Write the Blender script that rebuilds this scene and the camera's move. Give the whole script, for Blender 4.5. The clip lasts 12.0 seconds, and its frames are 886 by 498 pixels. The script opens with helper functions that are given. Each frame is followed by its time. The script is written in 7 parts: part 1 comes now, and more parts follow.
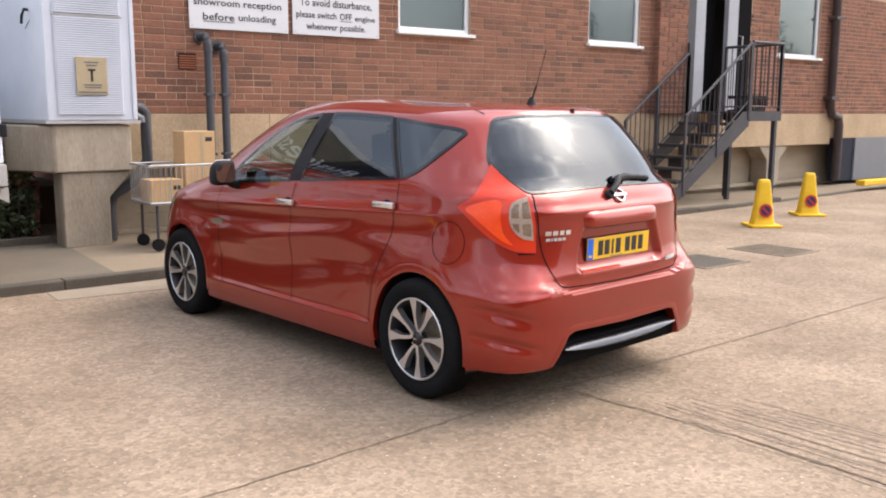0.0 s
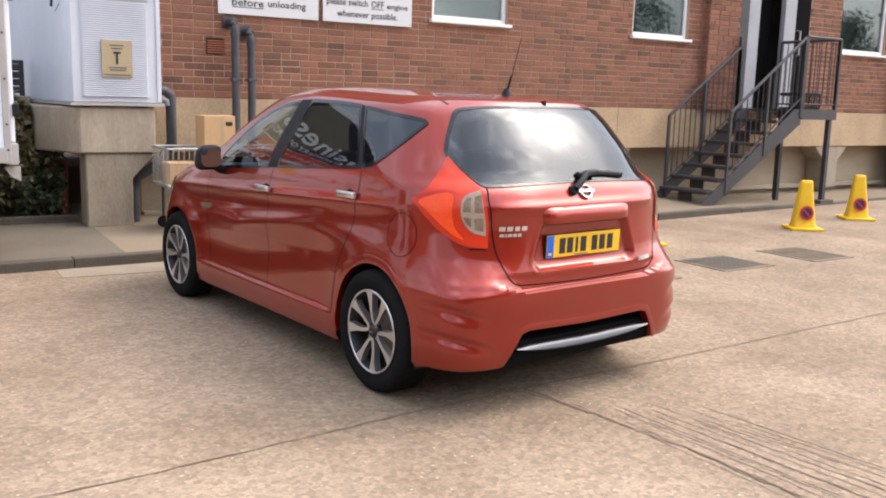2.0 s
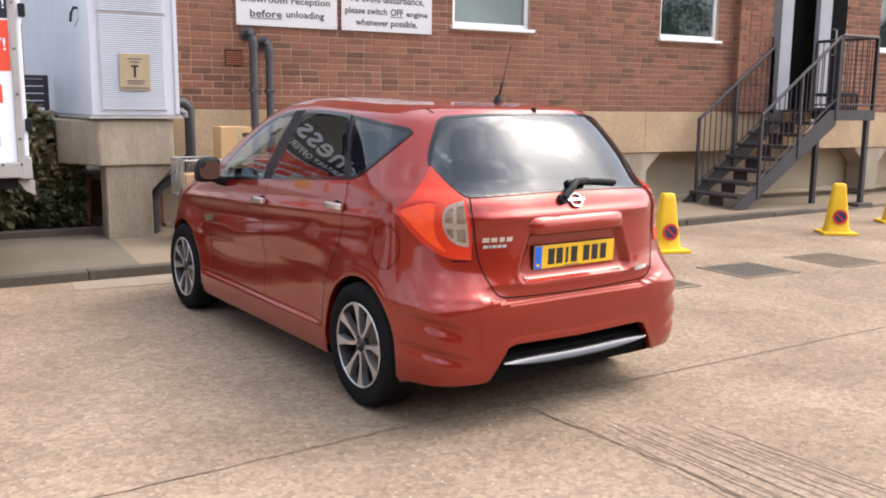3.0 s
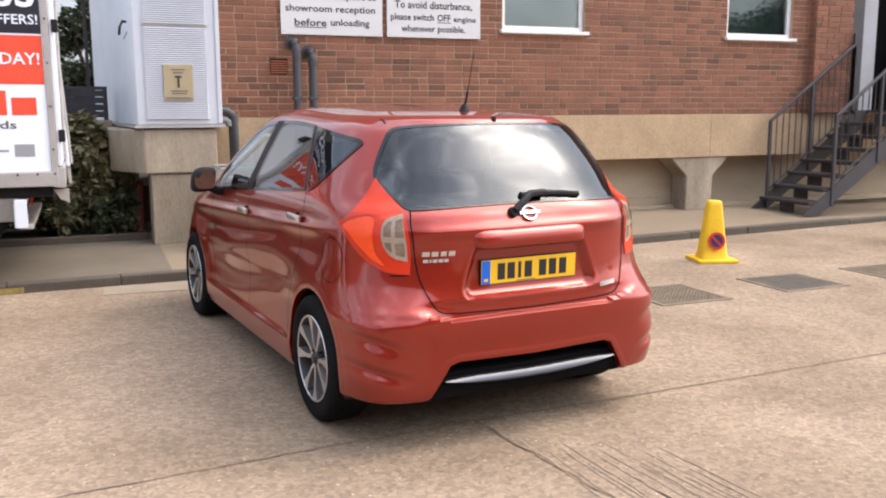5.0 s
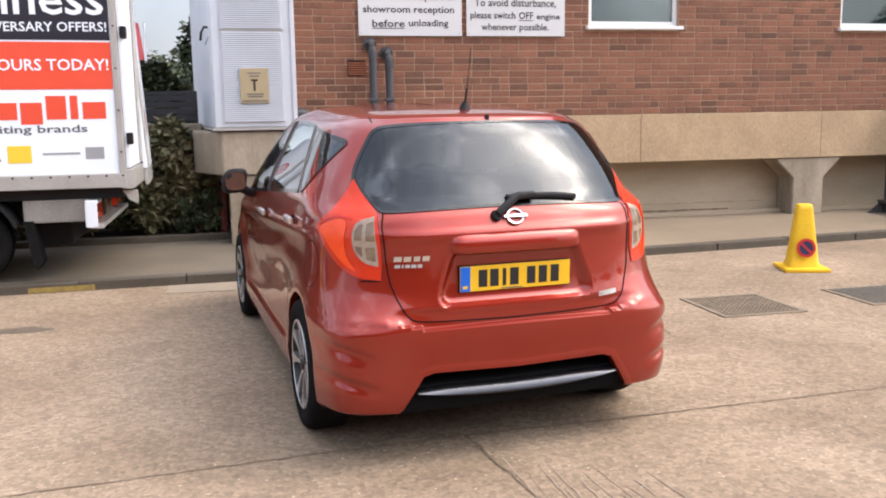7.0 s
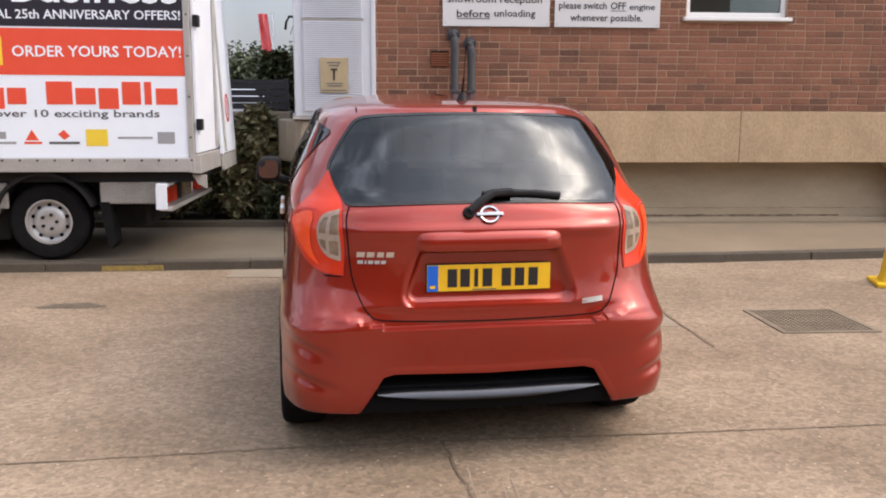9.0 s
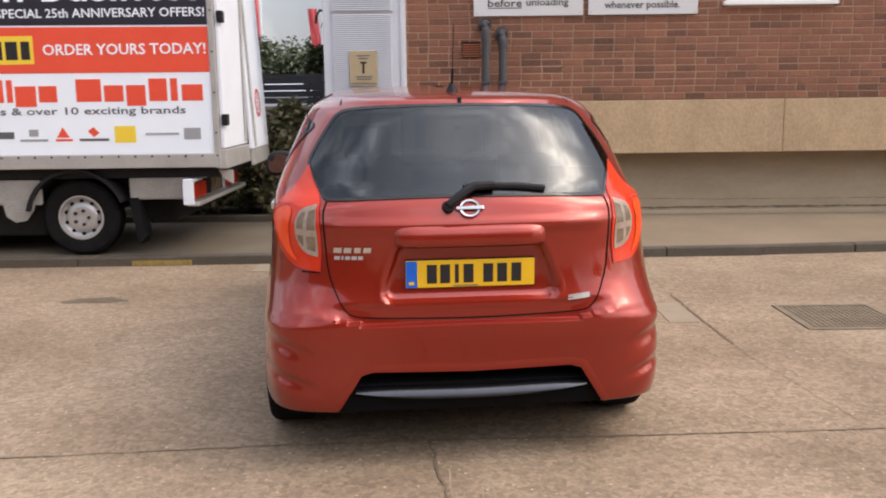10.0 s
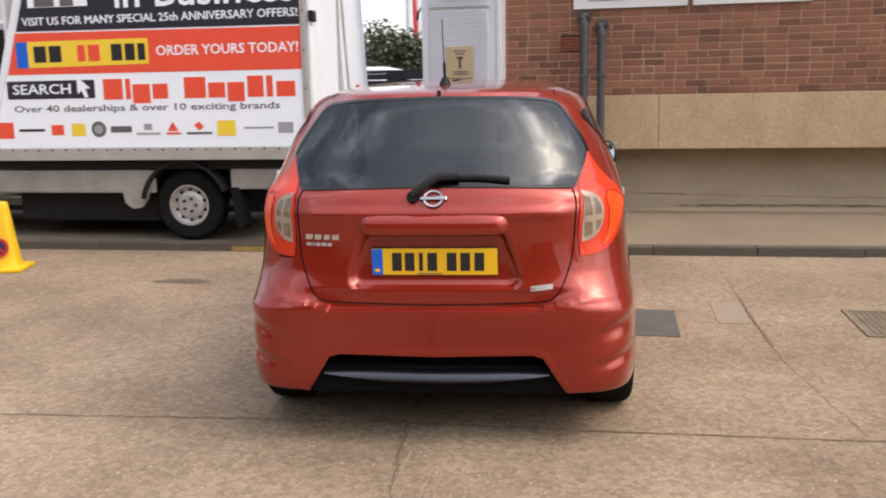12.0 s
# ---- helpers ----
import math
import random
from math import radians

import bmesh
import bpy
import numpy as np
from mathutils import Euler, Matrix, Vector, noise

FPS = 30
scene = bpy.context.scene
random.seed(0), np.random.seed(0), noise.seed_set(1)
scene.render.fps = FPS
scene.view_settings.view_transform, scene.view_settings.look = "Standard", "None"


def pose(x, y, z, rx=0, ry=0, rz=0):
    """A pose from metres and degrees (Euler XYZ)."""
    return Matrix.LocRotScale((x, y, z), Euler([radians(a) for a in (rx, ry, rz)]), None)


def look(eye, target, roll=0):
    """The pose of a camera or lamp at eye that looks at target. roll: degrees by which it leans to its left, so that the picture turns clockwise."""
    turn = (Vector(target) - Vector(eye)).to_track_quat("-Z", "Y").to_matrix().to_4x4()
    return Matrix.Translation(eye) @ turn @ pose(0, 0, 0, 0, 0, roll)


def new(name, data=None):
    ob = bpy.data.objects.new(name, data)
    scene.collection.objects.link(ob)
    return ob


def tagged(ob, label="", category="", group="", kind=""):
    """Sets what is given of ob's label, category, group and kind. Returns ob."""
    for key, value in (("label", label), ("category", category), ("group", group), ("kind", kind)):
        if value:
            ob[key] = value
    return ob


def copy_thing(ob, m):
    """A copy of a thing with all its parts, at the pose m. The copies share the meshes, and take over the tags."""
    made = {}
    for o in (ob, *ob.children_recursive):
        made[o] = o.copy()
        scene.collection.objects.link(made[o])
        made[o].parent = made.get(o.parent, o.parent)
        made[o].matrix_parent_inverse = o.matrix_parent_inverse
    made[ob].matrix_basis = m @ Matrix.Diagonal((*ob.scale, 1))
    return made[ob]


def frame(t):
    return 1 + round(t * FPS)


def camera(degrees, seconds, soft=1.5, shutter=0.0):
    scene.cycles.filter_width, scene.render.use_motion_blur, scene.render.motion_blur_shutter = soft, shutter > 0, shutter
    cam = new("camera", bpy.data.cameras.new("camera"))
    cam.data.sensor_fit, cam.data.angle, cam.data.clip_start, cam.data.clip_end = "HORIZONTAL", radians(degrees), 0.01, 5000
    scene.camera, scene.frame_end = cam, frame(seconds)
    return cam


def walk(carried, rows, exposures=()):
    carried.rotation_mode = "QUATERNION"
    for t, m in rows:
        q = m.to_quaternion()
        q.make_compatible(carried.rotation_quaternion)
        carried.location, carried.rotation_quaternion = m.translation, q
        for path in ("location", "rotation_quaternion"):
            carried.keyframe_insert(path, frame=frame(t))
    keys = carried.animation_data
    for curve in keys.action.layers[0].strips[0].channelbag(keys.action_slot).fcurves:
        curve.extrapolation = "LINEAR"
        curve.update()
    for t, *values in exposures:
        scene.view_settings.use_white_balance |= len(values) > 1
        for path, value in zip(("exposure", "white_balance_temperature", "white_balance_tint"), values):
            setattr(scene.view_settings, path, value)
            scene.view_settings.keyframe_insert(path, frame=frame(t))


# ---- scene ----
cam = camera(53.0, 12.0, soft=1.9, shutter=0.4)
PATH = [
    (0, (0.43, 0.505, 1.477), (1.616, 2.085, 1.168), 0.2),
    (0.5, (0.504, 0.457, 1.482), (1.654, 2.063, 1.167), -0.2),
    (1, (0.624, 0.435, 1.468), (1.772, 2.044, 1.164), 0.1),
    (1.5, (0.76, 0.365, 1.49), (1.892, 1.985, 1.182), 0.2),
    (2, (0.955, 0.267, 1.48), (2.008, 1.935, 1.148), 1.5),
    (2.5, (1.088, 0.238, 1.481), (2.094, 1.938, 1.169), 0.8),
    (3, (1.255, 0.203, 1.495), (2.22, 1.926, 1.175), 0.5),
    (3.2, (1.335, 0.179, 1.488), (2.289, 1.908, 1.17), -0.1),
    (4.8, (1.883, -0.014, 1.524), (2.668, 1.794, 1.184), -0.2),
    (5, (1.981, -0.025, 1.532), (2.726, 1.805, 1.217), -0.2),
    (5.5, (2.164, -0.081, 1.522), (2.823, 1.783, 1.215), 0.3),
    (6, (2.319, -0.054, 1.511), (2.941, 1.816, 1.168), 0.5),
    (6.5, (2.508, -0.034, 1.517), (3.084, 1.855, 1.197), -0.0),
    (6.7, (2.598, -0.047, 1.512), (3.116, 1.86, 1.2), -0.4),
    (8.3, (3.17, 0.002, 1.5), (3.437, 1.96, 1.194), -0.4),
    (8.5, (3.263, 0.015, 1.504), (3.477, 1.98, 1.2), -0.0),
    (9, (3.449, 0.021, 1.492), (3.587, 1.99, 1.171), 0.2),
    (9.5, (3.6, 0.1, 1.475), (3.683, 2.074, 1.165), 0.2),
    (10, (3.788, 0.104, 1.486), (3.785, 2.075, 1.149), -0.7),
    (10.5, (4.034, 0.065, 1.477), (3.901, 2.032, 1.14), 0.8),
    (11, (4.208, 0.108, 1.448), (4.004, 2.072, 1.131), -0.7),
    (11.5, (4.394, 0.121, 1.474), (4.136, 2.074, 1.131), -1.9),
    (12, (4.629, 0.076, 1.467), (4.245, 2.009, 1.125), -1.1),
]
walk(cam, [(t, look(eye, target, roll)) for t, eye, target, roll in PATH], [(0, 1.12, 6320, 10), (6.7, 1.12, 6320, 10), (8.3, 0.82, 6400, 11), (12, 0.60, 6640, 10)])

# ---- light ----
from mathutils.bvhtree import BVHTree

world = bpy.data.worlds.new("sky")
scene.world = world
world.use_nodes = True
wn, wl = world.node_tree.nodes, world.node_tree.links
SUN_FROM = Vector((0.62, -0.16, 0.77)).normalized()
sky = wn.new("ShaderNodeTexSky")
sky.sky_type, sky.sun_disc = "NISHITA", False
sky.sun_elevation = math.asin(SUN_FROM.z)
sky.sun_rotation = math.atan2(SUN_FROM.x, SUN_FROM.y)
sky.air_density, sky.dust_density = 1.0, 6.0
cloud = wn.new("ShaderNodeTexNoise")
cloud.inputs["Scale"].default_value, cloud.inputs["Detail"].default_value = 3.0, 6.0
cloud.inputs["Roughness"].default_value, cloud.inputs["Distortion"].default_value = 0.52, 0.25
ramp = wn.new("ShaderNodeValToRGB")
ramp.color_ramp.elements[0].position, ramp.color_ramp.elements[0].color = 0.34, (0.80, 0.83, 0.88, 1)
ramp.color_ramp.elements[1].position, ramp.color_ramp.elements[1].color = 0.68, (2.5, 2.46, 2.4, 1)
for at, shade in ((0.50, (1.0, 1.01, 1.04, 1)), (0.60, (1.6, 1.58, 1.55, 1))):
    ramp.color_ramp.elements.new(at).color = shade
veil = wn.new("ShaderNodeMixRGB")
veil.inputs[0].default_value, veil.inputs[2].default_value = 0.55, (4.2, 4.25, 4.4, 1)
wl.new(sky.outputs[0], veil.inputs[1])
mixc = wn.new("ShaderNodeMixRGB")
mixc.blend_type = "MULTIPLY"
mixc.inputs[0].default_value = 1.0
wl.new(cloud.outputs["Fac"], ramp.inputs[0])
wl.new(veil.outputs[0], mixc.inputs[1])
wl.new(ramp.outputs[0], mixc.inputs[2])
# an overcast sky is brighter overhead than at the horizon
way = wn.new("ShaderNodeTexCoord")
axes = wn.new("ShaderNodeSeparateXYZ")
wl.new(way.outputs["Generated"], axes.inputs[0])
rise = wn.new("ShaderNodeMapRange")
rise.inputs["From Min"].default_value, rise.inputs["From Max"].default_value = 0.0, 1.0
rise.inputs["To Min"].default_value, rise.inputs["To Max"].default_value = 0.76, 1.52
wl.new(axes.outputs["Z"], rise.inputs["Value"])
dome = wn.new("ShaderNodeMixRGB")
dome.blend_type = "MULTIPLY"
dome.inputs[0].default_value = 1.0
wl.new(mixc.outputs[0], dome.inputs[1])
wl.new(rise.outputs[0], dome.inputs[2])
# the bright aureole of the veiled sun
near_sun = wn.new("ShaderNodeVectorMath")
near_sun.operation = "DOT_PRODUCT"
near_sun.inputs[1].default_value = SUN_FROM
wl.new(way.outputs["Generated"], near_sun.inputs[0])
halo = wn.new("ShaderNodeMapRange")
halo.interpolation_type = "SMOOTHERSTEP"
halo.inputs["From Min"].default_value, halo.inputs["From Max"].default_value = 0.45, 1.0
halo.inputs["To Min"].default_value, halo.inputs["To Max"].default_value = 1.0, 1.35
wl.new(near_sun.outputs["Value"], halo.inputs["Value"])
glow = wn.new("ShaderNodeMixRGB")
glow.blend_type = "MULTIPLY"
glow.inputs[0].default_value = 1.0
wl.new(dome.outputs[0], glow.inputs[1])
wl.new(halo.outputs[0], glow.inputs[2])
bg = wn["Background"]
wl.new(glow.outputs[0], bg.inputs[0])
bg.inputs[1].default_value = 0.148
sun = new("sun", bpy.data.lights.new("sun", "SUN"))
sun.data.energy, sun.data.angle, sun.data.color = 0.42, radians(120), (1.0, 0.92, 0.80)
sun.matrix_world = look(SUN_FROM * 40, (0, 0, 0))


# ---- materials ----
def material(name, color, rough=0.6, metal=0.0, spec=0.5, coat=0.0):
    m = bpy.data.materials.new(name)
    m.use_nodes = True
    b = m.node_tree.nodes["Principled BSDF"]
    b.inputs["Base Color"].default_value = (*color, 1)
    b.inputs["Roughness"].default_value = rough
    b.inputs["Metallic"].default_value = metal
    b.inputs["Specular IOR Level"].default_value = spec
    b.inputs["Coat Weight"].default_value = coat
    b.inputs["Coat Roughness"].default_value = 0.05
    return m


def node(m, kind, **values):
    n = m.node_tree.nodes.new(kind)
    for key, value in values.items():
        n.inputs[key.replace("_", " ")].default_value = value
    return n


def link(m, a, out, b, inp):
    m.node_tree.links.new(a.outputs[out], b.inputs[inp])


def mottled(name, dark, light, scale=3.0, fine=60.0, rough=0.8, bump=0.3, depth=0.004, metal=0.0, amount=0.5, spec=0.4, stretch=(1, 1, 1), island=0.0, rand=0.0, world_space=False):
    """Two scales of tone between two colours, with grain as relief; rand: tone by object, island: tone by piece."""
    m = material(name, light, rough, metal, spec)
    b = m.node_tree.nodes["Principled BSDF"]
    co = node(m, "ShaderNodeTexCoord")
    mp = node(m, "ShaderNodeMapping")
    mp.inputs["Scale"].default_value = stretch
    if world_space:
        link(m, node(m, "ShaderNodeNewGeometry"), "Position", mp, "Vector")
    else:
        link(m, co, "Object", mp, "Vector")
    big = node(m, "ShaderNodeTexNoise", Scale=scale, Detail=6.0, Roughness=0.6)
    small = node(m, "ShaderNodeTexNoise", Scale=fine, Detail=4.0, Roughness=0.65)
    link(m, mp, "Vector", big, "Vector")
    link(m, mp, "Vector", small, "Vector")
    mix = node(m, "ShaderNodeMixRGB")
    mix.inputs[0].default_value = amount
    link(m, big, "Fac", mix, 1)
    link(m, small, "Fac", mix, 2)
    last, out = mix, 0
    if rand or island:
        if rand:
            r = node(m, "ShaderNodeObjectInfo")
            ro, k = "Random", rand
        else:
            r = node(m, "ShaderNodeNewGeometry")
            ro, k = "Random Per Island", island
        r2 = node(m, "ShaderNodeMixRGB")
        r2.inputs[0].default_value = k
        link(m, mix, 0, r2, 1)
        few = node(m, "ShaderNodeValToRGB")
        few.color_ramp.elements[0].position, few.color_ramp.elements[0].color = 0.0, (0.10, 0.10, 0.10, 1)
        few.color_ramp.elements[1].position, few.color_ramp.elements[1].color = 1.0, (0.70, 0.70, 0.70, 1)
        for at, tone in ((0.12, 0.28), (0.30, 0.45)):
            few.color_ramp.elements.new(at).color = (tone, tone, tone, 1)
        link(m, r, ro, few, 0)
        link(m, few, 0, r2, 2)
        last = r2
    cr = node(m, "ShaderNodeValToRGB")
    cr.color_ramp.elements[0].position, cr.color_ramp.elements[1].position = 0.3, 0.7
    cr.color_ramp.elements[0].color, cr.color_ramp.elements[1].color = (*dark, 1), (*light, 1)
    link(m, last, out, cr, 0)
    link(m, cr, 0, b, "Base Color")
    if bump:
        bp = node(m, "ShaderNodeBump", Strength=bump, Distance=depth)
        link(m, small, "Fac", bp, "Height")
        link(m, bp, 0, b, "Normal")
    return m


def paint(name, base, deep):
    m = material(name, base, 0.34, 0.50, 0.30, 1.0)
    m.node_tree.nodes["Principled BSDF"].inputs["Coat IOR"].default_value = 1.52
    m.node_tree.nodes["Principled BSDF"].inputs["Coat Roughness"].default_value = 0.055
    b = m.node_tree.nodes["Principled BSDF"]
    co = node(m, "ShaderNodeTexCoord")
    n1 = node(m, "ShaderNodeTexNoise", Scale=900.0, Detail=1.0)
    n2 = node(m, "ShaderNodeTexNoise", Scale=2.2, Detail=4.0)
    link(m, co, "Object", n1, "Vector")
    link(m, co, "Object", n2, "Vector")
    mix = node(m, "ShaderNodeMixRGB")
    mix.inputs[0].default_value = 0.35
    link(m, n1, "Fac", mix, 1)
    link(m, n2, "Fac", mix, 2)
    cr = node(m, "ShaderNodeValToRGB")
    cr.color_ramp.elements[0].position, cr.color_ramp.elements[1].position = 0.25, 0.75
    cr.color_ramp.elements[0].color, cr.color_ramp.elements[1].color = (*deep, 1), (*base, 1)
    link(m, mix, 0, cr, 0)
    link(m, cr, 0, b, "Base Color")
    return m


def tinted_glass(name, tint, ior=1.5):
    m = bpy.data.materials.new(name)
    m.use_nodes = True
    nt = m.node_tree
    nt.nodes.remove(nt.nodes["Principled BSDF"])
    tr = node(m, "ShaderNodeBsdfTransparent", Color=(*tint, 1))
    gl = node(m, "ShaderNodeBsdfGlossy", Roughness=0.015, Color=(0.88, 0.94, 1.0, 1))
    # a thin pane reflects alike from both of its sides
    f0 = 1.6 * ((ior - 1) / (ior + 1)) ** 2
    tilt = node(m, "ShaderNodeLayerWeight", Blend=0.5)
    steep = node(m, "ShaderNodeMath")
    steep.operation = "POWER"
    steep.inputs[1].default_value = 5.0
    link(m, tilt, "Facing", steep, 0)
    fr = node(m, "ShaderNodeMath")
    fr.operation = "MULTIPLY_ADD"
    fr.inputs[1].default_value, fr.inputs[2].default_value = 1 - f0, f0
    link(m, steep, 0, fr, 0)
    mx = node(m, "ShaderNodeMixShader")
    link(m, fr, 0, mx, 0)
    link(m, tr, 0, mx, 1)
    link(m, gl, 0, mx, 2)
    link(m, mx, 0, nt.nodes["Material Output"], "Surface")
    return m


RED = paint("red metallic paint", (0.315, 0.0195, 0.0056), (0.210, 0.0118, 0.0040))
GLASS = tinted_glass("privacy glass", (0.08, 0.09, 0.10), 1.48)
GLASS_S = tinted_glass("privacy side glass", (0.13, 0.145, 0.155), 1.65)
GLASS_L = tinted_glass("car glass", (0.58, 0.66, 0.655), 1.6)
PANE = tinted_glass("window glass", (0.50, 0.57, 0.56), 1.72)
BLACK = mottled("black plastic", (0.010, 0.010, 0.012), (0.022, 0.022, 0.024), 20, 300, 0.55, 0.2, 0.001, spec=0.16)
GLOSSY = material("gloss black", (0.008, 0.008, 0.009), 0.12)
RUBBER = mottled("tyre rubber", (0.007, 0.007, 0.008), (0.018, 0.018, 0.018), 8, 120, 0.95, 0.3, 0.002, spec=0.04)
ALLOY = mottled("machined alloy", (0.50, 0.50, 0.51), (0.66, 0.66, 0.67), 5, 200, 0.28, 0.05, 0.001, metal=0.85)
DARKALLOY = material("dark alloy", (0.022, 0.022, 0.025), 0.45, 0.3)
CHROME = material("chrome", (0.42, 0.42, 0.44), 0.14, 1.0)
MIRROR = material("tinted mirror", (0.45, 0.47, 0.50), 0.02, 1.0)
SILVER = mottled("satin silver", (0.058, 0.061, 0.070), (0.085, 0.089, 0.100), 9, 200, 0.30, 0.05, 0.001, metal=0.95)
LAMPRED = material("red lamp lens", (0.56, 0.040, 0.014), 0.14, 0.0, 0.3, 0.1)
LAMPDEEP = mottled("orange-red lens", (0.80, 0.045, 0.008), (0.92, 0.11, 0.018), 14, 90, 0.15, 0.25, 0.002, stretch=(1, 1, 2.2))
LENSBAR = mottled("pale lens frame", (0.20, 0.15, 0.115), (0.42, 0.33, 0.27), 11, 40, 0.12, 0.2, 0.002, spec=0.4)
LAMPCLEAR = mottled("clear lamp lens", (0.085, 0.06, 0.04), (0.26, 0.19, 0.13), 11, 26, 0.10, 0.25, 0.003, spec=0.4)
PLATE = mottled("yellow plate", (0.70, 0.42, 0.015), (0.78, 0.48, 0.02), 6, 100, 0.35, 0.05, 0.001)
BLUE = material("plate blue", (0.006, 0.12, 0.60), 0.35)
INK = material("black ink", (0.012, 0.012, 0.014), 0.5)
INTERIOR = mottled("dark interior trim", (0.015, 0.015, 0.016), (0.04, 0.04, 0.042), 10, 200, 0.85, 0.3, 0.002)
BRICK = mottled("red brick", (0.068, 0.039, 0.029), (0.325, 0.138, 0.084), 2.4, 48, 0.9, 0.6, 0.008, amount=0.60, rand=0.32, world_space=True)
BRICKS = mottled("red brick rest", (0.068, 0.039, 0.029), (0.325, 0.138, 0.084), 2.4, 48, 0.9, 0.6, 0.008, amount=0.60, island=0.32, world_space=True)
MORTAR = mottled("mortar", (0.29, 0.20, 0.145), (0.49, 0.345, 0.245), 4, 70, 0.95, 0.4, 0.004)
BEAM = mottled("weathered concrete", (0.28, 0.198, 0.122), (0.525, 0.388, 0.245), 2.2, 42, 0.9, 0.6, 0.006, amount=0.55, stretch=(1, 1, 0.6))
STAINED = mottled("stained grey concrete", (0.165, 0.135, 0.098), (0.44, 0.375, 0.29), 1.6, 34, 0.92, 0.6, 0.006, amount=0.32, stretch=(1.4, 1.4, 0.45))
PLINTH = mottled("rendered plinth", (0.25, 0.205, 0.145), (0.43, 0.355, 0.258), 1.3, 60, 0.9, 0.3, 0.004, amount=0.3, stretch=(0.5, 1, 1.6))
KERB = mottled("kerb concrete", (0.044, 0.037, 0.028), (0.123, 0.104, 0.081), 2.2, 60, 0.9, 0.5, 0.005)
PAVE = mottled("pavement concrete", (0.157, 0.121, 0.082), (0.259, 0.204, 0.143), 0.8, 80, 0.9, 0.4, 0.004)
WHITE = mottled("white paint", (0.66, 0.71, 0.79), (0.78, 0.82, 0.89), 2.5, 90, 0.45, 0.05, 0.001)
CABINET = mottled("pale grey-blue louvre paint", (0.46, 0.49, 0.55), (0.57, 0.60, 0.66), 2.2, 90, 0.5, 0.05, 0.001)
SATIN = material("satin chrome", (0.80, 0.80, 0.80), 0.30, 1.0)
OFFWHITE = mottled("dirty white panel", (0.52, 0.52, 0.51), (0.76, 0.77, 0.77), 2.0, 60, 0.45, 0.05, 0.001)
SIGN = mottled("sign face", (0.52, 0.53, 0.55), (0.61, 0.62, 0.64), 2, 60, 0.5, 0.03, 0.001)
UPVC = mottled("white window frame", (0.66, 0.68, 0.69), (0.78, 0.79, 0.80), 6, 80, 0.4, 0.05, 0.001)
GREYMETAL = mottled("grey painted steel", (0.026, 0.025, 0.030), (0.058, 0.055, 0.062), 6, 90, 0.55, 0.2, 0.002)
TREAD = mottled("worn dark stair tread", (0.024, 0.019, 0.018), (0.060, 0.048, 0.044), 5, 80, 0.75, 0.3, 0.003)
PIPE = mottled("dark grey pipe", (0.030, 0.032, 0.038), (0.065, 0.066, 0.073), 6, 90, 0.5, 0.1, 0.001)
# near-black for trim and shut lines, and for sheets standing in for shade
DARK = material("black trim and unlit gaps", (0.008, 0.008, 0.009), 1.0, 0.0, 0.05)
NAVY = mottled("dark blue door", (0.014, 0.016, 0.026), (0.022, 0.026, 0.042), 4, 60, 0.6, 0.1, 0.001, spec=0.15)
JAMB = mottled("pale grey frame", (0.27, 0.28, 0.31), (0.36, 0.37, 0.40), 3, 60, 0.5, 0.1, 0.001)
GREYDOOR = mottled("grey shutter", (0.13, 0.135, 0.15), (0.18, 0.185, 0.20), 3, 60, 0.5, 0.1, 0.001)
YELLOW = mottled("yellow cone plastic", (0.62, 0.36, 0.01), (0.80, 0.52, 0.02), 5, 70, 0.5, 0.1, 0.002)
SIGNRED = material("sign red", (0.45, 0.02, 0.02), 0.5)
SIGNBLUE = material("sign dark blue", (0.02, 0.02, 0.07), 0.5)
ADRED = mottled("advert red", (0.70, 0.075, 0.038), (0.78, 0.100, 0.055), 3, 80, 0.4, 0.03, 0.001)
ADBLACK = mottled("advert black", (0.018, 0.018, 0.028), (0.030, 0.030, 0.045), 3, 80, 0.35, 0.03, 0.001)
ADWHITE = mottled("advert white", (0.74, 0.81, 0.91), (0.84, 0.9, 0.97), 2, 80, 0.4, 0.03, 0.001)
ADYELLOW = material("advert yellow", (0.80, 0.58, 0.05), 0.4)
GREYINK = material("grey ink", (0.10, 0.10, 0.11), 0.5)
ALU = mottled("dull aluminium", (0.34, 0.33, 0.32), (0.50, 0.49, 0.47), 4, 90, 0.45, 0.1, 0.001, metal=0.3)
CHASSIS = mottled("dirty chassis panel", (0.18, 0.17, 0.16), (0.4, 0.385, 0.36), 3, 60, 0.7, 0.2, 0.003)
STEELWHEEL = mottled("silver steel wheel", (0.36, 0.36, 0.36), (0.54, 0.54, 0.54), 5, 90, 0.4, 0.1, 0.001, metal=0.4)
CARD = mottled("cardboard", (0.40, 0.25, 0.12), (0.54, 0.36, 0.19), 4, 90, 0.85, 0.2, 0.002)
BRASS = mottled("tan notice", (0.30, 0.24, 0.14), (0.40, 0.33, 0.21), 5, 90, 0.6, 0.05, 0.001)
IRON = mottled("rusty cast iron", (0.106, 0.083, 0.060), (0.246, 0.197, 0.140), 6, 70, 0.75, 0.5, 0.004)
TAR = mottled("bitumen joint", (0.085, 0.060, 0.040), (0.200, 0.150, 0.104), 9, 60, 0.9, 0.4, 0.004)
PATCHD = mottled("grey repair patch", (0.072, 0.071, 0.064), (0.111, 0.106, 0.098), 4, 70, 0.85, 0.3, 0.003)
PATCHL = mottled("pale repair patch", (0.200, 0.160, 0.116), (0.300, 0.246, 0.184), 4, 70, 0.85, 0.3, 0.003)
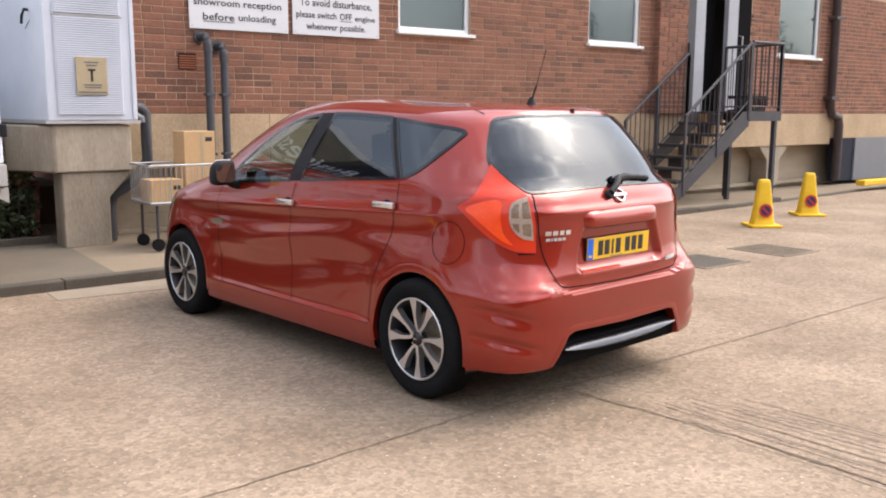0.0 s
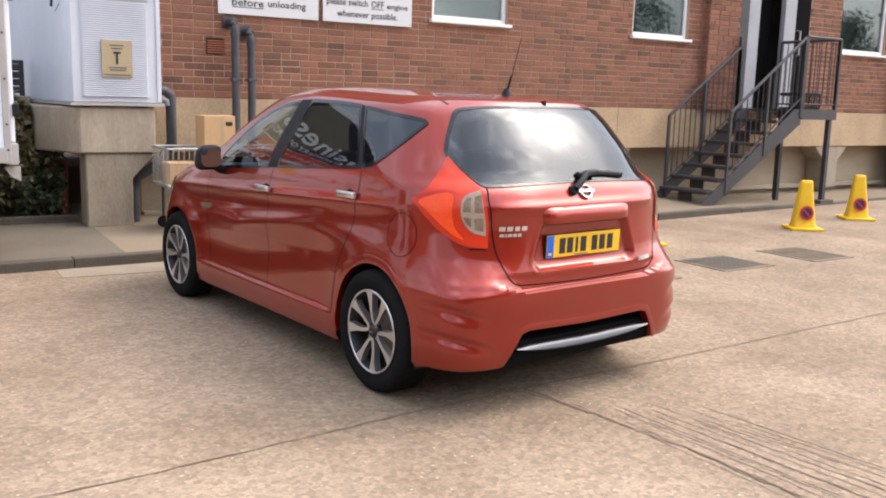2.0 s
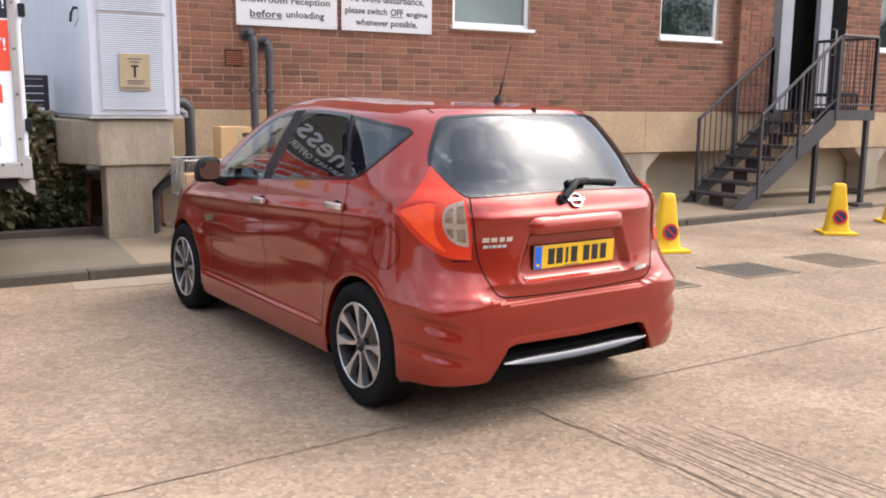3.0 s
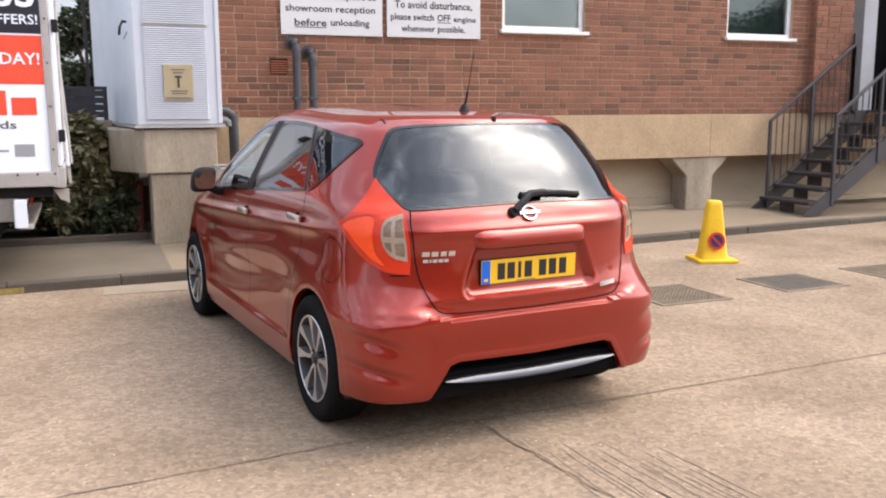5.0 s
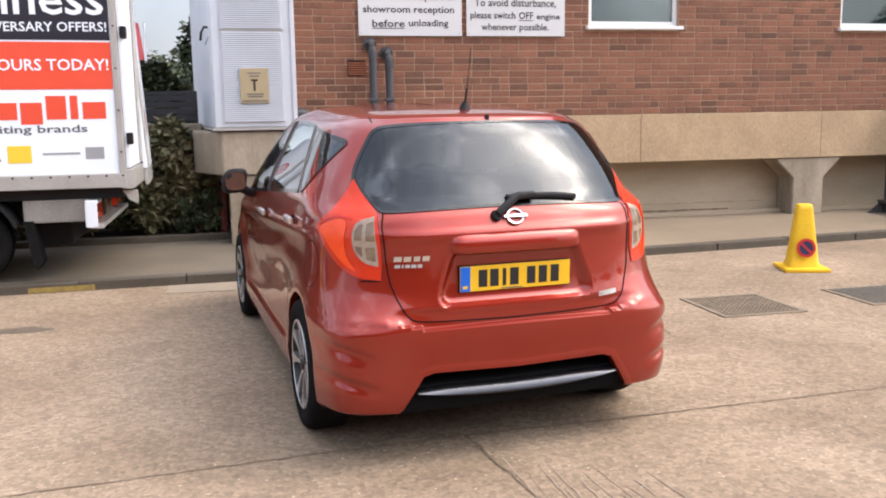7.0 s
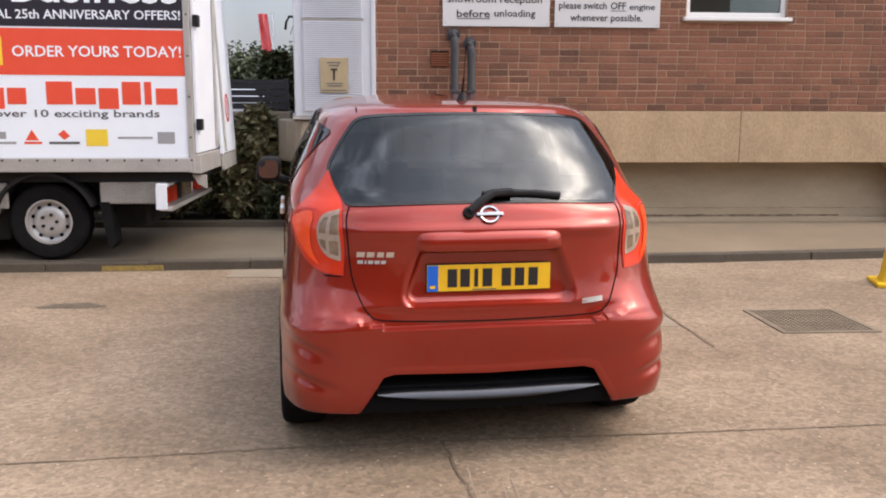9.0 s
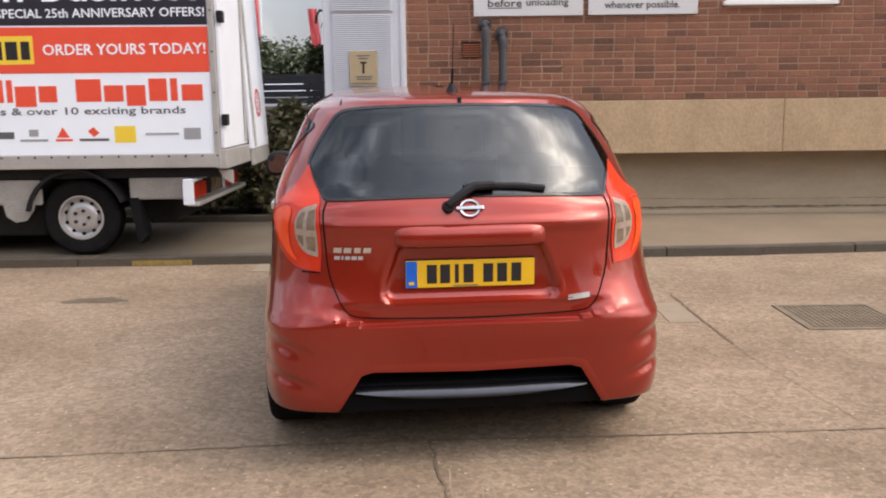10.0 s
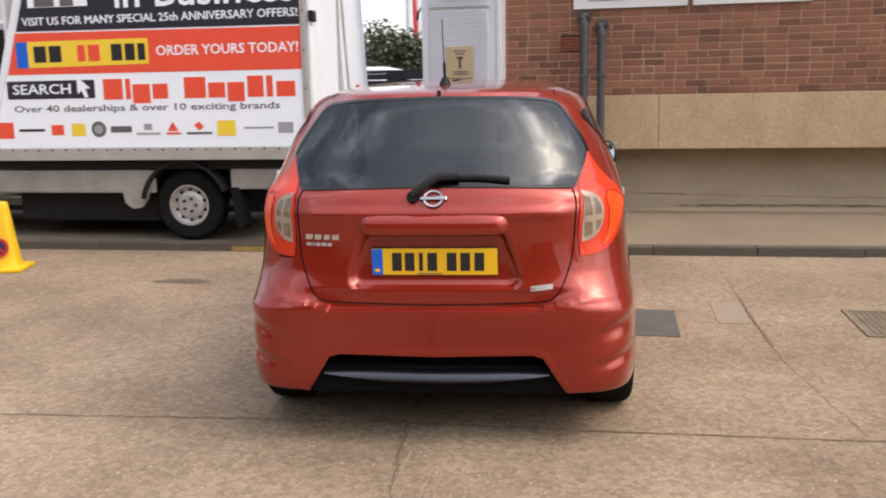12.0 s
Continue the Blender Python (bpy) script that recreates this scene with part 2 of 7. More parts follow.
LEAF = mottled("green leaf", (0.018, 0.027, 0.011), (0.080, 0.100, 0.045), 6, 40, 0.55, 0.0, island=0.7)
LEAFOLIVE = mottled("olive leaf", (0.036, 0.042, 0.017), (0.200, 0.195, 0.095), 6, 40, 0.55, 0.0, island=0.7)
LEAFTAN = mottled("dry leaf", (0.08, 0.07, 0.036), (0.38, 0.335, 0.19), 6, 40, 0.6, 0.0, island=0.7)
BARK = mottled("bark", (0.03, 0.024, 0.018), (0.085, 0.065, 0.05), 8, 60, 0.9, 0.6, 0.01)


def ground_material():
    m = mottled("exposed concrete", (0.150, 0.109, 0.073), (0.365, 0.283, 0.207), 0.7, 55, 0.9, 0.55, 0.006, amount=0.5)
    b = m.node_tree.nodes["Principled BSDF"]
    src = b.inputs["Base Color"].links[0].from_node
    co = node(m, "ShaderNodeTexCoord")
    vo = node(m, "ShaderNodeTexVoronoi", Scale=38.0)
    link(m, co, "Object", vo, "Vector")
    cr = node(m, "ShaderNodeValToRGB")
    cr.color_ramp.elements[0].position, cr.color_ramp.elements[1].position = 0.0, 1.0
    cr.color_ramp.elements[0].color, cr.color_ramp.elements[1].color = (0.50, 0.48, 0.46, 1), (1.55, 1.52, 1.46, 1)
    sep = node(m, "ShaderNodeSeparateColor")
    link(m, vo, "Color", sep, 0)
    link(m, sep, 0, cr, 0)
    mul = node(m, "ShaderNodeMixRGB")
    mul.blend_type = "MULTIPLY"
    mul.inputs[0].default_value = 0.42
    link(m, src, 0, mul, 1)
    link(m, cr, 0, mul, 2)
    st = node(m, "ShaderNodeTexNoise", Scale=0.9, Detail=7.0, Roughness=0.7, Distortion=0.6)
    link(m, co, "Object", st, "Vector")
    sr = node(m, "ShaderNodeValToRGB")
    sr.color_ramp.elements[0].position, sr.color_ramp.elements[1].position = 0.36, 0.62
    sr.color_ramp.elements[0].color, sr.color_ramp.elements[1].color = (0.72, 0.69, 0.66, 1), (1, 1, 1, 1)
    link(m, st, "Fac", sr, 0)
    mul2 = node(m, "ShaderNodeMixRGB")
    mul2.blend_type = "MULTIPLY"
    mul2.inputs[0].default_value = 0.8
    link(m, mul, 0, mul2, 1)
    link(m, sr, 0, mul2, 2)
    sp = node(m, "ShaderNodeTexVoronoi", Scale=26.0, Randomness=1.0)
    link(m, co, "Object", sp, "Vector")
    dot = node(m, "ShaderNodeValToRGB")
    dot.color_ramp.elements[0].position, dot.color_ramp.elements[1].position = 0.10, 0.20
    dot.color_ramp.elements[0].color, dot.color_ramp.elements[1].color = (1, 1, 1, 1), (0, 0, 0, 1)
    link(m, sp, "Distance", dot, 0)
    pick = node(m, "ShaderNodeSeparateColor")
    link(m, sp, "Color", pick, 0)
    some = node(m, "ShaderNodeMath")
    some.operation = "GREATER_THAN"
    some.inputs[1].default_value = 0.86
    link(m, pick, 1, some, 0)
    both = node(m, "ShaderNodeMath")
    both.operation = "MULTIPLY"
    link(m, dot, 0, both, 0)
    link(m, some, 0, both, 1)
    peb = node(m, "ShaderNodeMixRGB", Color2=(0.44, 0.365, 0.28, 1))
    link(m, both, 0, peb, 0)
    link(m, mul2, 0, peb, 1)
    link(m, peb, 0, b, "Base Color")
    return m


GROUND = ground_material()


# ---- mesh tools ----
def finish(bm, name, mat, parent=None, label="", smooth=False, m=None, keep=False):
    if not keep:
        bmesh.ops.recalc_face_normals(bm, faces=bm.faces)
    me = bpy.data.meshes.new(name)
    if smooth:
        for f in bm.faces:
            f.smooth = True
    bm.to_mesh(me)
    bm.free()
    me.materials.append(mat)
    if smooth:
        me.set_sharp_from_angle(angle=radians(38))
    ob = new(name, me)
    if parent:
        ob.parent = parent
    if m is not None:
        ob.matrix_basis = m
    if label:
        tagged(ob, label)
    return ob


def part(name, bm, mat, parent, label="", smooth=False, m=None, keep=False):
    return finish(bm, name, mat, parent, label, smooth, m, keep)


def thing(name, m, label, category, group="", kind=""):
    ob = new(name)
    ob.matrix_basis = m
    return tagged(ob, label, category, group, kind)


def add_box(bm, lo, hi, bevel=0.0, m=None):
    r = bmesh.ops.create_cube(bm, size=1)
    vs = r["verts"]
    for v in vs:
        v.co = Vector([lo[i] + (v.co[i] + 0.5) * (hi[i] - lo[i]) for i in range(3)])
    if bevel:
        es = list({e for v in vs for e in v.link_edges})
        g = bmesh.ops.bevel(bm, geom=es, offset=bevel, segments=2, affect="EDGES", profile=0.6)
        vs = list({v for f in g["faces"] for v in f.verts} | {v for v in vs if v.is_valid})
    if m is not None:
        bmesh.ops.transform(bm, matrix=m, verts=vs)
    return vs


def box(lo, hi, bevel=0.0, m=None):
    bm = bmesh.new()
    add_box(bm, lo, hi, bevel, m)
    return bm


def add_rod(bm, a, b, r, n=10, r2=None):
    a, b = Vector(a), Vector(b)
    d = b - a
    g = bmesh.ops.create_cone(bm, cap_ends=True, segments=n, radius1=r, radius2=r if r2 is None else r2, depth=d.length)
    m = Matrix.Translation((a + b) / 2) @ d.to_track_quat("Z", "Y").to_matrix().to_4x4()
    bmesh.ops.transform(bm, matrix=m, verts=g["verts"])


def rod(a, b, r, n=10, r2=None):
    bm = bmesh.new()
    add_rod(bm, a, b, r, n, r2)
    return bm


def tube(points, r, n=10):
    """A round tube along a line of points, with mitred bends."""
    bm = bmesh.new()
    pts = [Vector(p) for p in points]
    rings = []
    up = Vector((0.123, 0.456, 0.88)).normalized()
    for i, p in enumerate(pts):
        d = (pts[min(i + 1, len(pts) - 1)] - pts[max(i - 1, 0)]).normalized()
        s = d.cross(up).normalized()
        t = d.cross(s)
        rings.append([bm.verts.new(p + r * (math.cos(k * math.tau / n) * s + math.sin(k * math.tau / n) * t)) for k in range(n)])
    for a, b in zip(rings, rings[1:]):
        for k in range(n):
            bm.faces.new((a[k], a[(k + 1) % n], b[(k + 1) % n], b[k]))
    bm.faces.new(rings[0])
    bm.faces.new(rings[-1])
    return bm


def lathe(profile, n=48, axis="X"):
    """Turns (radius, along) pairs round an axis."""
    bm = bmesh.new()
    rings = []
    for r, h in profile:
        ring = []
        for k in range(n):
            a = k * math.tau / n
            c, s = r * math.cos(a), r * math.sin(a)
            ring.append(bm.verts.new((h, c, s) if axis == "X" else ((c, h, s) if axis == "Y" else (c, s, h))))
        rings.append(ring)
    for a, b in zip(rings, rings[1:]):
        for k in range(n):
            bm.faces.new((a[k], a[(k + 1) % n], b[(k + 1) % n], b[k]))
    return bm


def prism(poly, depth, axis="Y", bevel=0.0):
    """A flat outline (u, v) given thickness along an axis from 0 to depth."""
    bm = bmesh.new()
    put = {"Y": lambda u, v: (u, 0, v), "X": lambda u, v: (0, u, v), "Z": lambda u, v: (u, v, 0)}[axis]
    f = bm.faces.new([bm.verts.new(put(u, v)) for u, v in poly])
    g = bmesh.ops.extrude_face_region(bm, geom=[f])
    d = {"Y": (0, depth, 0), "X": (depth, 0, 0), "Z": (0, 0, depth)}[axis]
    bmesh.ops.translate(bm, vec=d, verts=[v for v in g["geom"] if isinstance(v, bmesh.types.BMVert)])
    if bevel:
        bmesh.ops.bevel(bm, geom=bm.edges[:], offset=bevel, segments=1, affect="EDGES")
    return bm


def text_mesh(body, width, height, depth=0.002):
    """Lettering as a mesh in the x-z plane that fills width by height, its lower left corner at the origin, facing -y."""
    cu = bpy.data.curves.new("lettering", "FONT")
    cu.body, cu.extrude, cu.resolution_u, cu.offset = body, 0.02, 2, 0.012
    tmp = new("lettering", cu)
    dg = bpy.context.evaluated_depsgraph_get()
    me = bpy.data.meshes.new_from_object(tmp.evaluated_get(dg))
    bpy.data.objects.remove(tmp)
    bpy.data.curves.remove(cu)
    bm = bmesh.new()
    bm.from_mesh(me)
    bpy.data.meshes.remove(me)
    xs, ys = [v.co.x for v in bm.verts], [v.co.y for v in bm.verts]
    x0, x1, y0, y1 = min(xs), max(xs), min(ys), max(ys)
    for v in bm.verts:
        z = v.co.z
        v.co = ((v.co.x - x0) / (x1 - x0) * width, -depth if z > 0 else 0, (v.co.y - y0) / (y1 - y0) * height)
    return bm


def lettering(body, x, y, z, width, height, mat, parent):
    """Each letter becomes a part of its own."""
    bm = text_mesh(body, width, height)
    left, groups = set(bm.verts), []
    while left:
        stack, isl = [left.pop()], set()
        while stack:
            v = stack.pop()
            isl.add(v)
            for e in v.link_edges:
                o = e.other_vert(v)
                if o in left:
                    left.discard(o)
                    stack.append(o)
        xs = [v.co.x for v in isl]
        groups.append([min(xs), max(xs), isl])
    groups.sort(key=lambda g: g[0])
    merged = []
    for g in groups:
        if merged and min(g[1], merged[-1][1]) - g[0] > 0.5 * min(g[1] - g[0], merged[-1][1] - merged[-1][0]):
            merged[-1][1] = max(merged[-1][1], g[1])
            merged[-1][2] |= g[2]
        else:
            merged.append(g)
    for a, b, isl in merged:
        nb = bmesh.new()
        link_v = {v: nb.verts.new(v.co) for v in isl}
        for f in bm.faces:
            if f.verts[0] in isl:
                nb.faces.new([link_v[v] for v in f.verts])
        part("letter", nb, mat, parent, m=pose(x, y, z))
    bm.free()

# ---- ground ----
PAVE_Z, WALL_Y = 0.11, 10.03


def ease(a, b, x):
    t = max(0.0, min(1.0, (x - a) / (b - a)))
    return t * t * (3 - 2 * t)


def kerb_y(x):
    """The kerb's face: it bends away towards the building past the middle of the yard."""
    return 8.07 + 0.03 * (x - 1) + 0.055 * max(0.0, x - 6.5)


def pave_z(x, y):
    """The pavement rises from the kerb to the wall; beyond the steps it drops to the yard."""
    drop = 1 - 0.75 * ease(10.5, 13.5, x)
    return (0.078 + 0.026 * max(0.0, y - kerb_y(x))) * drop


bm = bmesh.new()
g = bmesh.ops.create_grid(bm, x_segments=40, y_segments=40, size=1500)
for v in bm.verts:
    v.co.x += 4
    v.co.y += 4
finish(bm, "ground", GROUND)
tagged(bpy.data.objects["ground"], "worn tan exposed-aggregate concrete yard with stains", "ground", kind="structure")


def strip(points, width, z=0.004, wobble=0.006, name="joint"):
    """A narrow irregular band lying on the ground along a line."""
    rnd = random.Random(len(points) * 7 + int(points[0][0] * 100))
    bm = bmesh.new()
    rows = []
    for (x0, y0), (x1, y1) in zip(points, points[1:]):
        n = max(2, int(math.hypot(x1 - x0, y1 - y0) / 0.06))
        for i in range(n):
            t = i / n
            nx, ny = -(y1 - y0), x1 - x0
            L = math.hypot(nx, ny)
            w = width * rnd.uniform(0.5, 1.2) / 2
            o = rnd.uniform(-wobble, wobble)
            x, y = x0 + t * (x1 - x0) + o * nx / L, y0 + t * (y1 - y0) + o * ny / L
            rows.append((bm.verts.new((x - w * nx / L, y - w * ny / L, z)), bm.verts.new((x + w * nx / L, y + w * ny / L, z))))
    for a, b in zip(rows, rows[1:]):
        bm.faces.new((a[0], a[1], b[1], b[0]))
    return bm


def on_ground(name, bm, mat, label, category):
    ob = finish(bm, name, mat)
    return tagged(ob, label, category, kind="structure")


# slab joints, cracks, patches and stains of the yard
on_ground("joint", strip([(-14, 2.9), (1.80, 3.65), (2.95, 3.76), (3.70, 3.80), (4.60, 3.83), (6.05, 3.90), (22, 4.7)], 0.0095), TAR, "dark bitumen-filled joint between concrete bays", "joint")
on_ground("joint", strip([(3.71, 3.79), (3.745, 3.66), (3.76, 3.4), (3.80, 3.22), (3.86, 2.6), (4.1, -8.0)], 0.012, 0.0045, 0.014), TAR, "irregular dark crack across the concrete yard", "crack")
on_ground("joint", strip([(5.46, 8.15), (5.485, 6.67), (5.507, 5.74), (5.515, 5.22), (5.57, 4.75), (5.70, 3.88)], 0.0035, 0.0042, 0.012), TAR, "thin dark crack across the concrete yard", "crack")
on_ground("joint", strip([(5.486, 6.65), (5.507, 5.74), (5.517, 5.20)], 0.015, 0.0046, 0.014), TAR, "wider dark stretch of crack in the concrete", "crack")
on_ground("joint", strip([(10.6, 8.4), (10.9, 4.15)], 0.009, 0.0042), TAR, "thin dark joint across the concrete yard", "joint")


def blob(cx, cy, rx, ry, z=0.003, seed=1, n=36):
    rnd = random.Random(seed)
    ph = [rnd.uniform(0, 6.28) for _ in range(5)]
    bm = bmesh.new()
    vs = []
    for i in range(n):
        a = i * math.tau / n
        k = 1 + 0.18 * math.sin(2 * a + ph[0]) + 0.14 * math.sin(3 * a + ph[1]) + 0.1 * math.sin(5 * a + ph[2]) + 0.05 * math.sin(9 * a + ph[3])
        vs.append(bm.verts.new((cx + rx * k * math.cos(a), cy + ry * k * math.sin(a), z)))
    bm.faces.new(vs)
    return bm


STAIN = mottled("old oil stain", (0.075, 0.057, 0.040), (0.155, 0.122, 0.088), 5, 50, 0.85, 0.4, 0.005)
on_ground("stain", blob(1.15, 6.66, 0.20, 0.11, seed=3), STAIN, "old brown oil stain on the concrete", "stain")
on_ground("patch", box((4.70, 5.435, -0.05), (5.015, 6.105, 0.005)), PATCHD, "smooth grey repair patch in the concrete", "patch")
on_ground("patch", box((5.27, 5.80, -0.05), (5.475, 6.35, 0.004)), PATCHL, "pale cement repair patch in the concrete", "patch")
GROOVE = mottled("groove", (0.17, 0.130, 0.095), (0.34, 0.265, 0.195), 3, 18, 0.9, 0.4, 0.004)
# raked lines in the far bay
for i in range(16):
    x0 = 3.80 + 0.036 * i + 0.02 * math.sin(i * 2.3)
    on_ground("joint", strip([(x0, 3.50 - 0.10 * (i * 7 % 5) - 0.02 * i), (x0 + 0.03 + 0.010 * i, 1.9 - 0.2 * (i % 4))], 0.008, 0.003, 0.005), GROOVE, "fine tamping groove in the concrete", "groove")


def manhole(x0, y0, x1, y1, label, mesh):
    t = thing("manhole_cover", pose(0, 0, 0), label, "manhole cover", kind="structure")
    bm = bmesh.new()
    for lo, hi in (((x0, y0), (x1, y0 + 0.035)), ((x0, y1 - 0.035), (x1, y1)), ((x0, y0 + 0.035), (x0 + 0.035, y1 - 0.035)), ((x1 - 0.035, y0 + 0.035), (x1, y1 - 0.035))):
        add_box(bm, (*lo, -0.05), (*hi, 0.008))
    part("frame", bm, IRON, t)
    part("lid", box((x0 + 0.04, y0 + 0.04, -0.05), (x1 - 0.04, y1 - 0.04, 0.004)), IRON, t)
    bm = bmesh.new()
    nx, ny = (9, 9) if mesh else (16, 14)
    w, d = (x1 - x0 - 0.1) / nx, (y1 - y0 - 0.1) / ny
    for i in range(nx):
        for j in range(ny):
            cx, cy = x0 + 0.05 + (i + 0.5) * w, y0 + 0.05 + (j + 0.5) * d
            k = 0.36 if mesh else 0.30
            if mesh:
                r = [bm.verts.new((cx + a * w * 0.46, cy + b * d * 0.46, 0.011)) for a, b in ((-1, 0), (0, -1), (1, 0), (0, 1))]
                bm.faces.new(r)
            else:
                add_box(bm, (cx - k * w, cy - k * d, 0.003), (cx + k * w, cy + k * d, 0.009))
    part("tread_pattern", bm, IRON if not mesh else PATCHD, t)
    return t


manhole(6.10, 5.57, 6.775, 6.24, "square rusty cast-iron manhole cover set in concrete", False)
manhole(7.37, 5.61, 8.06, 6.24, "square cast-iron drain cover with diamond tread", True)
manhole(8.62, 5.58, 9.26, 6.28, "square rusty cast-iron drain cover set in concrete", False)

# pavement along the building, with its kerb stones
def paving(xa, xb, name, mat, label):
    """A sheet of pavement between the kerb and the wall's foot, with a skirt into the ground."""
    bm = bmesh.new()
    n = int((xb - xa) / 0.5) + 1
    rows = []
    for i in range(n + 1):
        x = xa + (xb - xa) * i / n
        y0 = kerb_y(x) + 0.128
        rows.append([bm.verts.new((x, y0, -0.3))] + [bm.verts.new((x, y0 + (13.0 - y0) * k / 8, pave_z(x, y0 + (13.0 - y0) * k / 8))) for k in range(9)])
    for a, b in zip(rows, rows[1:]):
        for k in range(9):
            bm.faces.new((a[k], b[k], b[k + 1], a[k + 1]))
    return tagged(finish(bm, name, mat), label, "pavement", kind="structure")


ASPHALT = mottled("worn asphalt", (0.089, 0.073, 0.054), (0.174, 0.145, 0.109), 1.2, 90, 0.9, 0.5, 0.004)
paving(2.70, 40, "pavement", PAVE, "worn tan concrete pavement beside the building")
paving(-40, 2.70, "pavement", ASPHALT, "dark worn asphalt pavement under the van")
kerb = thing("kerb", pose(0, 0, 0), "grey concrete kerb stones along the pavement edge", "kerb", kind="structure")
bm = bmesh.new()
add_box(bm, (-0.448, 0, -0.2), (0.448, 0.13, 0.082), 0.012)
kerb_mesh = None
for i in range(36):
    x = -8.1 + 0.9 * i
    if kerb_mesh is None:
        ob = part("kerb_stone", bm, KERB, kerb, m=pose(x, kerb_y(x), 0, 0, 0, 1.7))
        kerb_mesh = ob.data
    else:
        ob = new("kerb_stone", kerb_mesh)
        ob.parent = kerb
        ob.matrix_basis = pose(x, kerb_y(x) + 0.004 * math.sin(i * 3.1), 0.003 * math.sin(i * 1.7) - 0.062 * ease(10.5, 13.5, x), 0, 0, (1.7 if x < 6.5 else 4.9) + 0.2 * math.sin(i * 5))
YLINE = mottled("worn yellow paint", (0.14, 0.105, 0.05), (0.40, 0.28, 0.06), 12, 60, 0.8, 0.2, 0.002)
on_ground("kerb_marking", box((-0.27, -0.006, 0.004), (0.27, 0.01, 0.050), 0, pose(1.21, kerb_y(1.21), 0, 0, 0, 1.7)), YLINE, "worn yellow paint mark on the kerb face", "kerb marking")
on_ground("patch", prism([(2.1, 7.72), (3.0, 7.66), (3.3, 8.11), (2.1, 8.08)], 0.005, "Z"), PATCHL, "pale cement fillet against the kerb", "patch")

# ---- building ----
OPEN = [(6.87, 8.03, 2.47, 3.75), (10.27, 11.41, 2.47, 3.75), (12.75, 14.30, 1.43, 3.75), (15.15, 16.5, 2.47, 3.75)]
WALL_L, WALL_R, WALL_T = 3.18, 27.0, 6.8


def wall_boxes(bm, x0, x1, z0, z1, ya, yb):
    xs = sorted({x0, x1, *[v for o in OPEN for v in o[:2] if x0 < v < x1]})
    zs = sorted({z0, z1, *[v for o in OPEN for v in o[2:] if z0 < v < z1]})
    for a, b in zip(xs, xs[1:]):
        for c, d in zip(zs, zs[1:]):
            mx, mz = (a + b) / 2, (c + d) / 2
            if not any(o[0] < mx < o[1] and o[2] < mz < o[3] for o in OPEN):
                add_box(bm, (a, ya, c), (b, yb, d))
    bmesh.ops.remove_doubles(bm, verts=bm.verts, dist=1e-5)


bm = bmesh.new()
wall_boxes(bm, WALL_L, WALL_R, 1.43, WALL_T, WALL_Y + 0.006, WALL_Y + 0.30)
wall_north = finish(bm, "wall_north", MORTAR)
tagged(wall_north, "red brick outer wall with pale mortar joints", "wall", kind="structure")
wall_west = finish(box((WALL_L, WALL_Y + 0.301, -0.2), (WALL_L + 0.165, 22, WALL_T)), "wall_west", BRICKS)
tagged(wall_west, "red brick return wall of the building", "wall", kind="structure")
roof = finish(box((WALL_L - 0.2, WALL_Y - 0.25, WALL_T), (WALL_R, 22, WALL_T + 0.25)), "roof", BEAM)
tagged(roof, "flat concrete roof edge of the brick building", "roof", kind="structure")
room = bmesh.new()
for lo, hi in (((WALL_L + 0.32, WALL_Y + 3.2, 1.3), (WALL_R, WALL_Y + 3.3, WALL_T)), ((WALL_L + 0.32, WALL_Y + 0.31, 1.2), (WALL_R, WALL_Y + 3.2, 1.3)), ((WALL_L + 0.32, WALL_Y + 0.31, 3.9), (WALL_R, WALL_Y + 3.2, 4.0))):
    add_box(room, lo, hi)
BLIND = mottled("grey-green blind", (0.12, 0.145, 0.14), (0.20, 0.225, 0.22), 3, 60, 0.7, 0.1, 0.001)
ROOM = mottled("dim office paint", (0.16, 0.17, 0.17), (0.22, 0.23, 0.23), 2, 40, 0.9, 0.1, 0.002)
tagged(finish(room, "interior_wall", ROOM), "dim grey office walls behind the windows", "wall", kind="structure")

# ring beam and recessed plinth
beam = thing("ring_beam", pose(0, 0, 0), "long tan weathered concrete ring beam under the brickwork", "beam", kind="structure")
xs = [3.35, 5.05, 7.55, 10.05, 12.55, 15.05, 17.05]
for a, b in zip(xs, xs[1:]):
    part("beam_panel", box((a + 0.002, WALL_Y - 0.025, 0.845), (b - 0.002, WALL_Y + 0.48, 1.425), 0.008), BEAM, beam)
part("beam_panel", box((17.054, WALL_Y - 0.025, 0.952), (WALL_R, WALL_Y + 0.3, 1.425), 0.01), BEAM, beam)
plinth = finish(box((3.35, WALL_Y + 0.36, 0.0), (WALL_R, WALL_Y + 0.48, 0.94)), "plinth", PLINTH)
tagged(plinth, "stained grey rendered plinth wall under the beam", "wall", kind="structure")
ledge = finish(box((3.35, WALL_Y + 0.24, 0.1), (17.24, WALL_Y + 0.365, 0.17), 0.01), "plinth_ledge", PLINTH)
tagged(ledge, "low concrete ledge at the foot of the plinth", "ledge", kind="structure")


def pier(x, w, y, top, label, cap=0.24, left=True, right=True):
    poly = [(x - w / 2, PAVE_Z), (x + w / 2, PAVE_Z), (x + w / 2, top - 0.26)]
    poly += [(x + w / 2 + cap, top - 0.03), (x + w / 2 + cap, top)] if right else [(x + w / 2, top)]
    poly += [(x - w / 2 - cap, top), (x - w / 2 - cap, top - 0.03)] if left else [(x - w / 2, top)]
    poly += [(x - w / 2, top - 0.26)]
    bm = prism(poly, 0.34, "Y", 0.012)
    ob = finish(bm, "concrete_pier", STAINED, m=pose(0, y, 0))
    return tagged(ob, label, "pier", kind="structure")


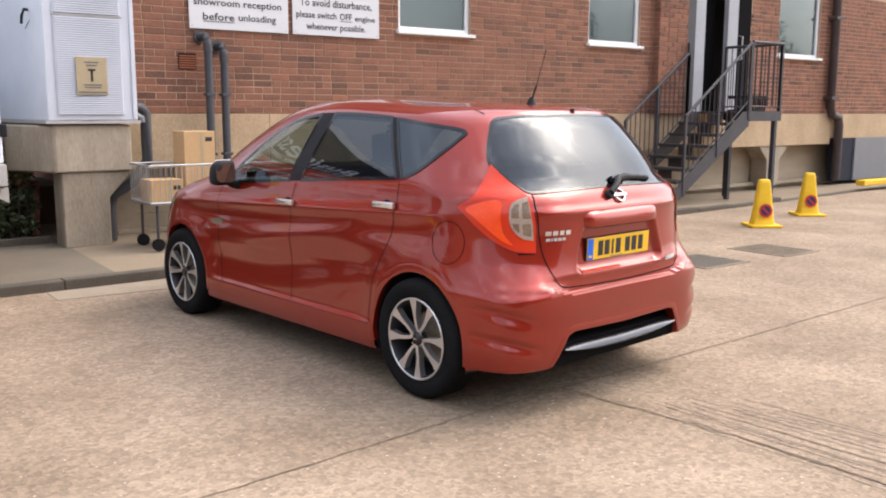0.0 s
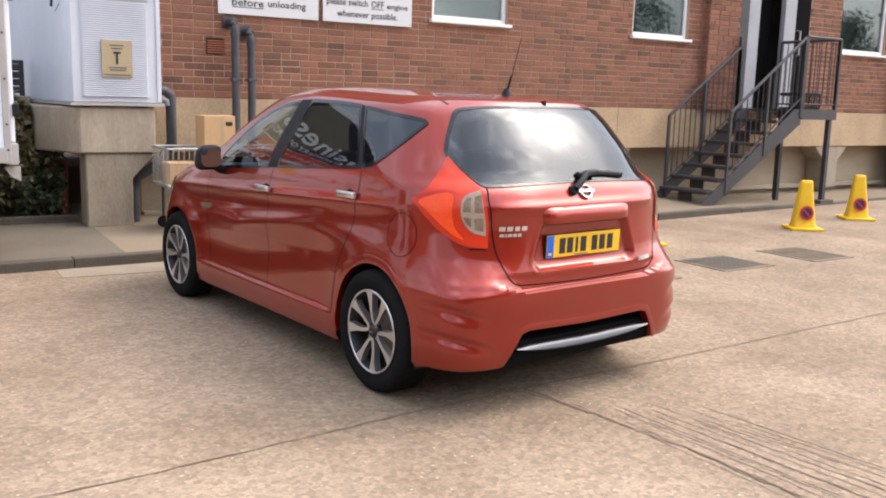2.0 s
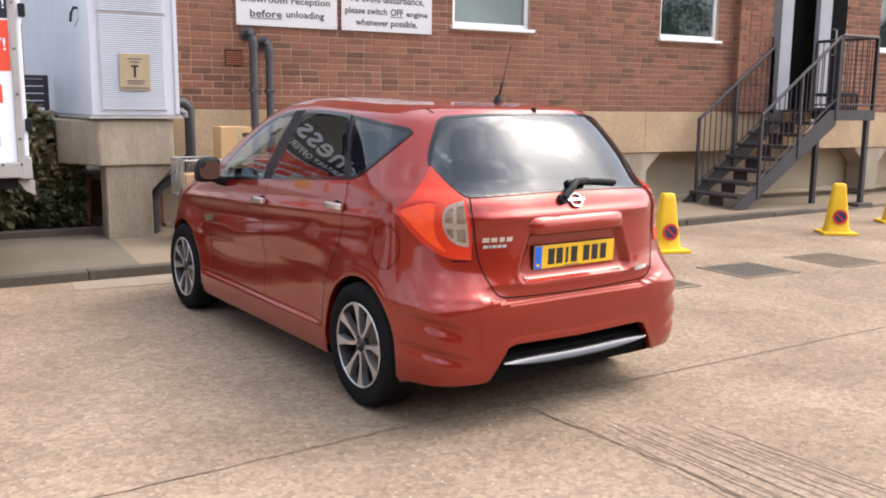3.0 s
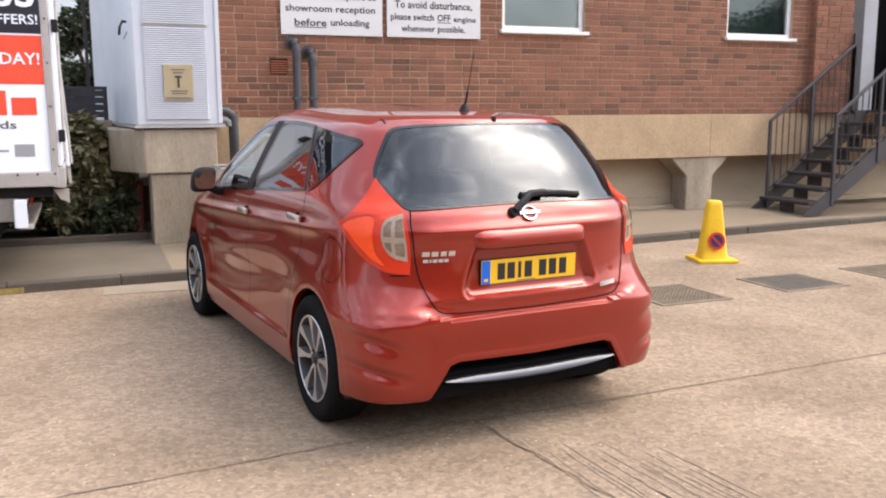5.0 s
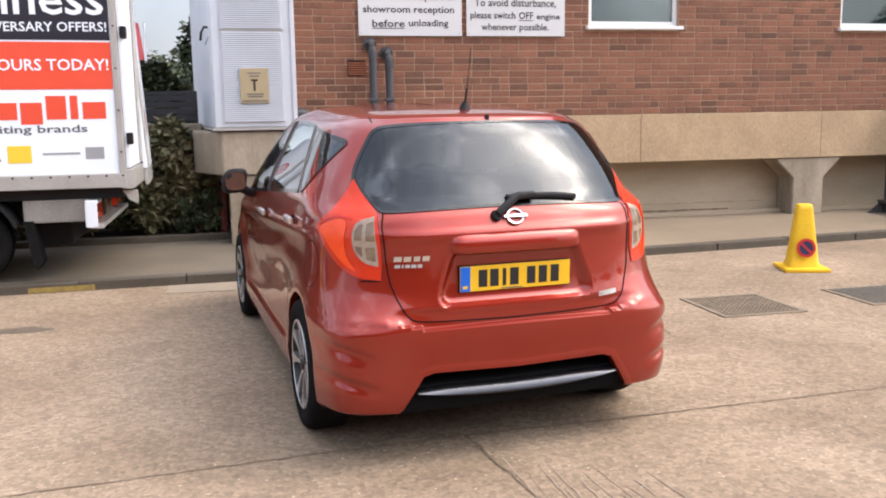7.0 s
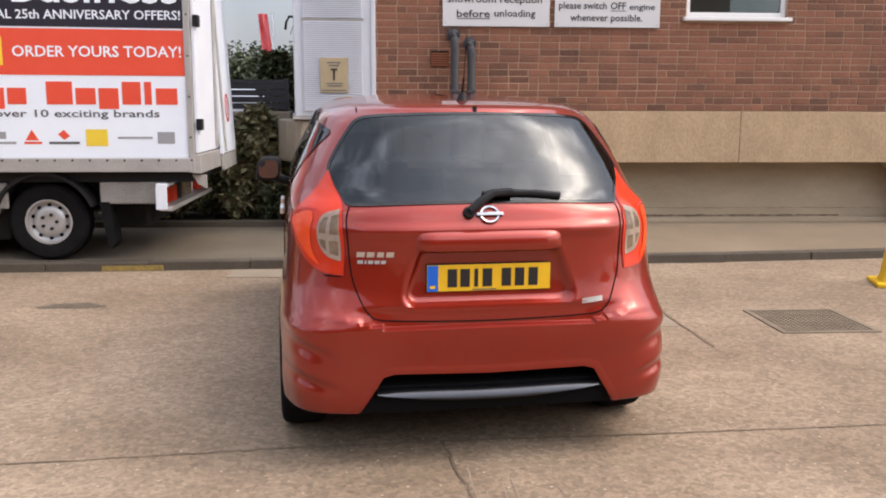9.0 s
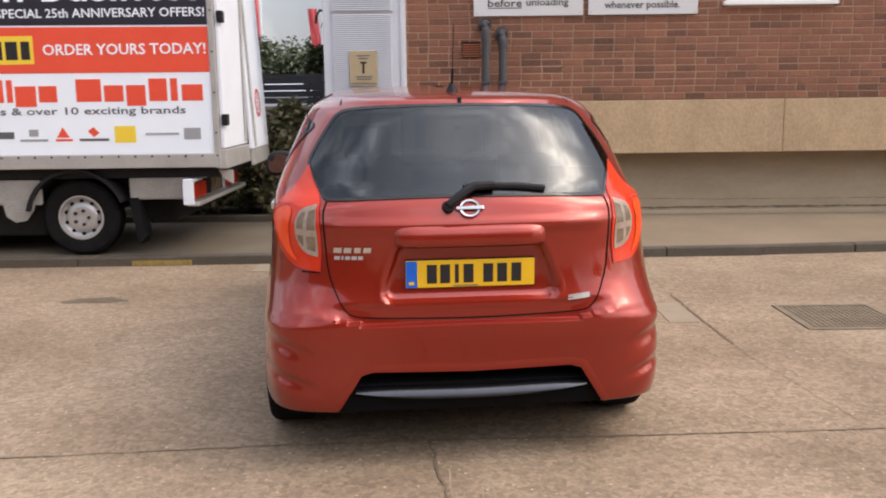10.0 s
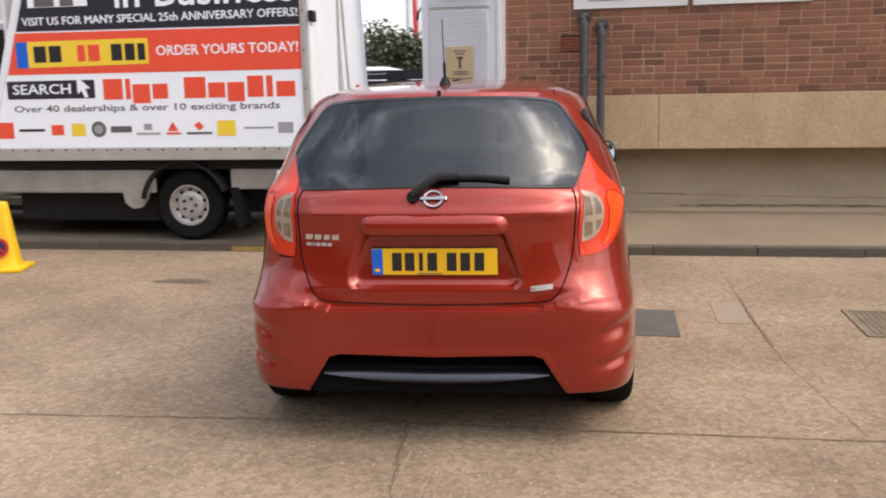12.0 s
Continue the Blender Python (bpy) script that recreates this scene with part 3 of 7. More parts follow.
pier(9.91, 0.44, WALL_Y - 0.005, 0.845, "tan concrete pier with a flared head under the beam")
pier(15.2, 0.40, WALL_Y - 0.005, 0.845, "tan concrete pier with a flared head under the beam")

# hairline cracks and dirty seams along the plinth
def plinth_crack(points, width, seed):
    rnd = random.Random(seed)
    bm = bmesh.new()
    rows = []
    for (x0, z0), (x1, z1) in zip(points, points[1:]):
        n = max(2, int((x1 - x0) / 0.05))
        for i in range(n + 1):
            t = i / n
            w = width * rnd.uniform(0.25, 1.1) / 2
            x, z = x0 + t * (x1 - x0), z0 + t * (z1 - z0) + rnd.uniform(-0.003, 0.003)
            rows.append((bm.verts.new((x, WALL_Y + 0.3575, z - w)), bm.verts.new((x, WALL_Y + 0.3575, z + w))))
    for a, b in zip(rows, rows[1:]):
        bm.faces.new((a[0], b[0], b[1], a[1]))
    return tagged(finish(bm, "plinth_crack", TAR), "dark horizontal crack in the rendered plinth", "crack", kind="structure")


plinth_crack([(4.9, 0.322), (5.1, 0.321), (5.4, 0.312)], 0.016, 1)
plinth_crack([(5.4, 0.312), (6.9, 0.28), (9.5, 0.275)], 0.007, 2)
plinth_crack([(5.3, 0.185), (6.7, 0.19), (9.0, 0.185)], 0.024, 3)
plinth_crack([(3.6, 0.33), (4.4, 0.325), (4.9, 0.322)], 0.008, 4)

# pilaster beside the entrance
PIL = (11.72, 12.42)


def brick_bm(L, H, D=0.02, ch=0.004):
    """The face of a brick with chamfered edges, its lower left front corner at the origin; depth to +y."""
    bm = bmesh.new()
    o = [bm.verts.new((x, D, z)) for x, z in ((0, 0), (L, 0), (L, H), (0, H))]
    e = [bm.verts.new((x, ch, z)) for x, z in ((0, 0), (L, 0), (L, H), (0, H))]
    f = [bm.verts.new((x, 0, z)) for x, z in ((ch, ch), (L - ch, ch), (L - ch, H - ch), (ch, H - ch))]
    for a, b in ((o, e), (e, f)):
        for k in range(4):
            bm.faces.new((a[k], a[(k + 1) % 4], b[(k + 1) % 4], b[k]))
    bm.faces.new(f)
    return bm


CH, CL, J = 0.075, 0.225, 0.010


def courses(x0, x1, z0, z1, seed, skip=()):
    """Bricks of a running bond with a header here and there: (x, z, length)."""
    rnd = random.Random(seed)
    out = []
    for k in range(int((z1 - z0) / CH)):
        z = z0 + k * CH + J / 2
        x = x0 - (0.0 if k % 2 else CL / 2) - rnd.uniform(0, 0.02)
        while x < x1:
            L = CL if rnd.random() > 0.16 else CL / 2
            a, b = max(x, x0), min(x + L, x1)
            x += L
            segs = [(a, b)]
            for o in skip:
                if o[2] < z + CH - J and z < o[3]:
                    nxt = []
                    for p, q in segs:
                        if q <= o[0] or p >= o[1]:
                            nxt.append((p, q))
                        else:
                            if p < o[0]:
                                nxt.append((p, o[0]))
                            if q > o[1]:
                                nxt.append((o[1], q))
                    segs = nxt
            out += [(p + J / 2, z, q - p - J) for p, q in segs if q - p > 0.03]
    return out


pil = thing("brick_pilaster", pose(0, 0, 0), "square red brick pilaster beside the entrance", "pilaster", kind="structure")
part("core", box((PIL[0] + 0.01, WALL_Y - 0.12, 1.44), (PIL[1] - 0.01, WALL_Y + 0.01, WALL_T)), MORTAR, pil)


def window(name, o, label):
    x0, x1, z0, z1 = o
    w = thing(name, pose(0, 0, 0), label, "window", kind="structure")
    y = WALL_Y + 0.05
    bm = bmesh.new()
    fw = 0.055
    for lo, hi in (((x0, y, z0), (x0 + fw, y + 0.07, z1)), ((x1 - fw, y, z0), (x1, y + 0.07, z1)), ((x0 + fw, y, z0), (x1 - fw, y + 0.07, z0 + fw)), ((x0 + fw, y, z1 - fw), (x1 - fw, y + 0.07, z1))):
        add_box(bm, lo, hi, 0.006)
    part("window_frame", bm, UPVC, w)
    part("window_sill", box((x0 - 0.04, WALL_Y - 0.06, z0 - 0.045), (x1 + 0.04, y - 0.003, z0 - 0.003), 0.008), UPVC, w)
    p = part("pane", box((x0 + fw, y + 0.03, z0 + fw), (x1 - fw, y + 0.036, z1 - fw)), PANE, w)
    p.visible_shadow = False
    bm = bmesh.new()
    n = int((z1 - z0 - 0.15) / 0.03)
    for i in range(n):
        z = z0 + 0.07 + i * 0.03
        add_box(bm, (x0 + 0.07, y + 0.09, z), (x1 - 0.07, y + 0.094, z + 0.024), 0, Matrix.Translation((0, 0, 0)))
    part("blind", bm, BLIND, w)
    return w


for i, o in enumerate(OPEN):
    if i != 2:
        window(f"window_{i + 1}", o, "white-framed office window with a projecting sill and lowered blind")

# entrance: pale frame, open doorway with a black sheet for its shade, leaf
d = thing("door_1", pose(0, 0, 0), "dark entrance doorway in a pale grey frame above the steps", "door", kind="structure")
x0, x1, z0, z1 = OPEN[2]
part("side_panel", box((12.65, WALL_Y - 0.09, 1.45), (12.91, WALL_Y - 0.02, 3.75), 0.01), JAMB, d, "pale grey side panel")
part("side_panel", box((12.435, WALL_Y - 0.10, 1.45), (12.645, WALL_Y - 0.02, 3.75), 0.01), GREYMETAL, d, "dark grey frame panel")
part("door_jamb", box((13.60, WALL_Y - 0.03, 1.45), (13.88, WALL_Y + 0.06, 3.75), 0.006), JAMB, d)
part("doorway_shade", box((12.76, WALL_Y + 0.26, 1.46), (13.62, WALL_Y + 0.29, 3.74), 0.006), DARK, d)
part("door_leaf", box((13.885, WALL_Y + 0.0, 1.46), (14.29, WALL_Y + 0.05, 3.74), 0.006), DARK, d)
part("door_handle", tube([(13.98, WALL_Y + 0.0, 2.35), (13.98, WALL_Y - 0.06, 2.36), (13.98, WALL_Y - 0.06, 2.75), (13.98, WALL_Y + 0.0, 2.76)], 0.012), ALU, d)

# rainwater pipe and shutters at the far end
dp = thing("drainpipe", pose(0, 0, 0), "dark brown rainwater pipe down the brick wall", "drainpipe", kind="structure")
DPIPE = mottled("brown pipe", (0.035, 0.024, 0.024), (0.07, 0.05, 0.048), 5, 60, 0.5, 0.1, 0.001)
part("pipe", tube([(16.86, WALL_Y - 0.10, 6.5), (16.86, WALL_Y - 0.10, 1.55), (16.92, WALL_Y - 0.11, 1.42), (17.14, WALL_Y - 0.12, 1.36), (17.18, WALL_Y - 0.12, 1.2), (17.18, WALL_Y - 0.12, 0.15)], 0.085, 12), DPIPE, dp, smooth=True)
for z in (1.7, 3.2, 4.8):
    part("bracket", box((16.74, WALL_Y - 0.19, z), (16.98, WALL_Y, z + 0.06), 0.006), DPIPE, dp)
sh = thing("door_2", pose(0, 0, 0), "dark blue and grey metal shutters under the beam", "door", kind="structure")
part("side_door", box((17.25, WALL_Y - 0.02, 0.1), (17.95, WALL_Y + 0.1, 0.95), 0.01), NAVY, sh)
part("shutter", box((17.97, WALL_Y - 0.05, 0.1), (22, WALL_Y + 0.1, 0.95), 0.01), GREYDOOR, sh)
on_ground("kerb_marking", box((16.6, 9.0, PAVE_Z), (20.5, 9.18, PAVE_Z + 0.10), 0.02), YELLOW, "yellow painted kerb block at the foot of the shutters", "kerb")

# ---- signs, vent, pipes, cabinet ----
def notice(x0, x1, z0, lines, label):
    s = thing("notice_sign", pose(0, 0, 0), label, "sign")
    part("panel", box((x0, WALL_Y - 0.028, z0), (x1, WALL_Y - 0.012, z0 + 0.90), 0.003), SIGN, s)
    for x, z in ((x0 + 0.03, z0 + 0.03), (x1 - 0.03, z0 + 0.03), (x0 + 0.03, z0 + 0.87), (x1 - 0.03, z0 + 0.87)):
        part("screw", rod((x, WALL_Y - 0.032, z), (x, WALL_Y - 0.0, z), 0.008, 8), ALU, s)
    for body, a, b, z, h in lines:
        lettering(body, a, WALL_Y - 0.0285, z, b - a, h, INK, s)
    return s


s1 = notice(4.136, 5.318, 2.342, [("at all times report to", 4.20, 5.25, 2.713, 0.100), ("showroom reception", 4.19, 5.23, 2.570, 0.100), ("before", 4.29, 4.655, 2.437, 0.080), ("unloading", 4.705, 5.16, 2.424, 0.098)], "white painted notice board with black lettering on brick wall")
part("underline", box((4.29, WALL_Y - 0.0305, 2.420), (4.655, WALL_Y - 0.0282, 2.428)), INK, s1)
s2 = notice(5.374, 6.559, 2.343, [("To avoid disturbance,", 5.47, 6.45, 2.660, 0.10), ("please switch", 5.42, 5.955, 2.515, 0.10), ("OFF", 6.00, 6.17, 2.535, 0.08), ("engine", 6.21, 6.50, 2.515, 0.08), ("whenever possible.", 5.55, 6.36, 2.385, 0.10)], "white painted notice board asking drivers to stop engines")
part("underline", box((6.00, WALL_Y - 0.0305, 2.517), (6.17, WALL_Y - 0.0282, 2.524)), INK, s2)

vent = thing("air_brick", pose(0, 0, 0), "red terracotta louvred air brick in the wall", "vent", kind="structure")
VENT = mottled("terracotta", (0.24, 0.085, 0.045), (0.38, 0.14, 0.075), 6, 80, 0.9, 0.3, 0.002)
# black backing box: its colour makes the shade in the gaps between slats
part("frame", box((4.005, WALL_Y - 0.012, 1.905), (4.205, WALL_Y + 0.0, 2.075), 0.003), DARK, vent)
for i in range(6):
    z = 1.915 + i * 0.0250
    part("slat", box((4.01, WALL_Y - 0.018, z), (4.20, WALL_Y - 0.006, z + 0.0135)), VENT, vent)

for x, zt, yb in ((4.255, 2.25, 0.225), (4.437, 2.155, 0.215)):
    p = thing("vent_pipe", pose(x, WALL_Y, 0), "dark grey vertical vent pipe with an elbow into the wall", "pipe", "vent pipes on the wall")
    part("pipe", tube([(0, -yb, 0.55), (0, -yb, zt - 0.10), (0, -yb + 0.01, zt - 0.05), (0, -yb + 0.035, zt - 0.012), (0, -yb + 0.06, zt), (0, 0.05, zt)], 0.043, 14), PIPE, p, smooth=True)
    part("collar", rod((0, -yb, zt - 0.16), (0, -yb, zt - 0.10), 0.050, 16), PIPE, p, smooth=True)
    part("flange", rod((0, -0.025, zt), (0, -0.012, zt), 0.075, 16), PIPE, p, smooth=True)
    for z in (1.62, 0.98):
        part("clip", box((-0.050, -yb - 0.050, z), (0.050, -yb + 0.055, z + 0.03), 0.004), PIPE, p)
    part("foot", tube([(0, -yb, 0.60), (0, -yb, 0.50), (0, -0.02, 0.42), (0, 0.2, 0.42)], 0.056, 12), PIPE, p, smooth=True)

# concrete block on a pier, carrying the louvred cabinet
lo = [(2.57, 9.63), (3.31, 9.63), (3.17, 10.4), (3.17, 13.1), (2.10, 13.1), (2.26, 10.30)]
bm = prism(lo, 0.46, "Z", 0.015)
tagged(finish(bm, "concrete_block", STAINED, m=pose(0.03, 0, 0.858)), "tan weathered concrete block carrying the louvred cabinet", "block", kind="structure")
pier(2.88, 0.45, 9.66, 0.857, "tan concrete pier under the cabinet block", cap=0.22, left=False)
cabn = thing("louvred_cabinet", pose(0.027, 0, 0), "tall white louvred metal plant cabinet on a concrete block", "cabinet")
CT = 3.9
bm = prism([(2.525, 9.60), (3.375, 9.60), (3.375, 10.00), (3.165, 10.35), (3.165, 13.0), (2.20, 13.0)], CT - 1.37, "Z", 0.008)
part("body", bm, CABINET, cabn, m=pose(0, 0, 1.365))
part("base_rail", prism([(2.50, 9.585), (3.40, 9.585), (3.40, 10.00), (3.17, 10.37), (3.17, 13.02), (2.175, 13.02)], 0.03, "Z"), ALU, cabn, m=pose(0, 0, 1.333))
for z0, z1 in ((1.42, 2.345), (2.375, CT - 0.05)):
    n = int((z1 - z0) / 0.021)
    louv = part("louvre_panel", box((2.615, 9.585, z0), (3.25, 9.597, z1), 0.002), CABINET, cabn)
    for i in range(n):
        z = z0 + 0.008 + i * 0.021
        bm = bmesh.new()
        add_box(bm, (2.63, 9.572, z), (3.235, 9.586, z + 0.011))
        for v in bm.verts:
            if v.co.y < 9.58 and v.co.z > z + 0.006:
                v.co.y += 0.010
        part("slat", bm, CABINET, louv)
part("seam", box((2.605, 9.578, 2.351), (3.26, 9.599, 2.368)), ALU, cabn)
part("corner_trim", box((3.33, 9.586, 1.38), (3.372, 9.598, CT), 0.004), CABINET, cabn)
nt = part("notice", box((2.795, 9.562, 1.612), (3.085, 9.570, 1.972), 0.002), BRASS, cabn, "tan notice with a tap symbol and lettering")
part("symbol", box((2.93, 9.558, 1.74), (2.95, 9.563, 1.85)), INK, nt)
part("symbol", box((2.905, 9.558, 1.84), (2.975, 9.563, 1.858)), INK, nt)
for z, a, b in ((1.915, 2.87, 3.01), (1.885, 2.89, 2.99), (1.70, 2.86, 3.03), (1.675, 2.87, 3.02), (1.63, 2.81, 3.07)):
    part("lettering_bar", box((a, 9.559, z), (b, 9.563, z + 0.012)), GREYINK, nt)
lv = thing("louvre_lever", pose(2.517, 9.98, 2.42), "small black lever handle on the cabinet side", "handle")
part("lever", tube([(0.02, 0.02, 0), (-0.04, -0.03, 0.0), (-0.07, -0.06, -0.06), (-0.08, -0.07, -0.14)], 0.014, 8), BLACK, lv, smooth=True)
part("stay", rod((-0.035, 0.0, -0.18), (0.05, -0.08, 0.0), 0.004, 6), GREYMETAL, lv)

dp2 = thing("waste_pipe", pose(0, 0, 0), "grey elbow and dark downpipe beside the cabinet", "pipe", kind="structure")
part("elbow", tube([(3.38, 9.75, 1.40), (3.44, 9.72, 1.405), (3.475, 9.72, 1.39), (3.48, 9.72, 1.34)], 0.034, 12), GREYDOOR, dp2, smooth=True)
part("pipe", tube([(3.40, 9.78, 1.50), (3.49, 9.78, 1.50), (3.54, 9.78, 1.44), (3.54, 9.78, 0.95), (3.40, 9.85, 0.72), (3.20, 9.86, 0.60), (3.16, 9.86, 0.45), (3.16, 9.86, 0.14)], 0.055, 12), PIPE, dp2, smooth=True)

# trolley cage and cartons by the wall
cage = thing("wire_trolley", pose(0, 0, 0), "low wire-mesh trolley with galvanised top rails", "trolley")
WIRE = mottled("galvanised wire", (0.30, 0.30, 0.30), (0.48, 0.48, 0.48), 8, 90, 0.4, 0.1, 0.001, metal=0.6)
X0, X1, Y0, Y1, Z0, Z1 = 3.27, 4.60, 8.95, 9.50, 0.58, 0.94
for a, b in (((X0, Y0, Z1), (X1, Y0, Z1)), ((X0, Y1, Z1), (X1, Y1, Z1)), ((X0, Y0, Z1), (X0, Y1, Z1)), ((X1, Y0, Z1), (X1, Y1, Z1)), ((X0, Y0, Z0), (X1, Y0, Z0)), ((X0, Y1, Z0), (X1, Y1, Z0)), ((X0, Y0, Z0), (X0, Y1, Z0)), ((X1, Y0, Z0), (X1, Y1, Z0))):
    part("rail", rod(a, b, 0.011, 8), WIRE, cage)
for i in range(26):
    x = X0 + (X1 - X0) * i / 25
    part("wire", rod((x, Y0, Z0), (x, Y0, Z1), 0.004, 6), WIRE, cage)
    part("wire", rod((x, Y1, Z0), (x, Y1, Z1), 0.004, 6), WIRE, cage)
for i in range(1, 10):
    y = Y0 + (Y1 - Y0) * i / 10
    part("wire", rod((X0, y, Z0), (X0, y, Z1), 0.004, 6), WIRE, cage)
part("deck", box((X0, Y0, Z0 - 0.02), (X1, Y1, Z0)), WIRE, cage)
for x in (X0 + 0.08, X1 - 0.08):
    for y in (Y0 + 0.05, Y1 - 0.05):
        part("leg", rod((x, y, Z0), (x, y, 0.23), 0.014, 8), GREYMETAL, cage)
        part("castor", rod((x, y - 0.02, 0.17), (x, y + 0.02, 0.17), 0.06, 18), RUBBER, cage)


def carton(lo, hi, label, m=None):
    c = thing("cardboard_box", pose(0, 0, 0), label, "box")
    part("body", box(lo, hi, 0.006), CARD, c)
    x0, y0, z0 = lo
    x1, y1, z1 = hi
    part("tape", box(((x0 + x1) / 2 + 0.01, y0 - 0.002, z0 + 0.02), ((x0 + x1) / 2 + 0.04, y0 + 0.004, z1 - 0.01)), BRASS, c)
    part("print_bar", box((x1 - 0.10, y0 - 0.003, z1 - 0.10), (x1 - 0.03, y0 + 0.003, z1 - 0.06)), INK, c)
    return c


carton((3.68, 9.10, Z0 + 0.001), (4.00, 9.40, 1.26), "tall brown cardboard carton standing in the trolley")
carton((3.30, 9.00, Z0 + 0.001), (3.62, 9.30, 0.80), "low brown cardboard carton lying in the trolley")

# ---- steps to the entrance ----
st = thing("steel_staircase", pose(0, 0, 0), "dark grey steel staircase with landing and bar railings", "staircase")
SX, SY0, SY1, LX0, LX1, LZ = 10.83, 8.90, 9.875, 12.68, 13.57, 1.47
n, rise = 8, (LZ - PAVE_Z) / 8
run = (LX0 - SX) / 8
for i in range(n):
    x, z = SX + i * run, PAVE_Z + (i + 1) * rise
    if i < n - 1:
        part("tread", box((x - 0.01, SY0 + 0.03, z - 0.045), (x + run + 0.02, SY1 - 0.03, z), 0.006), TREAD, st)
        part("nosing", box((x - 0.016, SY0 + 0.03, z - 0.030), (x - 0.008, SY1 - 0.03, z + 0.003)), GREYMETAL, st)
    part("riser", box((x + 0.05, SY0 + 0.36, z - rise + 0.001), (x + 0.065, SY1 - 0.36, z - 0.046)), TREAD, st)
for y in (SY0, SY1 - 0.015):
    poly = [(SX - 0.14, PAVE_Z), (SX + 0.16, PAVE_Z), (LX0 + 0.05, LZ - 0.22), (LX0 + 0.05, LZ + 0.0), (LX0 - 0.10, LZ)]
    part("stringer", prism(poly, 0.015, "Y"), GREYMETAL, st, m=pose(0, y, 0))
part("landing", box((LX0 + 0.055, SY0, LZ - 0.03), (LX1, WALL_Y - 0.03, LZ), 0.004), TREAD, st)
part("fascia", box((LX0 + 0.055, SY0 - 0.014, LZ - 0.15), (LX1, SY0 - 0.001, LZ + 0.004)), GREYMETAL, st)
part("fascia", box((LX1 + 0.001, SY0 - 0.014, LZ - 0.15), (LX1 + 0.014, WALL_Y - 0.03, LZ + 0.004)), GREYMETAL, st)
for x, y in ((13.02, 9.45), (13.47, SY0 + 0.036), (13.47, SY1 - 0.07)):
    part("leg", box((x - 0.035, y - 0.035, pave_z(x, y) - 0.002), (x + 0.035, y + 0.035, LZ - 0.03), 0.004), GREYMETAL, st)
part("base_plate", box((13.30, SY0 - 0.07, 0.0), (13.64, SY0 + 0.14, 0.075), 0.01), KERB, st)


def flight_rail(y, xa, xb, hand):
    """Posts, bars and handrail beside the flight from xa to the landing."""
    def zn(x):
        return PAVE_Z + max(0.0, (x - SX) / run) * rise + 0.10
    for x in (xa, (xa + xb) / 2, xb):
        part("post", box((x - 0.02, y - 0.02, zn(x) - 0.25), (x + 0.02, y + 0.02, zn(x) + hand), 0.003), GREYMETAL, st)
    part("handrail", tube([(xa, y, zn(xa) + hand), (xb, y, zn(xb) + hand)], 0.024, 10), GREYMETAL, st)
    part("bottom_rail", tube([(xa, y, zn(xa) + 0.05), (xb, y, zn(xb) + 0.05)], 0.012, 8), GREYMETAL, st)
    k = int((xb - xa) / 0.105)
    for i in range(1, k):
        x = xa + (xb - xa) * i / k
        part("baluster", rod((x, y, zn(x) + 0.05), (x, y, zn(x) + hand), 0.0085, 6), GREYMETAL, st)


flight_rail(SY0 + 0.005, 11.18, LX0 + 0.03, 0.93)
flight_rail(SY1 - 0.012, 10.96, 12.42, 1.02)
part("post", box((12.40, SY1 - 0.032, LZ - 0.05), (12.44, SY1 + 0.008, LZ + 1.09), 0.003), GREYMETAL, st)


def level_rail(a, b, top=1.07):
    (x0, y0), (x1, y1) = a, b
    L = math.hypot(x1 - x0, y1 - y0)
    for x, y in (a, b):
        part("post", box((x - 0.02, y - 0.02, LZ - 0.1), (x + 0.02, y + 0.02, LZ + top), 0.003), GREYMETAL, st)
    part("handrail", tube([(x0, y0, LZ + top), (x1, y1, LZ + top)], 0.024, 10), GREYMETAL, st)
    part("bottom_rail", tube([(x0, y0, LZ + 0.08), (x1, y1, LZ + 0.08)], 0.012, 8), GREYMETAL, st)
    k = int(L / 0.105)
    for i in range(1, k):
        t = i / k
        x, y = x0 + t * (x1 - x0), y0 + t * (y1 - y0)
        part("baluster", rod((x, y, LZ + 0.08), (x, y, LZ + top), 0.0085, 6), GREYMETAL, st)


level_rail((LX0 + 0.06, SY0 + 0.005), (LX1 - 0.02, SY0 + 0.005))
level_rail((LX1 - 0.02, SY0 + 0.02), (LX1 - 0.02, WALL_Y - 0.06))
crate = thing("plastic_crate", pose(0, 0, 0), "black plastic crate standing on the stair landing", "crate")
part("base", box((12.86, 9.05, LZ + 0.001), (13.38, 9.40, LZ + 0.03)), BLACK, crate)
for lo, hi in (((12.86, 9.05, LZ + 0.20), (13.38, 9.07, LZ + 0.25)), ((12.86, 9.38, LZ + 0.20), (13.38, 9.40, LZ + 0.25)), ((12.86, 9.07, LZ + 0.20), (12.88, 9.38, LZ + 0.25)), ((13.36, 9.07, LZ + 0.20), (13.38, 9.38, LZ + 0.25))):
    part("rim", box(lo, hi), BLACK, crate)
for i in range(9):
    x = 12.86 + i * 0.0625
    part("rib", box((x, 9.05, LZ + 0.03), (x + 0.02, 9.07, LZ + 0.20)), BLACK, crate)

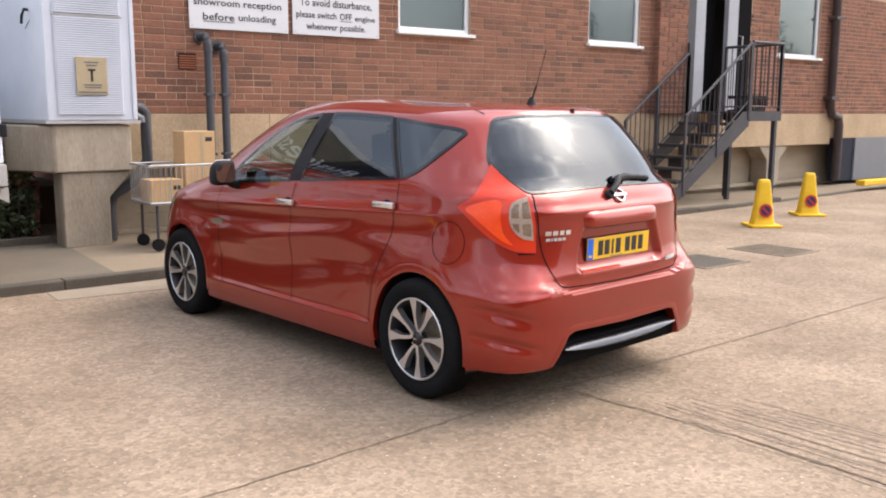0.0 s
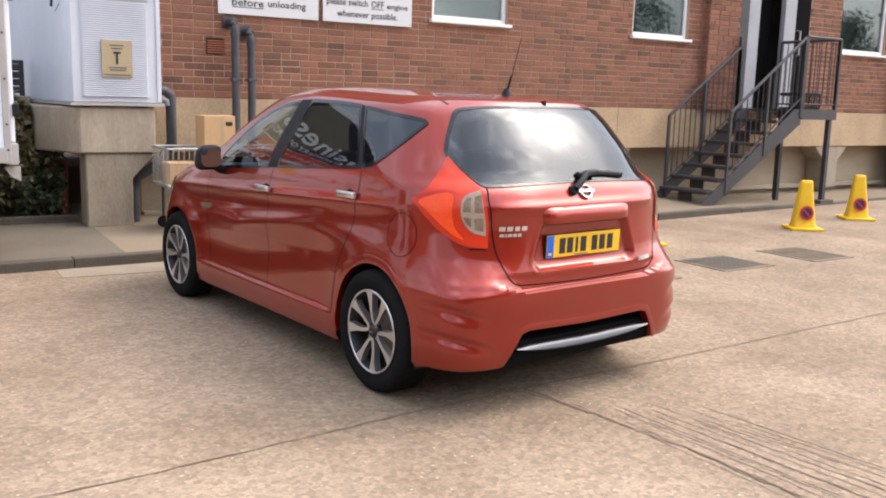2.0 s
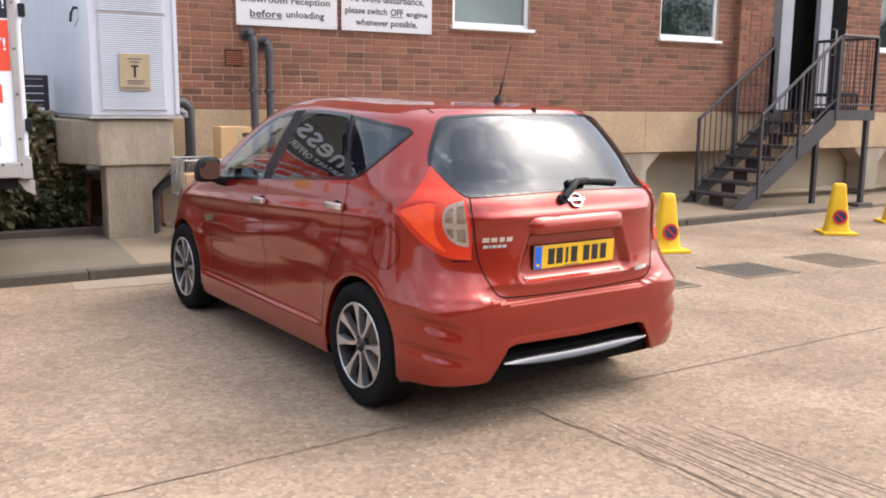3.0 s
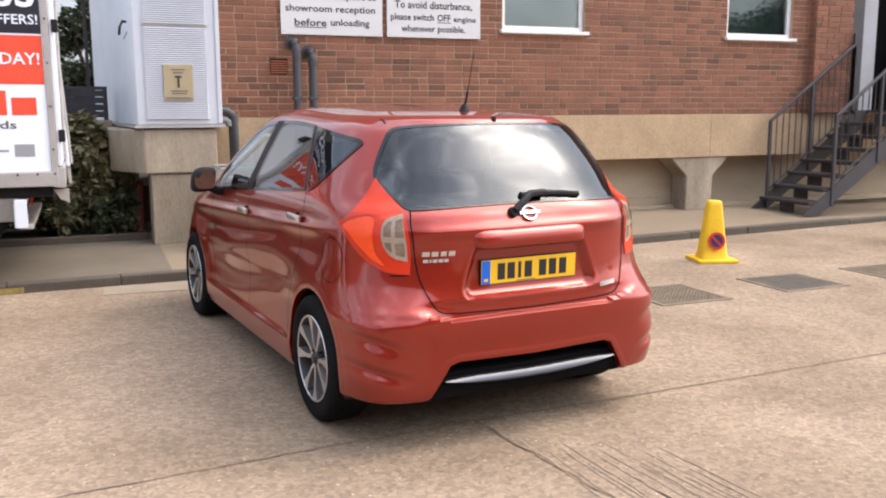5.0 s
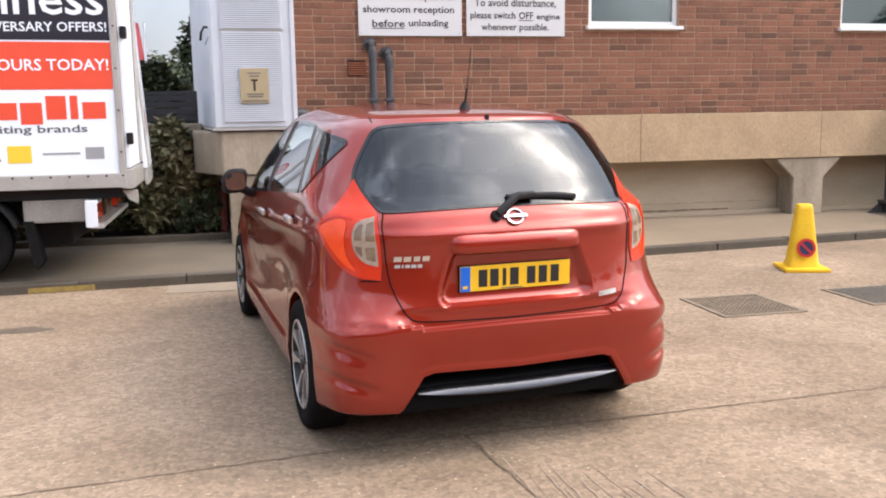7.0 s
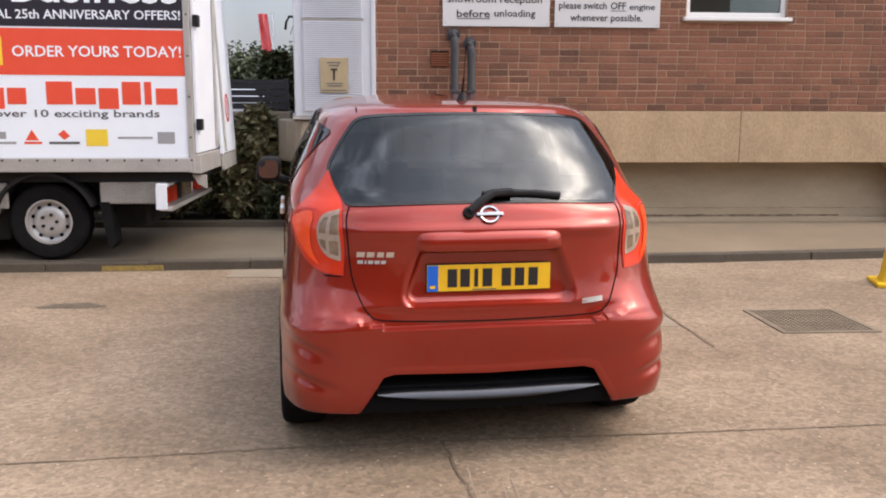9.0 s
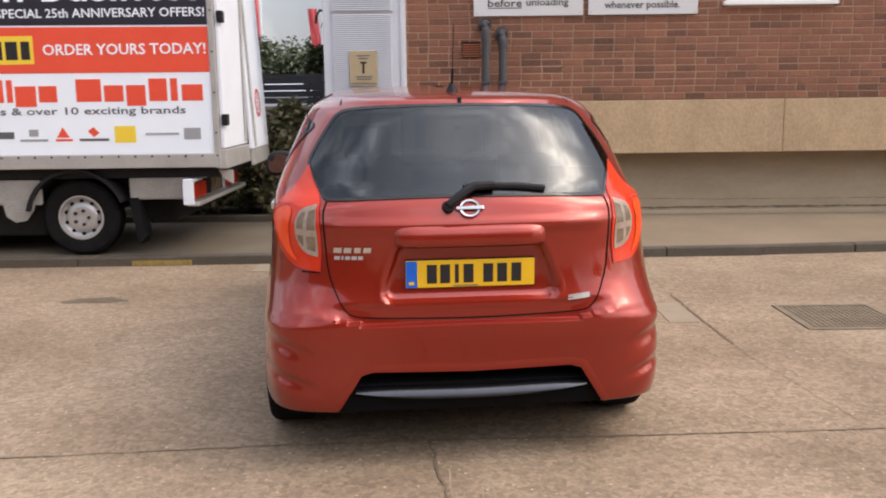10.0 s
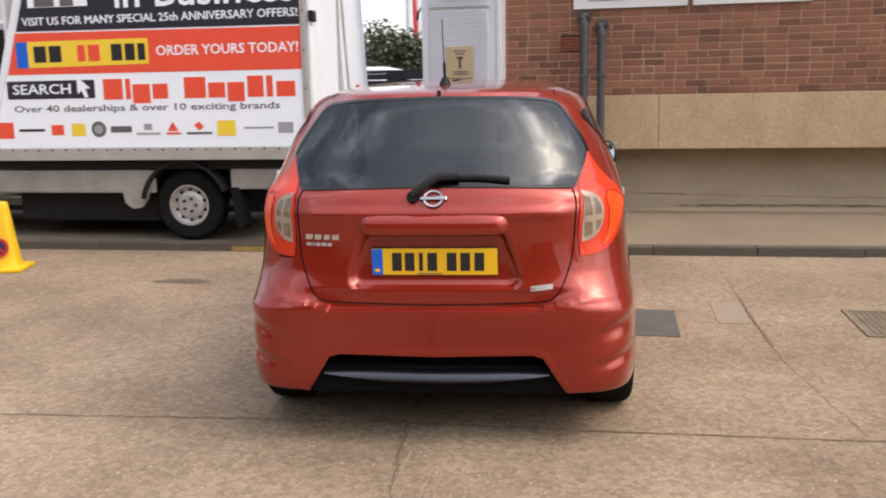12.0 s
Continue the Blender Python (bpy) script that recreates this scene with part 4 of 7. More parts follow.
# ---- cones ----
def cone_thing(x, y, turn):
    c = thing("traffic_cone", pose(x, y, 0, 0, 0, turn), "yellow plastic no-waiting cone with a round emblem", "traffic cone", "no-waiting cones in the yard")
    bm = bmesh.new()
    add_box(bm, (-0.2, -0.2, 0.0), (0.2, 0.2, 0.035), 0.012)
    part("base", bm, YELLOW, c, smooth=True)
    bm = bmesh.new()
    rings = []
    for z, w, d2 in ((0.034, 0.150, 0.120), (0.09, 0.132, 0.104), (0.30, 0.105, 0.080), (0.56, 0.074, 0.056), (0.60, 0.066, 0.05), (0.61, 0.055, 0.04)):
        ring = []
        for k in range(24):
            a = k * math.tau / 24
            cx, sy = math.cos(a), math.sin(a)
            e = 2 / 5.0
            ring.append(bm.verts.new((w * math.copysign(abs(cx) ** e, cx), d2 * math.copysign(abs(sy) ** e, sy), z)))
        rings.append(ring)
    for a, b in zip(rings, rings[1:]):
        for k in range(24):
            bm.faces.new((a[k], a[(k + 1) % 24], b[(k + 1) % 24], b[k]))
    bm.faces.new(rings[-1])
    part("body", bm, YELLOW, c, smooth=True)
    tilt = pose(0, -0.104, 0.215, -6.0)
    part("emblem_ring", lathe([(0.062, 0), (0.086, 0), (0.086, 0.006), (0.062, 0.006)], 32, "Y"), SIGNRED, c, m=tilt @ pose(0, -0.006, 0))
    em = bmesh.new()
    bmesh.ops.create_circle(em, cap_ends=True, segments=32, radius=0.064)
    part("emblem_disc", em, SIGNBLUE, c, m=tilt @ pose(0, -0.003, 0, 90))
    part("emblem_bar", box((-0.062, -0.006, -0.009), (0.062, -0.0035, 0.009)), SIGNRED, c, m=tilt @ pose(0, 0, 0, 0, 45))
    return c


CONE = cone_thing(7.80, 7.11, -17)
for x, y, a in ((10.60, 7.17, -35), (12.24, 7.52, -38), (-0.74, 6.98, 18)):
    copy_thing(CONE, pose(x, y, 0, 0, 0, a))
# ---- the car ----
CAR_AT = pose(3.898, 3.533, 0, 0, 0, 5.6)
SHAPE = [
    # z, half width, rear, rear squareness
    (0.19, 0.819, 0.066, 6.48),
    (0.24, 0.831, 0.036, 6.62),
    (0.33, 0.839, 0.020, 7.02),
    (0.45, 0.838, 0.012, 6.75),
    (0.53, 0.841, 0.003, 6.21),
    (0.59, 0.842, 0.0, 5.94),
    (0.61, 0.841, 0.004, 5.38),
    (0.63, 0.839, 0.017, 5.00),
    (0.67, 0.838, 0.033, 4.50),
    (0.75, 0.836, 0.048, 4.00),
    (0.86, 0.831, 0.053, 3.62),
    (0.94, 0.823, 0.0545, 3.62),
    (0.995, 0.817, 0.057, 3.62),
    (1.015, 0.815, 0.066, 3.62),
    (1.06, 0.809, 0.086, 3.62),
    (1.12, 0.797, 0.125, 2.90),
    (1.24, 0.748, 0.205, 3.00),
    (1.36, 0.695, 0.298, 3.00),
    (1.43, 0.662, 0.355, 2.90),
    (1.465, 0.632, 0.385, 2.70),
    (1.487, 0.585, 0.405, 2.70),
    (1.503, 0.545, 0.47, 2.60),
    (1.517, 0.440, 0.63, 2.50),
    (1.526, 0.260, 0.87, 2.30),
    (1.530, 0.020, 1.15, 2.00),
]
# how far forward each ring reaches
NOSE = [3.95, 4.02, 4.06, 4.08, 4.08, 4.08, 4.08, 4.07, 4.06, 4.02, 3.92, 3.70, 3.48, 3.41, 3.28, 3.17, 2.98, 2.76, 2.60, 2.48, 2.38, 2.25, 2.05, 1.85, 1.6]
RINGS = [(z, w, r, f, n) for (z, w, r, n), f in zip(SHAPE, NOSE)]
HUB_R, HUB_F, HUB_Z, ARCH = 0.69, 3.27, 0.315, 0.348


def catmull(table, t):
    i = min(int(t), len(table) - 2)
    f = t - i
    p = [np.array(table[max(0, min(len(table) - 1, i + k))]) for k in (-1, 0, 1, 2)]
    return 0.5 * (2 * p[1] + (p[2] - p[0]) * f + (2 * p[0] - 5 * p[1] + 4 * p[2] - p[3]) * f * f + (3 * p[1] - p[0] - 3 * p[2] + p[3]) * f ** 3)


def step(a, b, x):
    t = max(0.0, min(1.0, (x - a) / (b - a)))
    return t * t * (3 - 2 * t)


def shape_side(x, y, z):
    """Relief of the flanks: arches, shoulder crease, door hollow, sill."""
    dx = 0.0
    for hy in (HUB_R, HUB_F):
        r = math.hypot(y - hy, z - HUB_Z)
        dx += 0.014 * math.exp(-((r - 0.37) / 0.09) ** 2)
    if 0.3 < y < 3.6:
        crease = 0.985 - 0.045 * (y - 0.5)
        fade = step(0.35, 0.9, y) * (1 - step(3.0, 3.5, y))
        dx += fade * (0.010 * math.exp(-((z - crease + 0.02) / 0.030) ** 2) - 0.010 * math.exp(-((z - crease + 0.115) / 0.06) ** 2))
        slash = 0.62 + 0.16 * (2.6 - y)
        dx += 0.007 * math.exp(-((z - slash) / 0.045) ** 2) * step(1.0, 1.35, y) * (1 - step(2.2, 2.6, y))
        hollow = 0.40 + 0.17 * step(1.0, 2.9, 3.6 - y) + 0.10
        dx += -0.020 * math.exp(-((z - hollow) / 0.10) ** 2) * step(0.95, 1.4, y) * (1 - step(2.6, 3.0, y))
        dx += 0.018 * step(0.352, 0.325, z) * step(0.95, 1.2, y) * (1 - step(2.75, 2.95, y))
    return dx


def shape_rear(x, z):
    """Relief of the tail: plate recess, tailgate ledge, bumper creases. Positive goes forward."""
    ax = abs(x)
    dy = 0.0
    half = 0.352 - 0.055 * step(0.70, 0.92, z)
    qx, qz = ax - (half - 0.05), abs(z - 0.80) - (0.118 - 0.05)
    edge = math.hypot(max(qx, 0), max(qz, 0)) + min(max(qx, qz), 0) - 0.05
    dy += 0.032 * step(0.014, -0.026, edge) - 0.0015 * math.exp(-((edge - 0.018) / 0.012) ** 2)
    dy -= 0.010 * math.exp(-((z - 0.985) / 0.025) ** 2) * step(0.58, 0.50, ax)
    # the gate's lower lip turns under above the bumper's ledge; outside it the shoulder keeps a sharp crease
    if 0.592 < z < 0.745:
        base = np.interp(z, (0.59, 0.61, 0.63, 0.67, 0.75), (0.0, 0.004, 0.017, 0.033, 0.046))
        gate = step(0.65, 0.40, ax)
        crease = 0.642 - 0.041 * gate
        if z < crease:
            dy -= base
        else:
            lip = 0.040 - base if z < 0.672 else 0.0
            dy += gate * lip - (1 - gate) * np.interp(crease, (0.59, 0.61, 0.63, 0.67), (0.0, 0.004, 0.017, 0.033)) * (0.745 - z) / (0.745 - crease)
    # two fins on each corner of the bumper, falling towards the middle
    if ax > 0.48:
        for base, depth, ramp, inner in ((0.520, 0.025, 0.066, 0.60), (0.385, 0.023, 0.050, 0.58)):
            top = base + 0.30 * (ax - 0.72)
            k = step(inner, inner + 0.22, ax)
            dy += k * depth * step(top + 0.016, top - 0.012, z) * (1 - step(top - 0.012, top - 0.012 - ramp, z))
            dy -= k * 0.004 * math.exp(-((z - top - 0.026) / 0.020) ** 2)
    return dy


def ring_points(z, W, R, F, n, nq=130, ns=120, nf=30):
    """Half outline of the body at one height, from the tail's middle round the left flank to the nose's middle."""
    span = F - R
    yc, yf = R + min(0.72, span * 0.45), F - min(0.85, span * 0.45)
    def corner(cx, depth, count, sign, e):
        a = np.linspace(0, math.pi / 2, 600)
        px = W * np.sin(a) ** (2 / e)
        py = depth * np.cos(a) ** (2 / e)
        s = np.concatenate(([0], np.cumsum(np.hypot(np.diff(px), np.diff(py)))))
        t = np.linspace(0, s[-1], count + 1)
        return np.interp(t, s, px), cx + sign * np.interp(t, s, py)
    x1, y1 = corner(yc, yc - R, nq, -1, n)
    x3, y3 = corner(yf, F - yf, nf, 1, 2.5)
    ys = np.linspace(yc, yf, ns + 1)[1:-1]
    xs = np.full_like(ys, W)
    return np.concatenate((x1, xs, x3[::-1])), np.concatenate((y1, ys, y3[::-1]))


def body_shell(rows=190):
    """All points of the half body as a grid [row][column]."""
    # rows evenly along the tail's outline
    tt = np.linspace(0, len(RINGS) - 1, 900)
    prof = np.array([catmull(RINGS, t) for t in tt])
    seg = np.hypot(np.hypot(np.diff(prof[:, 0]), 0.6 * np.diff(prof[:, 2])), np.diff(prof[:, 1]))
    s = np.concatenate(([0], np.cumsum(seg)))
    ts = np.interp(np.linspace(0, s[-1], rows), s, tt)
    grid = []
    for t in ts:
        z, W, R, F, n = catmull(RINGS, t)
        x, y = ring_points(z, W, R, F, n)
        # the greenhouse narrows towards the tail, the roof falls to the rear and to the screen
        row = []
        for a, b in zip(x, y):
            zz = z
            if z > 1.40:
                k = step(1.40, 1.52, z)
                zz = z + 0.022 * k * step(0.9, 1.7, b) * (1 - step(2.2, 2.8, b)) - k * (0.012 * max(0.0, (1.5 - b)) ** 2 + 0.02 * max(0.0, b - 1.9) ** 2)
            if z < 0.24 and b < 0.9:
                zz = 0.24 - (0.24 - z) * (0.15 + 0.85 * step(0.25, 0.45, b))
            xx = a
            side = step(0.70, 0.97, a / max(W, 1e-6)) if W > 0.5 else 0
            if side and z < 1.15:
                xx += side * shape_side(a, b, z)
            if z < 1.06 and b < 0.5:
                b = b + shape_rear(a, z) * (1 - step(0.25, 0.5, b))
            row.append((-xx, b, zz))
        grid.append(row)
    return grid


GRID = body_shell()


def grid_mesh(sides=(1, -1)):
    verts, faces = [], []
    for s in sides:
        base = len(verts)
        nc = len(GRID[0])
        for row in GRID:
            verts += [(s * x, y, z) for x, y, z in row]
        for i in range(len(GRID) - 1):
            for j in range(nc - 1):
                a = base + i * nc + j
                faces.append((a, a + nc, a + nc + 1, a + 1) if s == 1 else (a, a + 1, a + nc + 1, a + nc))
    return verts, faces


_v, _f = grid_mesh()
BODY_TREE = BVHTree.FromPolygons([Vector(v) for v in _v], _f)

# ways of looking at the body: place on an outline -> ray towards the body; and back
D = math.sqrt(0.5)
VIEWS = {
    "rear": (lambda u, v: (Vector((u, -2, v)), Vector((0, 1, 0))), lambda p: (p[0], p[2]), lambda n: n[1] < -0.05),
    "left": (lambda u, v: (Vector((-3, u, v)), Vector((1, 0, 0))), lambda p: (p[1], p[2]), lambda n: n[0] < -0.05),
    "right": (lambda u, v: (Vector((3, u, v)), Vector((-1, 0, 0))), lambda p: (p[1], p[2]), lambda n: n[0] > 0.05),
    "left_corner": (lambda u, v: (Vector((u * D - 3 * D, -u * D - 3 * D, v)), Vector((D, D, 0))), lambda p: (D * p[0] - D * p[1], p[2]), lambda n: n[0] + n[1] < -0.05),
    "right_corner": (lambda u, v: (Vector((-u * D + 3 * D, -u * D - 3 * D, v)), Vector((-D, D, 0))), lambda p: (-D * p[0] - D * p[1], p[2]), lambda n: -n[0] + n[1] < -0.05),
    "top": (lambda u, v: (Vector((u, v, 4)), Vector((0, 0, -1))), lambda p: (p[0], p[1]), lambda n: n[2] > 0.05),
    "front": (lambda u, v: (Vector((u, 7, v)), Vector((0, -1, 0))), lambda p: (p[0], p[2]), lambda n: n[1] > 0.05),
}


def on_body(view, u, v, off=0.0):
    o, d = VIEWS[view][0](u, v)
    hit, nor, _, _ = BODY_TREE.ray_cast(o, d)
    if hit is None:
        hit, nor, _, _ = BODY_TREE.find_nearest(o + d * 2.2)
    if nor.dot(d) > 0:
        nor = -nor
    return hit + nor * off


def spline(points, closed=True, n=8):
    """A smooth line through points; a point given twice stays a sharp corner."""
    out = []
    m = len(points)
    for i in range(m if closed else m - 1):
        p = [points[(i + k) % m] if closed else points[max(0, min(m - 1, i + k))] for k in (-1, 0, 1, 2)]
        if p[1] == p[2]:
            continue
        for j in range(n):
            f = j / n
            out.append(tuple(0.5 * (2 * p[1][c] + (p[2][c] - p[0][c]) * f + (2 * p[0][c] - 5 * p[1][c] + 4 * p[2][c] - p[3][c]) * f * f + (3 * p[1][c] - p[0][c] - 3 * p[2][c] + p[3][c]) * f ** 3) for c in (0, 1)))
    if not closed:
        out.append(tuple(points[-1]))
    return out


def inset(poly, d):
    """The outline moved inwards by d."""
    m = len(poly)
    area = sum(poly[i][0] * poly[(i + 1) % m][1] - poly[(i + 1) % m][0] * poly[i][1] for i in range(m))
    sg = 1 if area > 0 else -1
    out = []
    for i in range(m):
        a, b, c = poly[i - 1], poly[i], poly[(i + 1) % m]
        n1 = Vector((-(b[1] - a[1]), b[0] - a[0])).normalized() if math.dist(a, b) > 1e-9 else Vector((0, 0))
        n2 = Vector((-(c[1] - b[1]), c[0] - b[0])).normalized() if math.dist(b, c) > 1e-9 else Vector((0, 0))
        nn = n1 + n2
        nn = nn / max(0.6, nn.length_squared / 2) if nn.length > 1e-6 else n1
        out.append((b[0] + sg * d * nn.x, b[1] + sg * d * nn.y))
    return out


def inside(poly, u, v):
    c = False
    j = len(poly) - 1
    for i in range(len(poly)):
        if (poly[i][1] > v) != (poly[j][1] > v) and u < (poly[j][0] - poly[i][0]) * (v - poly[i][1]) / (poly[j][1] - poly[i][1]) + poly[i][0]:
            c = not c
        j = i
    return c


def skin(poly, view, off, cell=0.03, thick=0.0):
    """A panel with that outline that follows the body, off metres proud of it."""
    bm = bmesh.new()
    f = bm.faces.new([bm.verts.new((u, v, 0)) for u, v in poly])
    us, vs = [p[0] for p in poly], [p[1] for p in poly]
    for axis, lo, hi in ((0, min(us), max(us)), (1, min(vs), max(vs))):
        k = int((hi - lo) / cell)
        for i in range(1, k + 1):
            c = lo + (hi - lo) * i / (k + 1)
            co, no = [(c, 0, 0), (1, 0, 0)] if axis == 0 else [(0, c, 0), (0, 1, 0)]
            bmesh.ops.bisect_plane(bm, geom=bm.verts[:] + bm.edges[:] + bm.faces[:], plane_co=co, plane_no=no, dist=1e-6)
    for v in bm.verts:
        v.co = on_body(view, v.co.x, v.co.y, off)
    bm.normal_update()
    way = VIEWS[view][0](0, 0)[1]
    if sum(f.normal.dot(way) * f.calc_area() for f in bm.faces) > 0:
        bmesh.ops.reverse_faces(bm, faces=bm.faces)
    if thick:
        bmesh.ops.solidify(bm, geom=bm.faces[:], thickness=thick)
    return bm


def band(outer, inner, view, off, thick=0.0):
    """A ring between two outlines with as many points, following the body."""
    bm = bmesh.new()
    m = len(outer)
    a = [bm.verts.new(on_body(view, u, v, off)) for u, v in outer]
    b = [bm.verts.new(on_body(view, u, v, off)) for u, v in inner]
    for i in range(m):
        bm.faces.new((a[i], a[(i + 1) % m], b[(i + 1) % m], b[i]))
    return bm


def seam(points, view, width=0.0042, off=0.0015, closed=False, n=8, dense=True):
    """A narrow shut line along the body."""
    pts = spline(points, closed, n) if dense else points
    bm = bmesh.new()
    rows = []
    m = len(pts)
    for i in range(m):
        a, b = (pts[i - 1], pts[(i + 1) % m]) if closed else (pts[max(0, i - 1)], pts[min(m - 1, i + 1)])
        d = Vector((b[0] - a[0], b[1] - a[1]))
        d = d.normalized() if d.length else Vector((1, 0))
        nx, ny = -d.y * width / 2, d.x * width / 2
        rows.append([bm.verts.new(on_body(view, pts[i][0] + s * nx, pts[i][1] + s * ny, off)) for s in (-1, 1)])
    for i in range(m if closed else m - 1):
        a, b = rows[i], rows[(i + 1) % m]
        bm.faces.new((a[0], a[1], b[1], b[0]))
    return bm


# outlines in the car's own metres
GLASS_HALF = [(0.25, 1.451), (0.43, 1.442), (0.51, 1.424), (0.56, 1.366), (0.615, 1.28), (0.64, 1.225), (0.634, 1.195), (0.588, 1.105), (0.57, 1.086), (0.53, 1.082), (0.3, 1.09)]
GLASS_REAR = spline([(0.0, 1.455)] + GLASS_HALF + [(0.0, 1.094)] + [(-u, v) for u, v in GLASS_HALF[::-1]], True, 4)
WIN_F = spline([(2.64, 0.998), (2.64, 0.998), (2.55, 1.085), (2.38, 1.22), (2.20, 1.335), (2.00, 1.415), (1.76, 1.452), (1.76, 1.452), (1.90, 1.052), (1.90, 1.052)], True, 5)
WIN_R = spline([(1.78, 1.060), (1.78, 1.060), (1.635, 1.456), (1.635, 1.456), (1.35, 1.452), (1.10, 1.437), (1.10, 1.437), (1.00, 1.27), (0.905, 1.122), (0.905, 1.122), (1.3, 1.095)], True, 5)
WIN_Q = spline([(0.865, 1.126), (0.865, 1.126), (0.96, 1.27), (1.055, 1.432), (1.055, 1.432), (0.80, 1.405), (0.61, 1.382), (0.565, 1.366), (0.562, 1.348), (0.62, 1.275), (0.72, 1.19), (0.80, 1.145)], True, 5)
LAMP = spline([(-0.503, 0.806), (-0.503, 0.806), (-0.60, 0.816), (-0.70, 0.862), (-0.78, 0.925), (-0.835, 0.978), (-0.868, 1.008), (-0.868, 1.018), (-0.84, 1.035), (-0.79, 1.072), (-0.765, 1.115), (-0.735, 1.17), (-0.716, 1.215), (-0.716, 1.215), (-0.63, 1.135), (-0.552, 1.078), (-0.532, 1.05), (-0.507, 0.95)], True, 5)
WS = spline([(-0.50, 1.40), (-0.50, 1.40), (0.0, 1.425), (0.50, 1.40), (0.50, 1.40), (0.66, 1.13), (0.70, 1.02), (0.70, 1.02), (0.0, 0.985), (-0.70, 1.02), (-0.70, 1.02), (-0.66, 1.13)], True, 5)
DIFF_CORNERS = [(-0.56, 0.16), (0.56, 0.16), (0.545, 0.235), (0.445, 0.395), (0.40, 0.408), (0.0, 0.398), (-0.40, 0.408), (-0.445, 0.395), (-0.545, 0.235)]


def densify(poly, step_len=0.02):
    out = []
    for (a, b), (c, e) in zip(poly, poly[1:] + poly[:1]):
        k = max(1, int(math.hypot(c - a, e - b) / step_len))
        out += [(a + (c - a) * i / k, b + (e - b) * i / k) for i in range(k)]
    return out


DIFF = densify(DIFF_CORNERS)


def arch_line(hy, r, a0=-14, a1=194, n=44):
    return [(hy + r * math.cos(radians(a0 + (a1 - a0) * i / n)), HUB_Z + r * math.sin(radians(a0 + (a1 - a0) * i / n))) for i in range(n + 1)]


def build_body():
    verts, faces = grid_mesh()
    bm = bmesh.new()
    bv = [bm.verts.new(v) for v in verts]
    for f in faces:
        bm.faces.new([bv[i] for i in f])
    bmesh.ops.remove_doubles(bm, verts=bm.verts, dist=0.0004)
    bm.normal_update()
    # openings: glass, wheel arches, the bumper's lower cut-out
    cuts = [("rear", inset(GLASS_REAR, 0.012)), ("rear", inset(DIFF, -0.012)), ("front", inset(WS, 0.012))]
    for side in ("left", "right"):
        for w in (WIN_F, WIN_R, WIN_Q):
            cuts.append((side, inset(w, 0.012)))
        for hy in (HUB_R, HUB_F):
            cuts.append((side, arch_line(hy, ARCH + 0.014, -40, 220, 40)))
    dead = set()
    for view, poly in cuts:
        flat, facing = VIEWS[view][1], VIEWS[view][2]
        us, vs = [p[0] for p in poly], [p[1] for p in poly]
        lo, hi = (min(us) - 0.03, min(vs) - 0.03), (max(us) + 0.03, max(vs) + 0.03)
        m = len(poly)
        near = []
        for v in bm.verts:
            u, w = flat(v.co)
            if lo[0] < u < hi[0] and lo[1] < w < hi[1] and facing(v.normal):
                near.append((v, u, w))
        for v, u, w in near:
            best, bp = 0.0085, None
            for i in range(m):
                a, b = poly[i], poly[(i + 1) % m]
                dx, dy = b[0] - a[0], b[1] - a[1]
                L = dx * dx + dy * dy
                if L < 1e-12:
                    continue
                t = max(0, min(1, ((u - a[0]) * dx + (w - a[1]) * dy) / L))
                q = (a[0] + t * dx, a[1] + t * dy)
                dd = math.hypot(u - q[0], w - q[1])
                if dd < best:
                    best, bp = dd, q
            if bp:
                v.co = on_body(view, *bp)
        cand = {f for v, _, _ in near for f in v.link_faces}
        for f in cand:
            c = f.calc_center_median()
            if facing(f.normal) and inside(poly, *flat(c)):
                dead.add(f)
    bmesh.ops.delete(bm, geom=list(dead), context="FACES")
    return bm


car = thing("hatchback_car", CAR_AT, "red metallic five-door hatchback parked on the concrete yard", "car")
part("body", build_body(), RED, car, smooth=True)

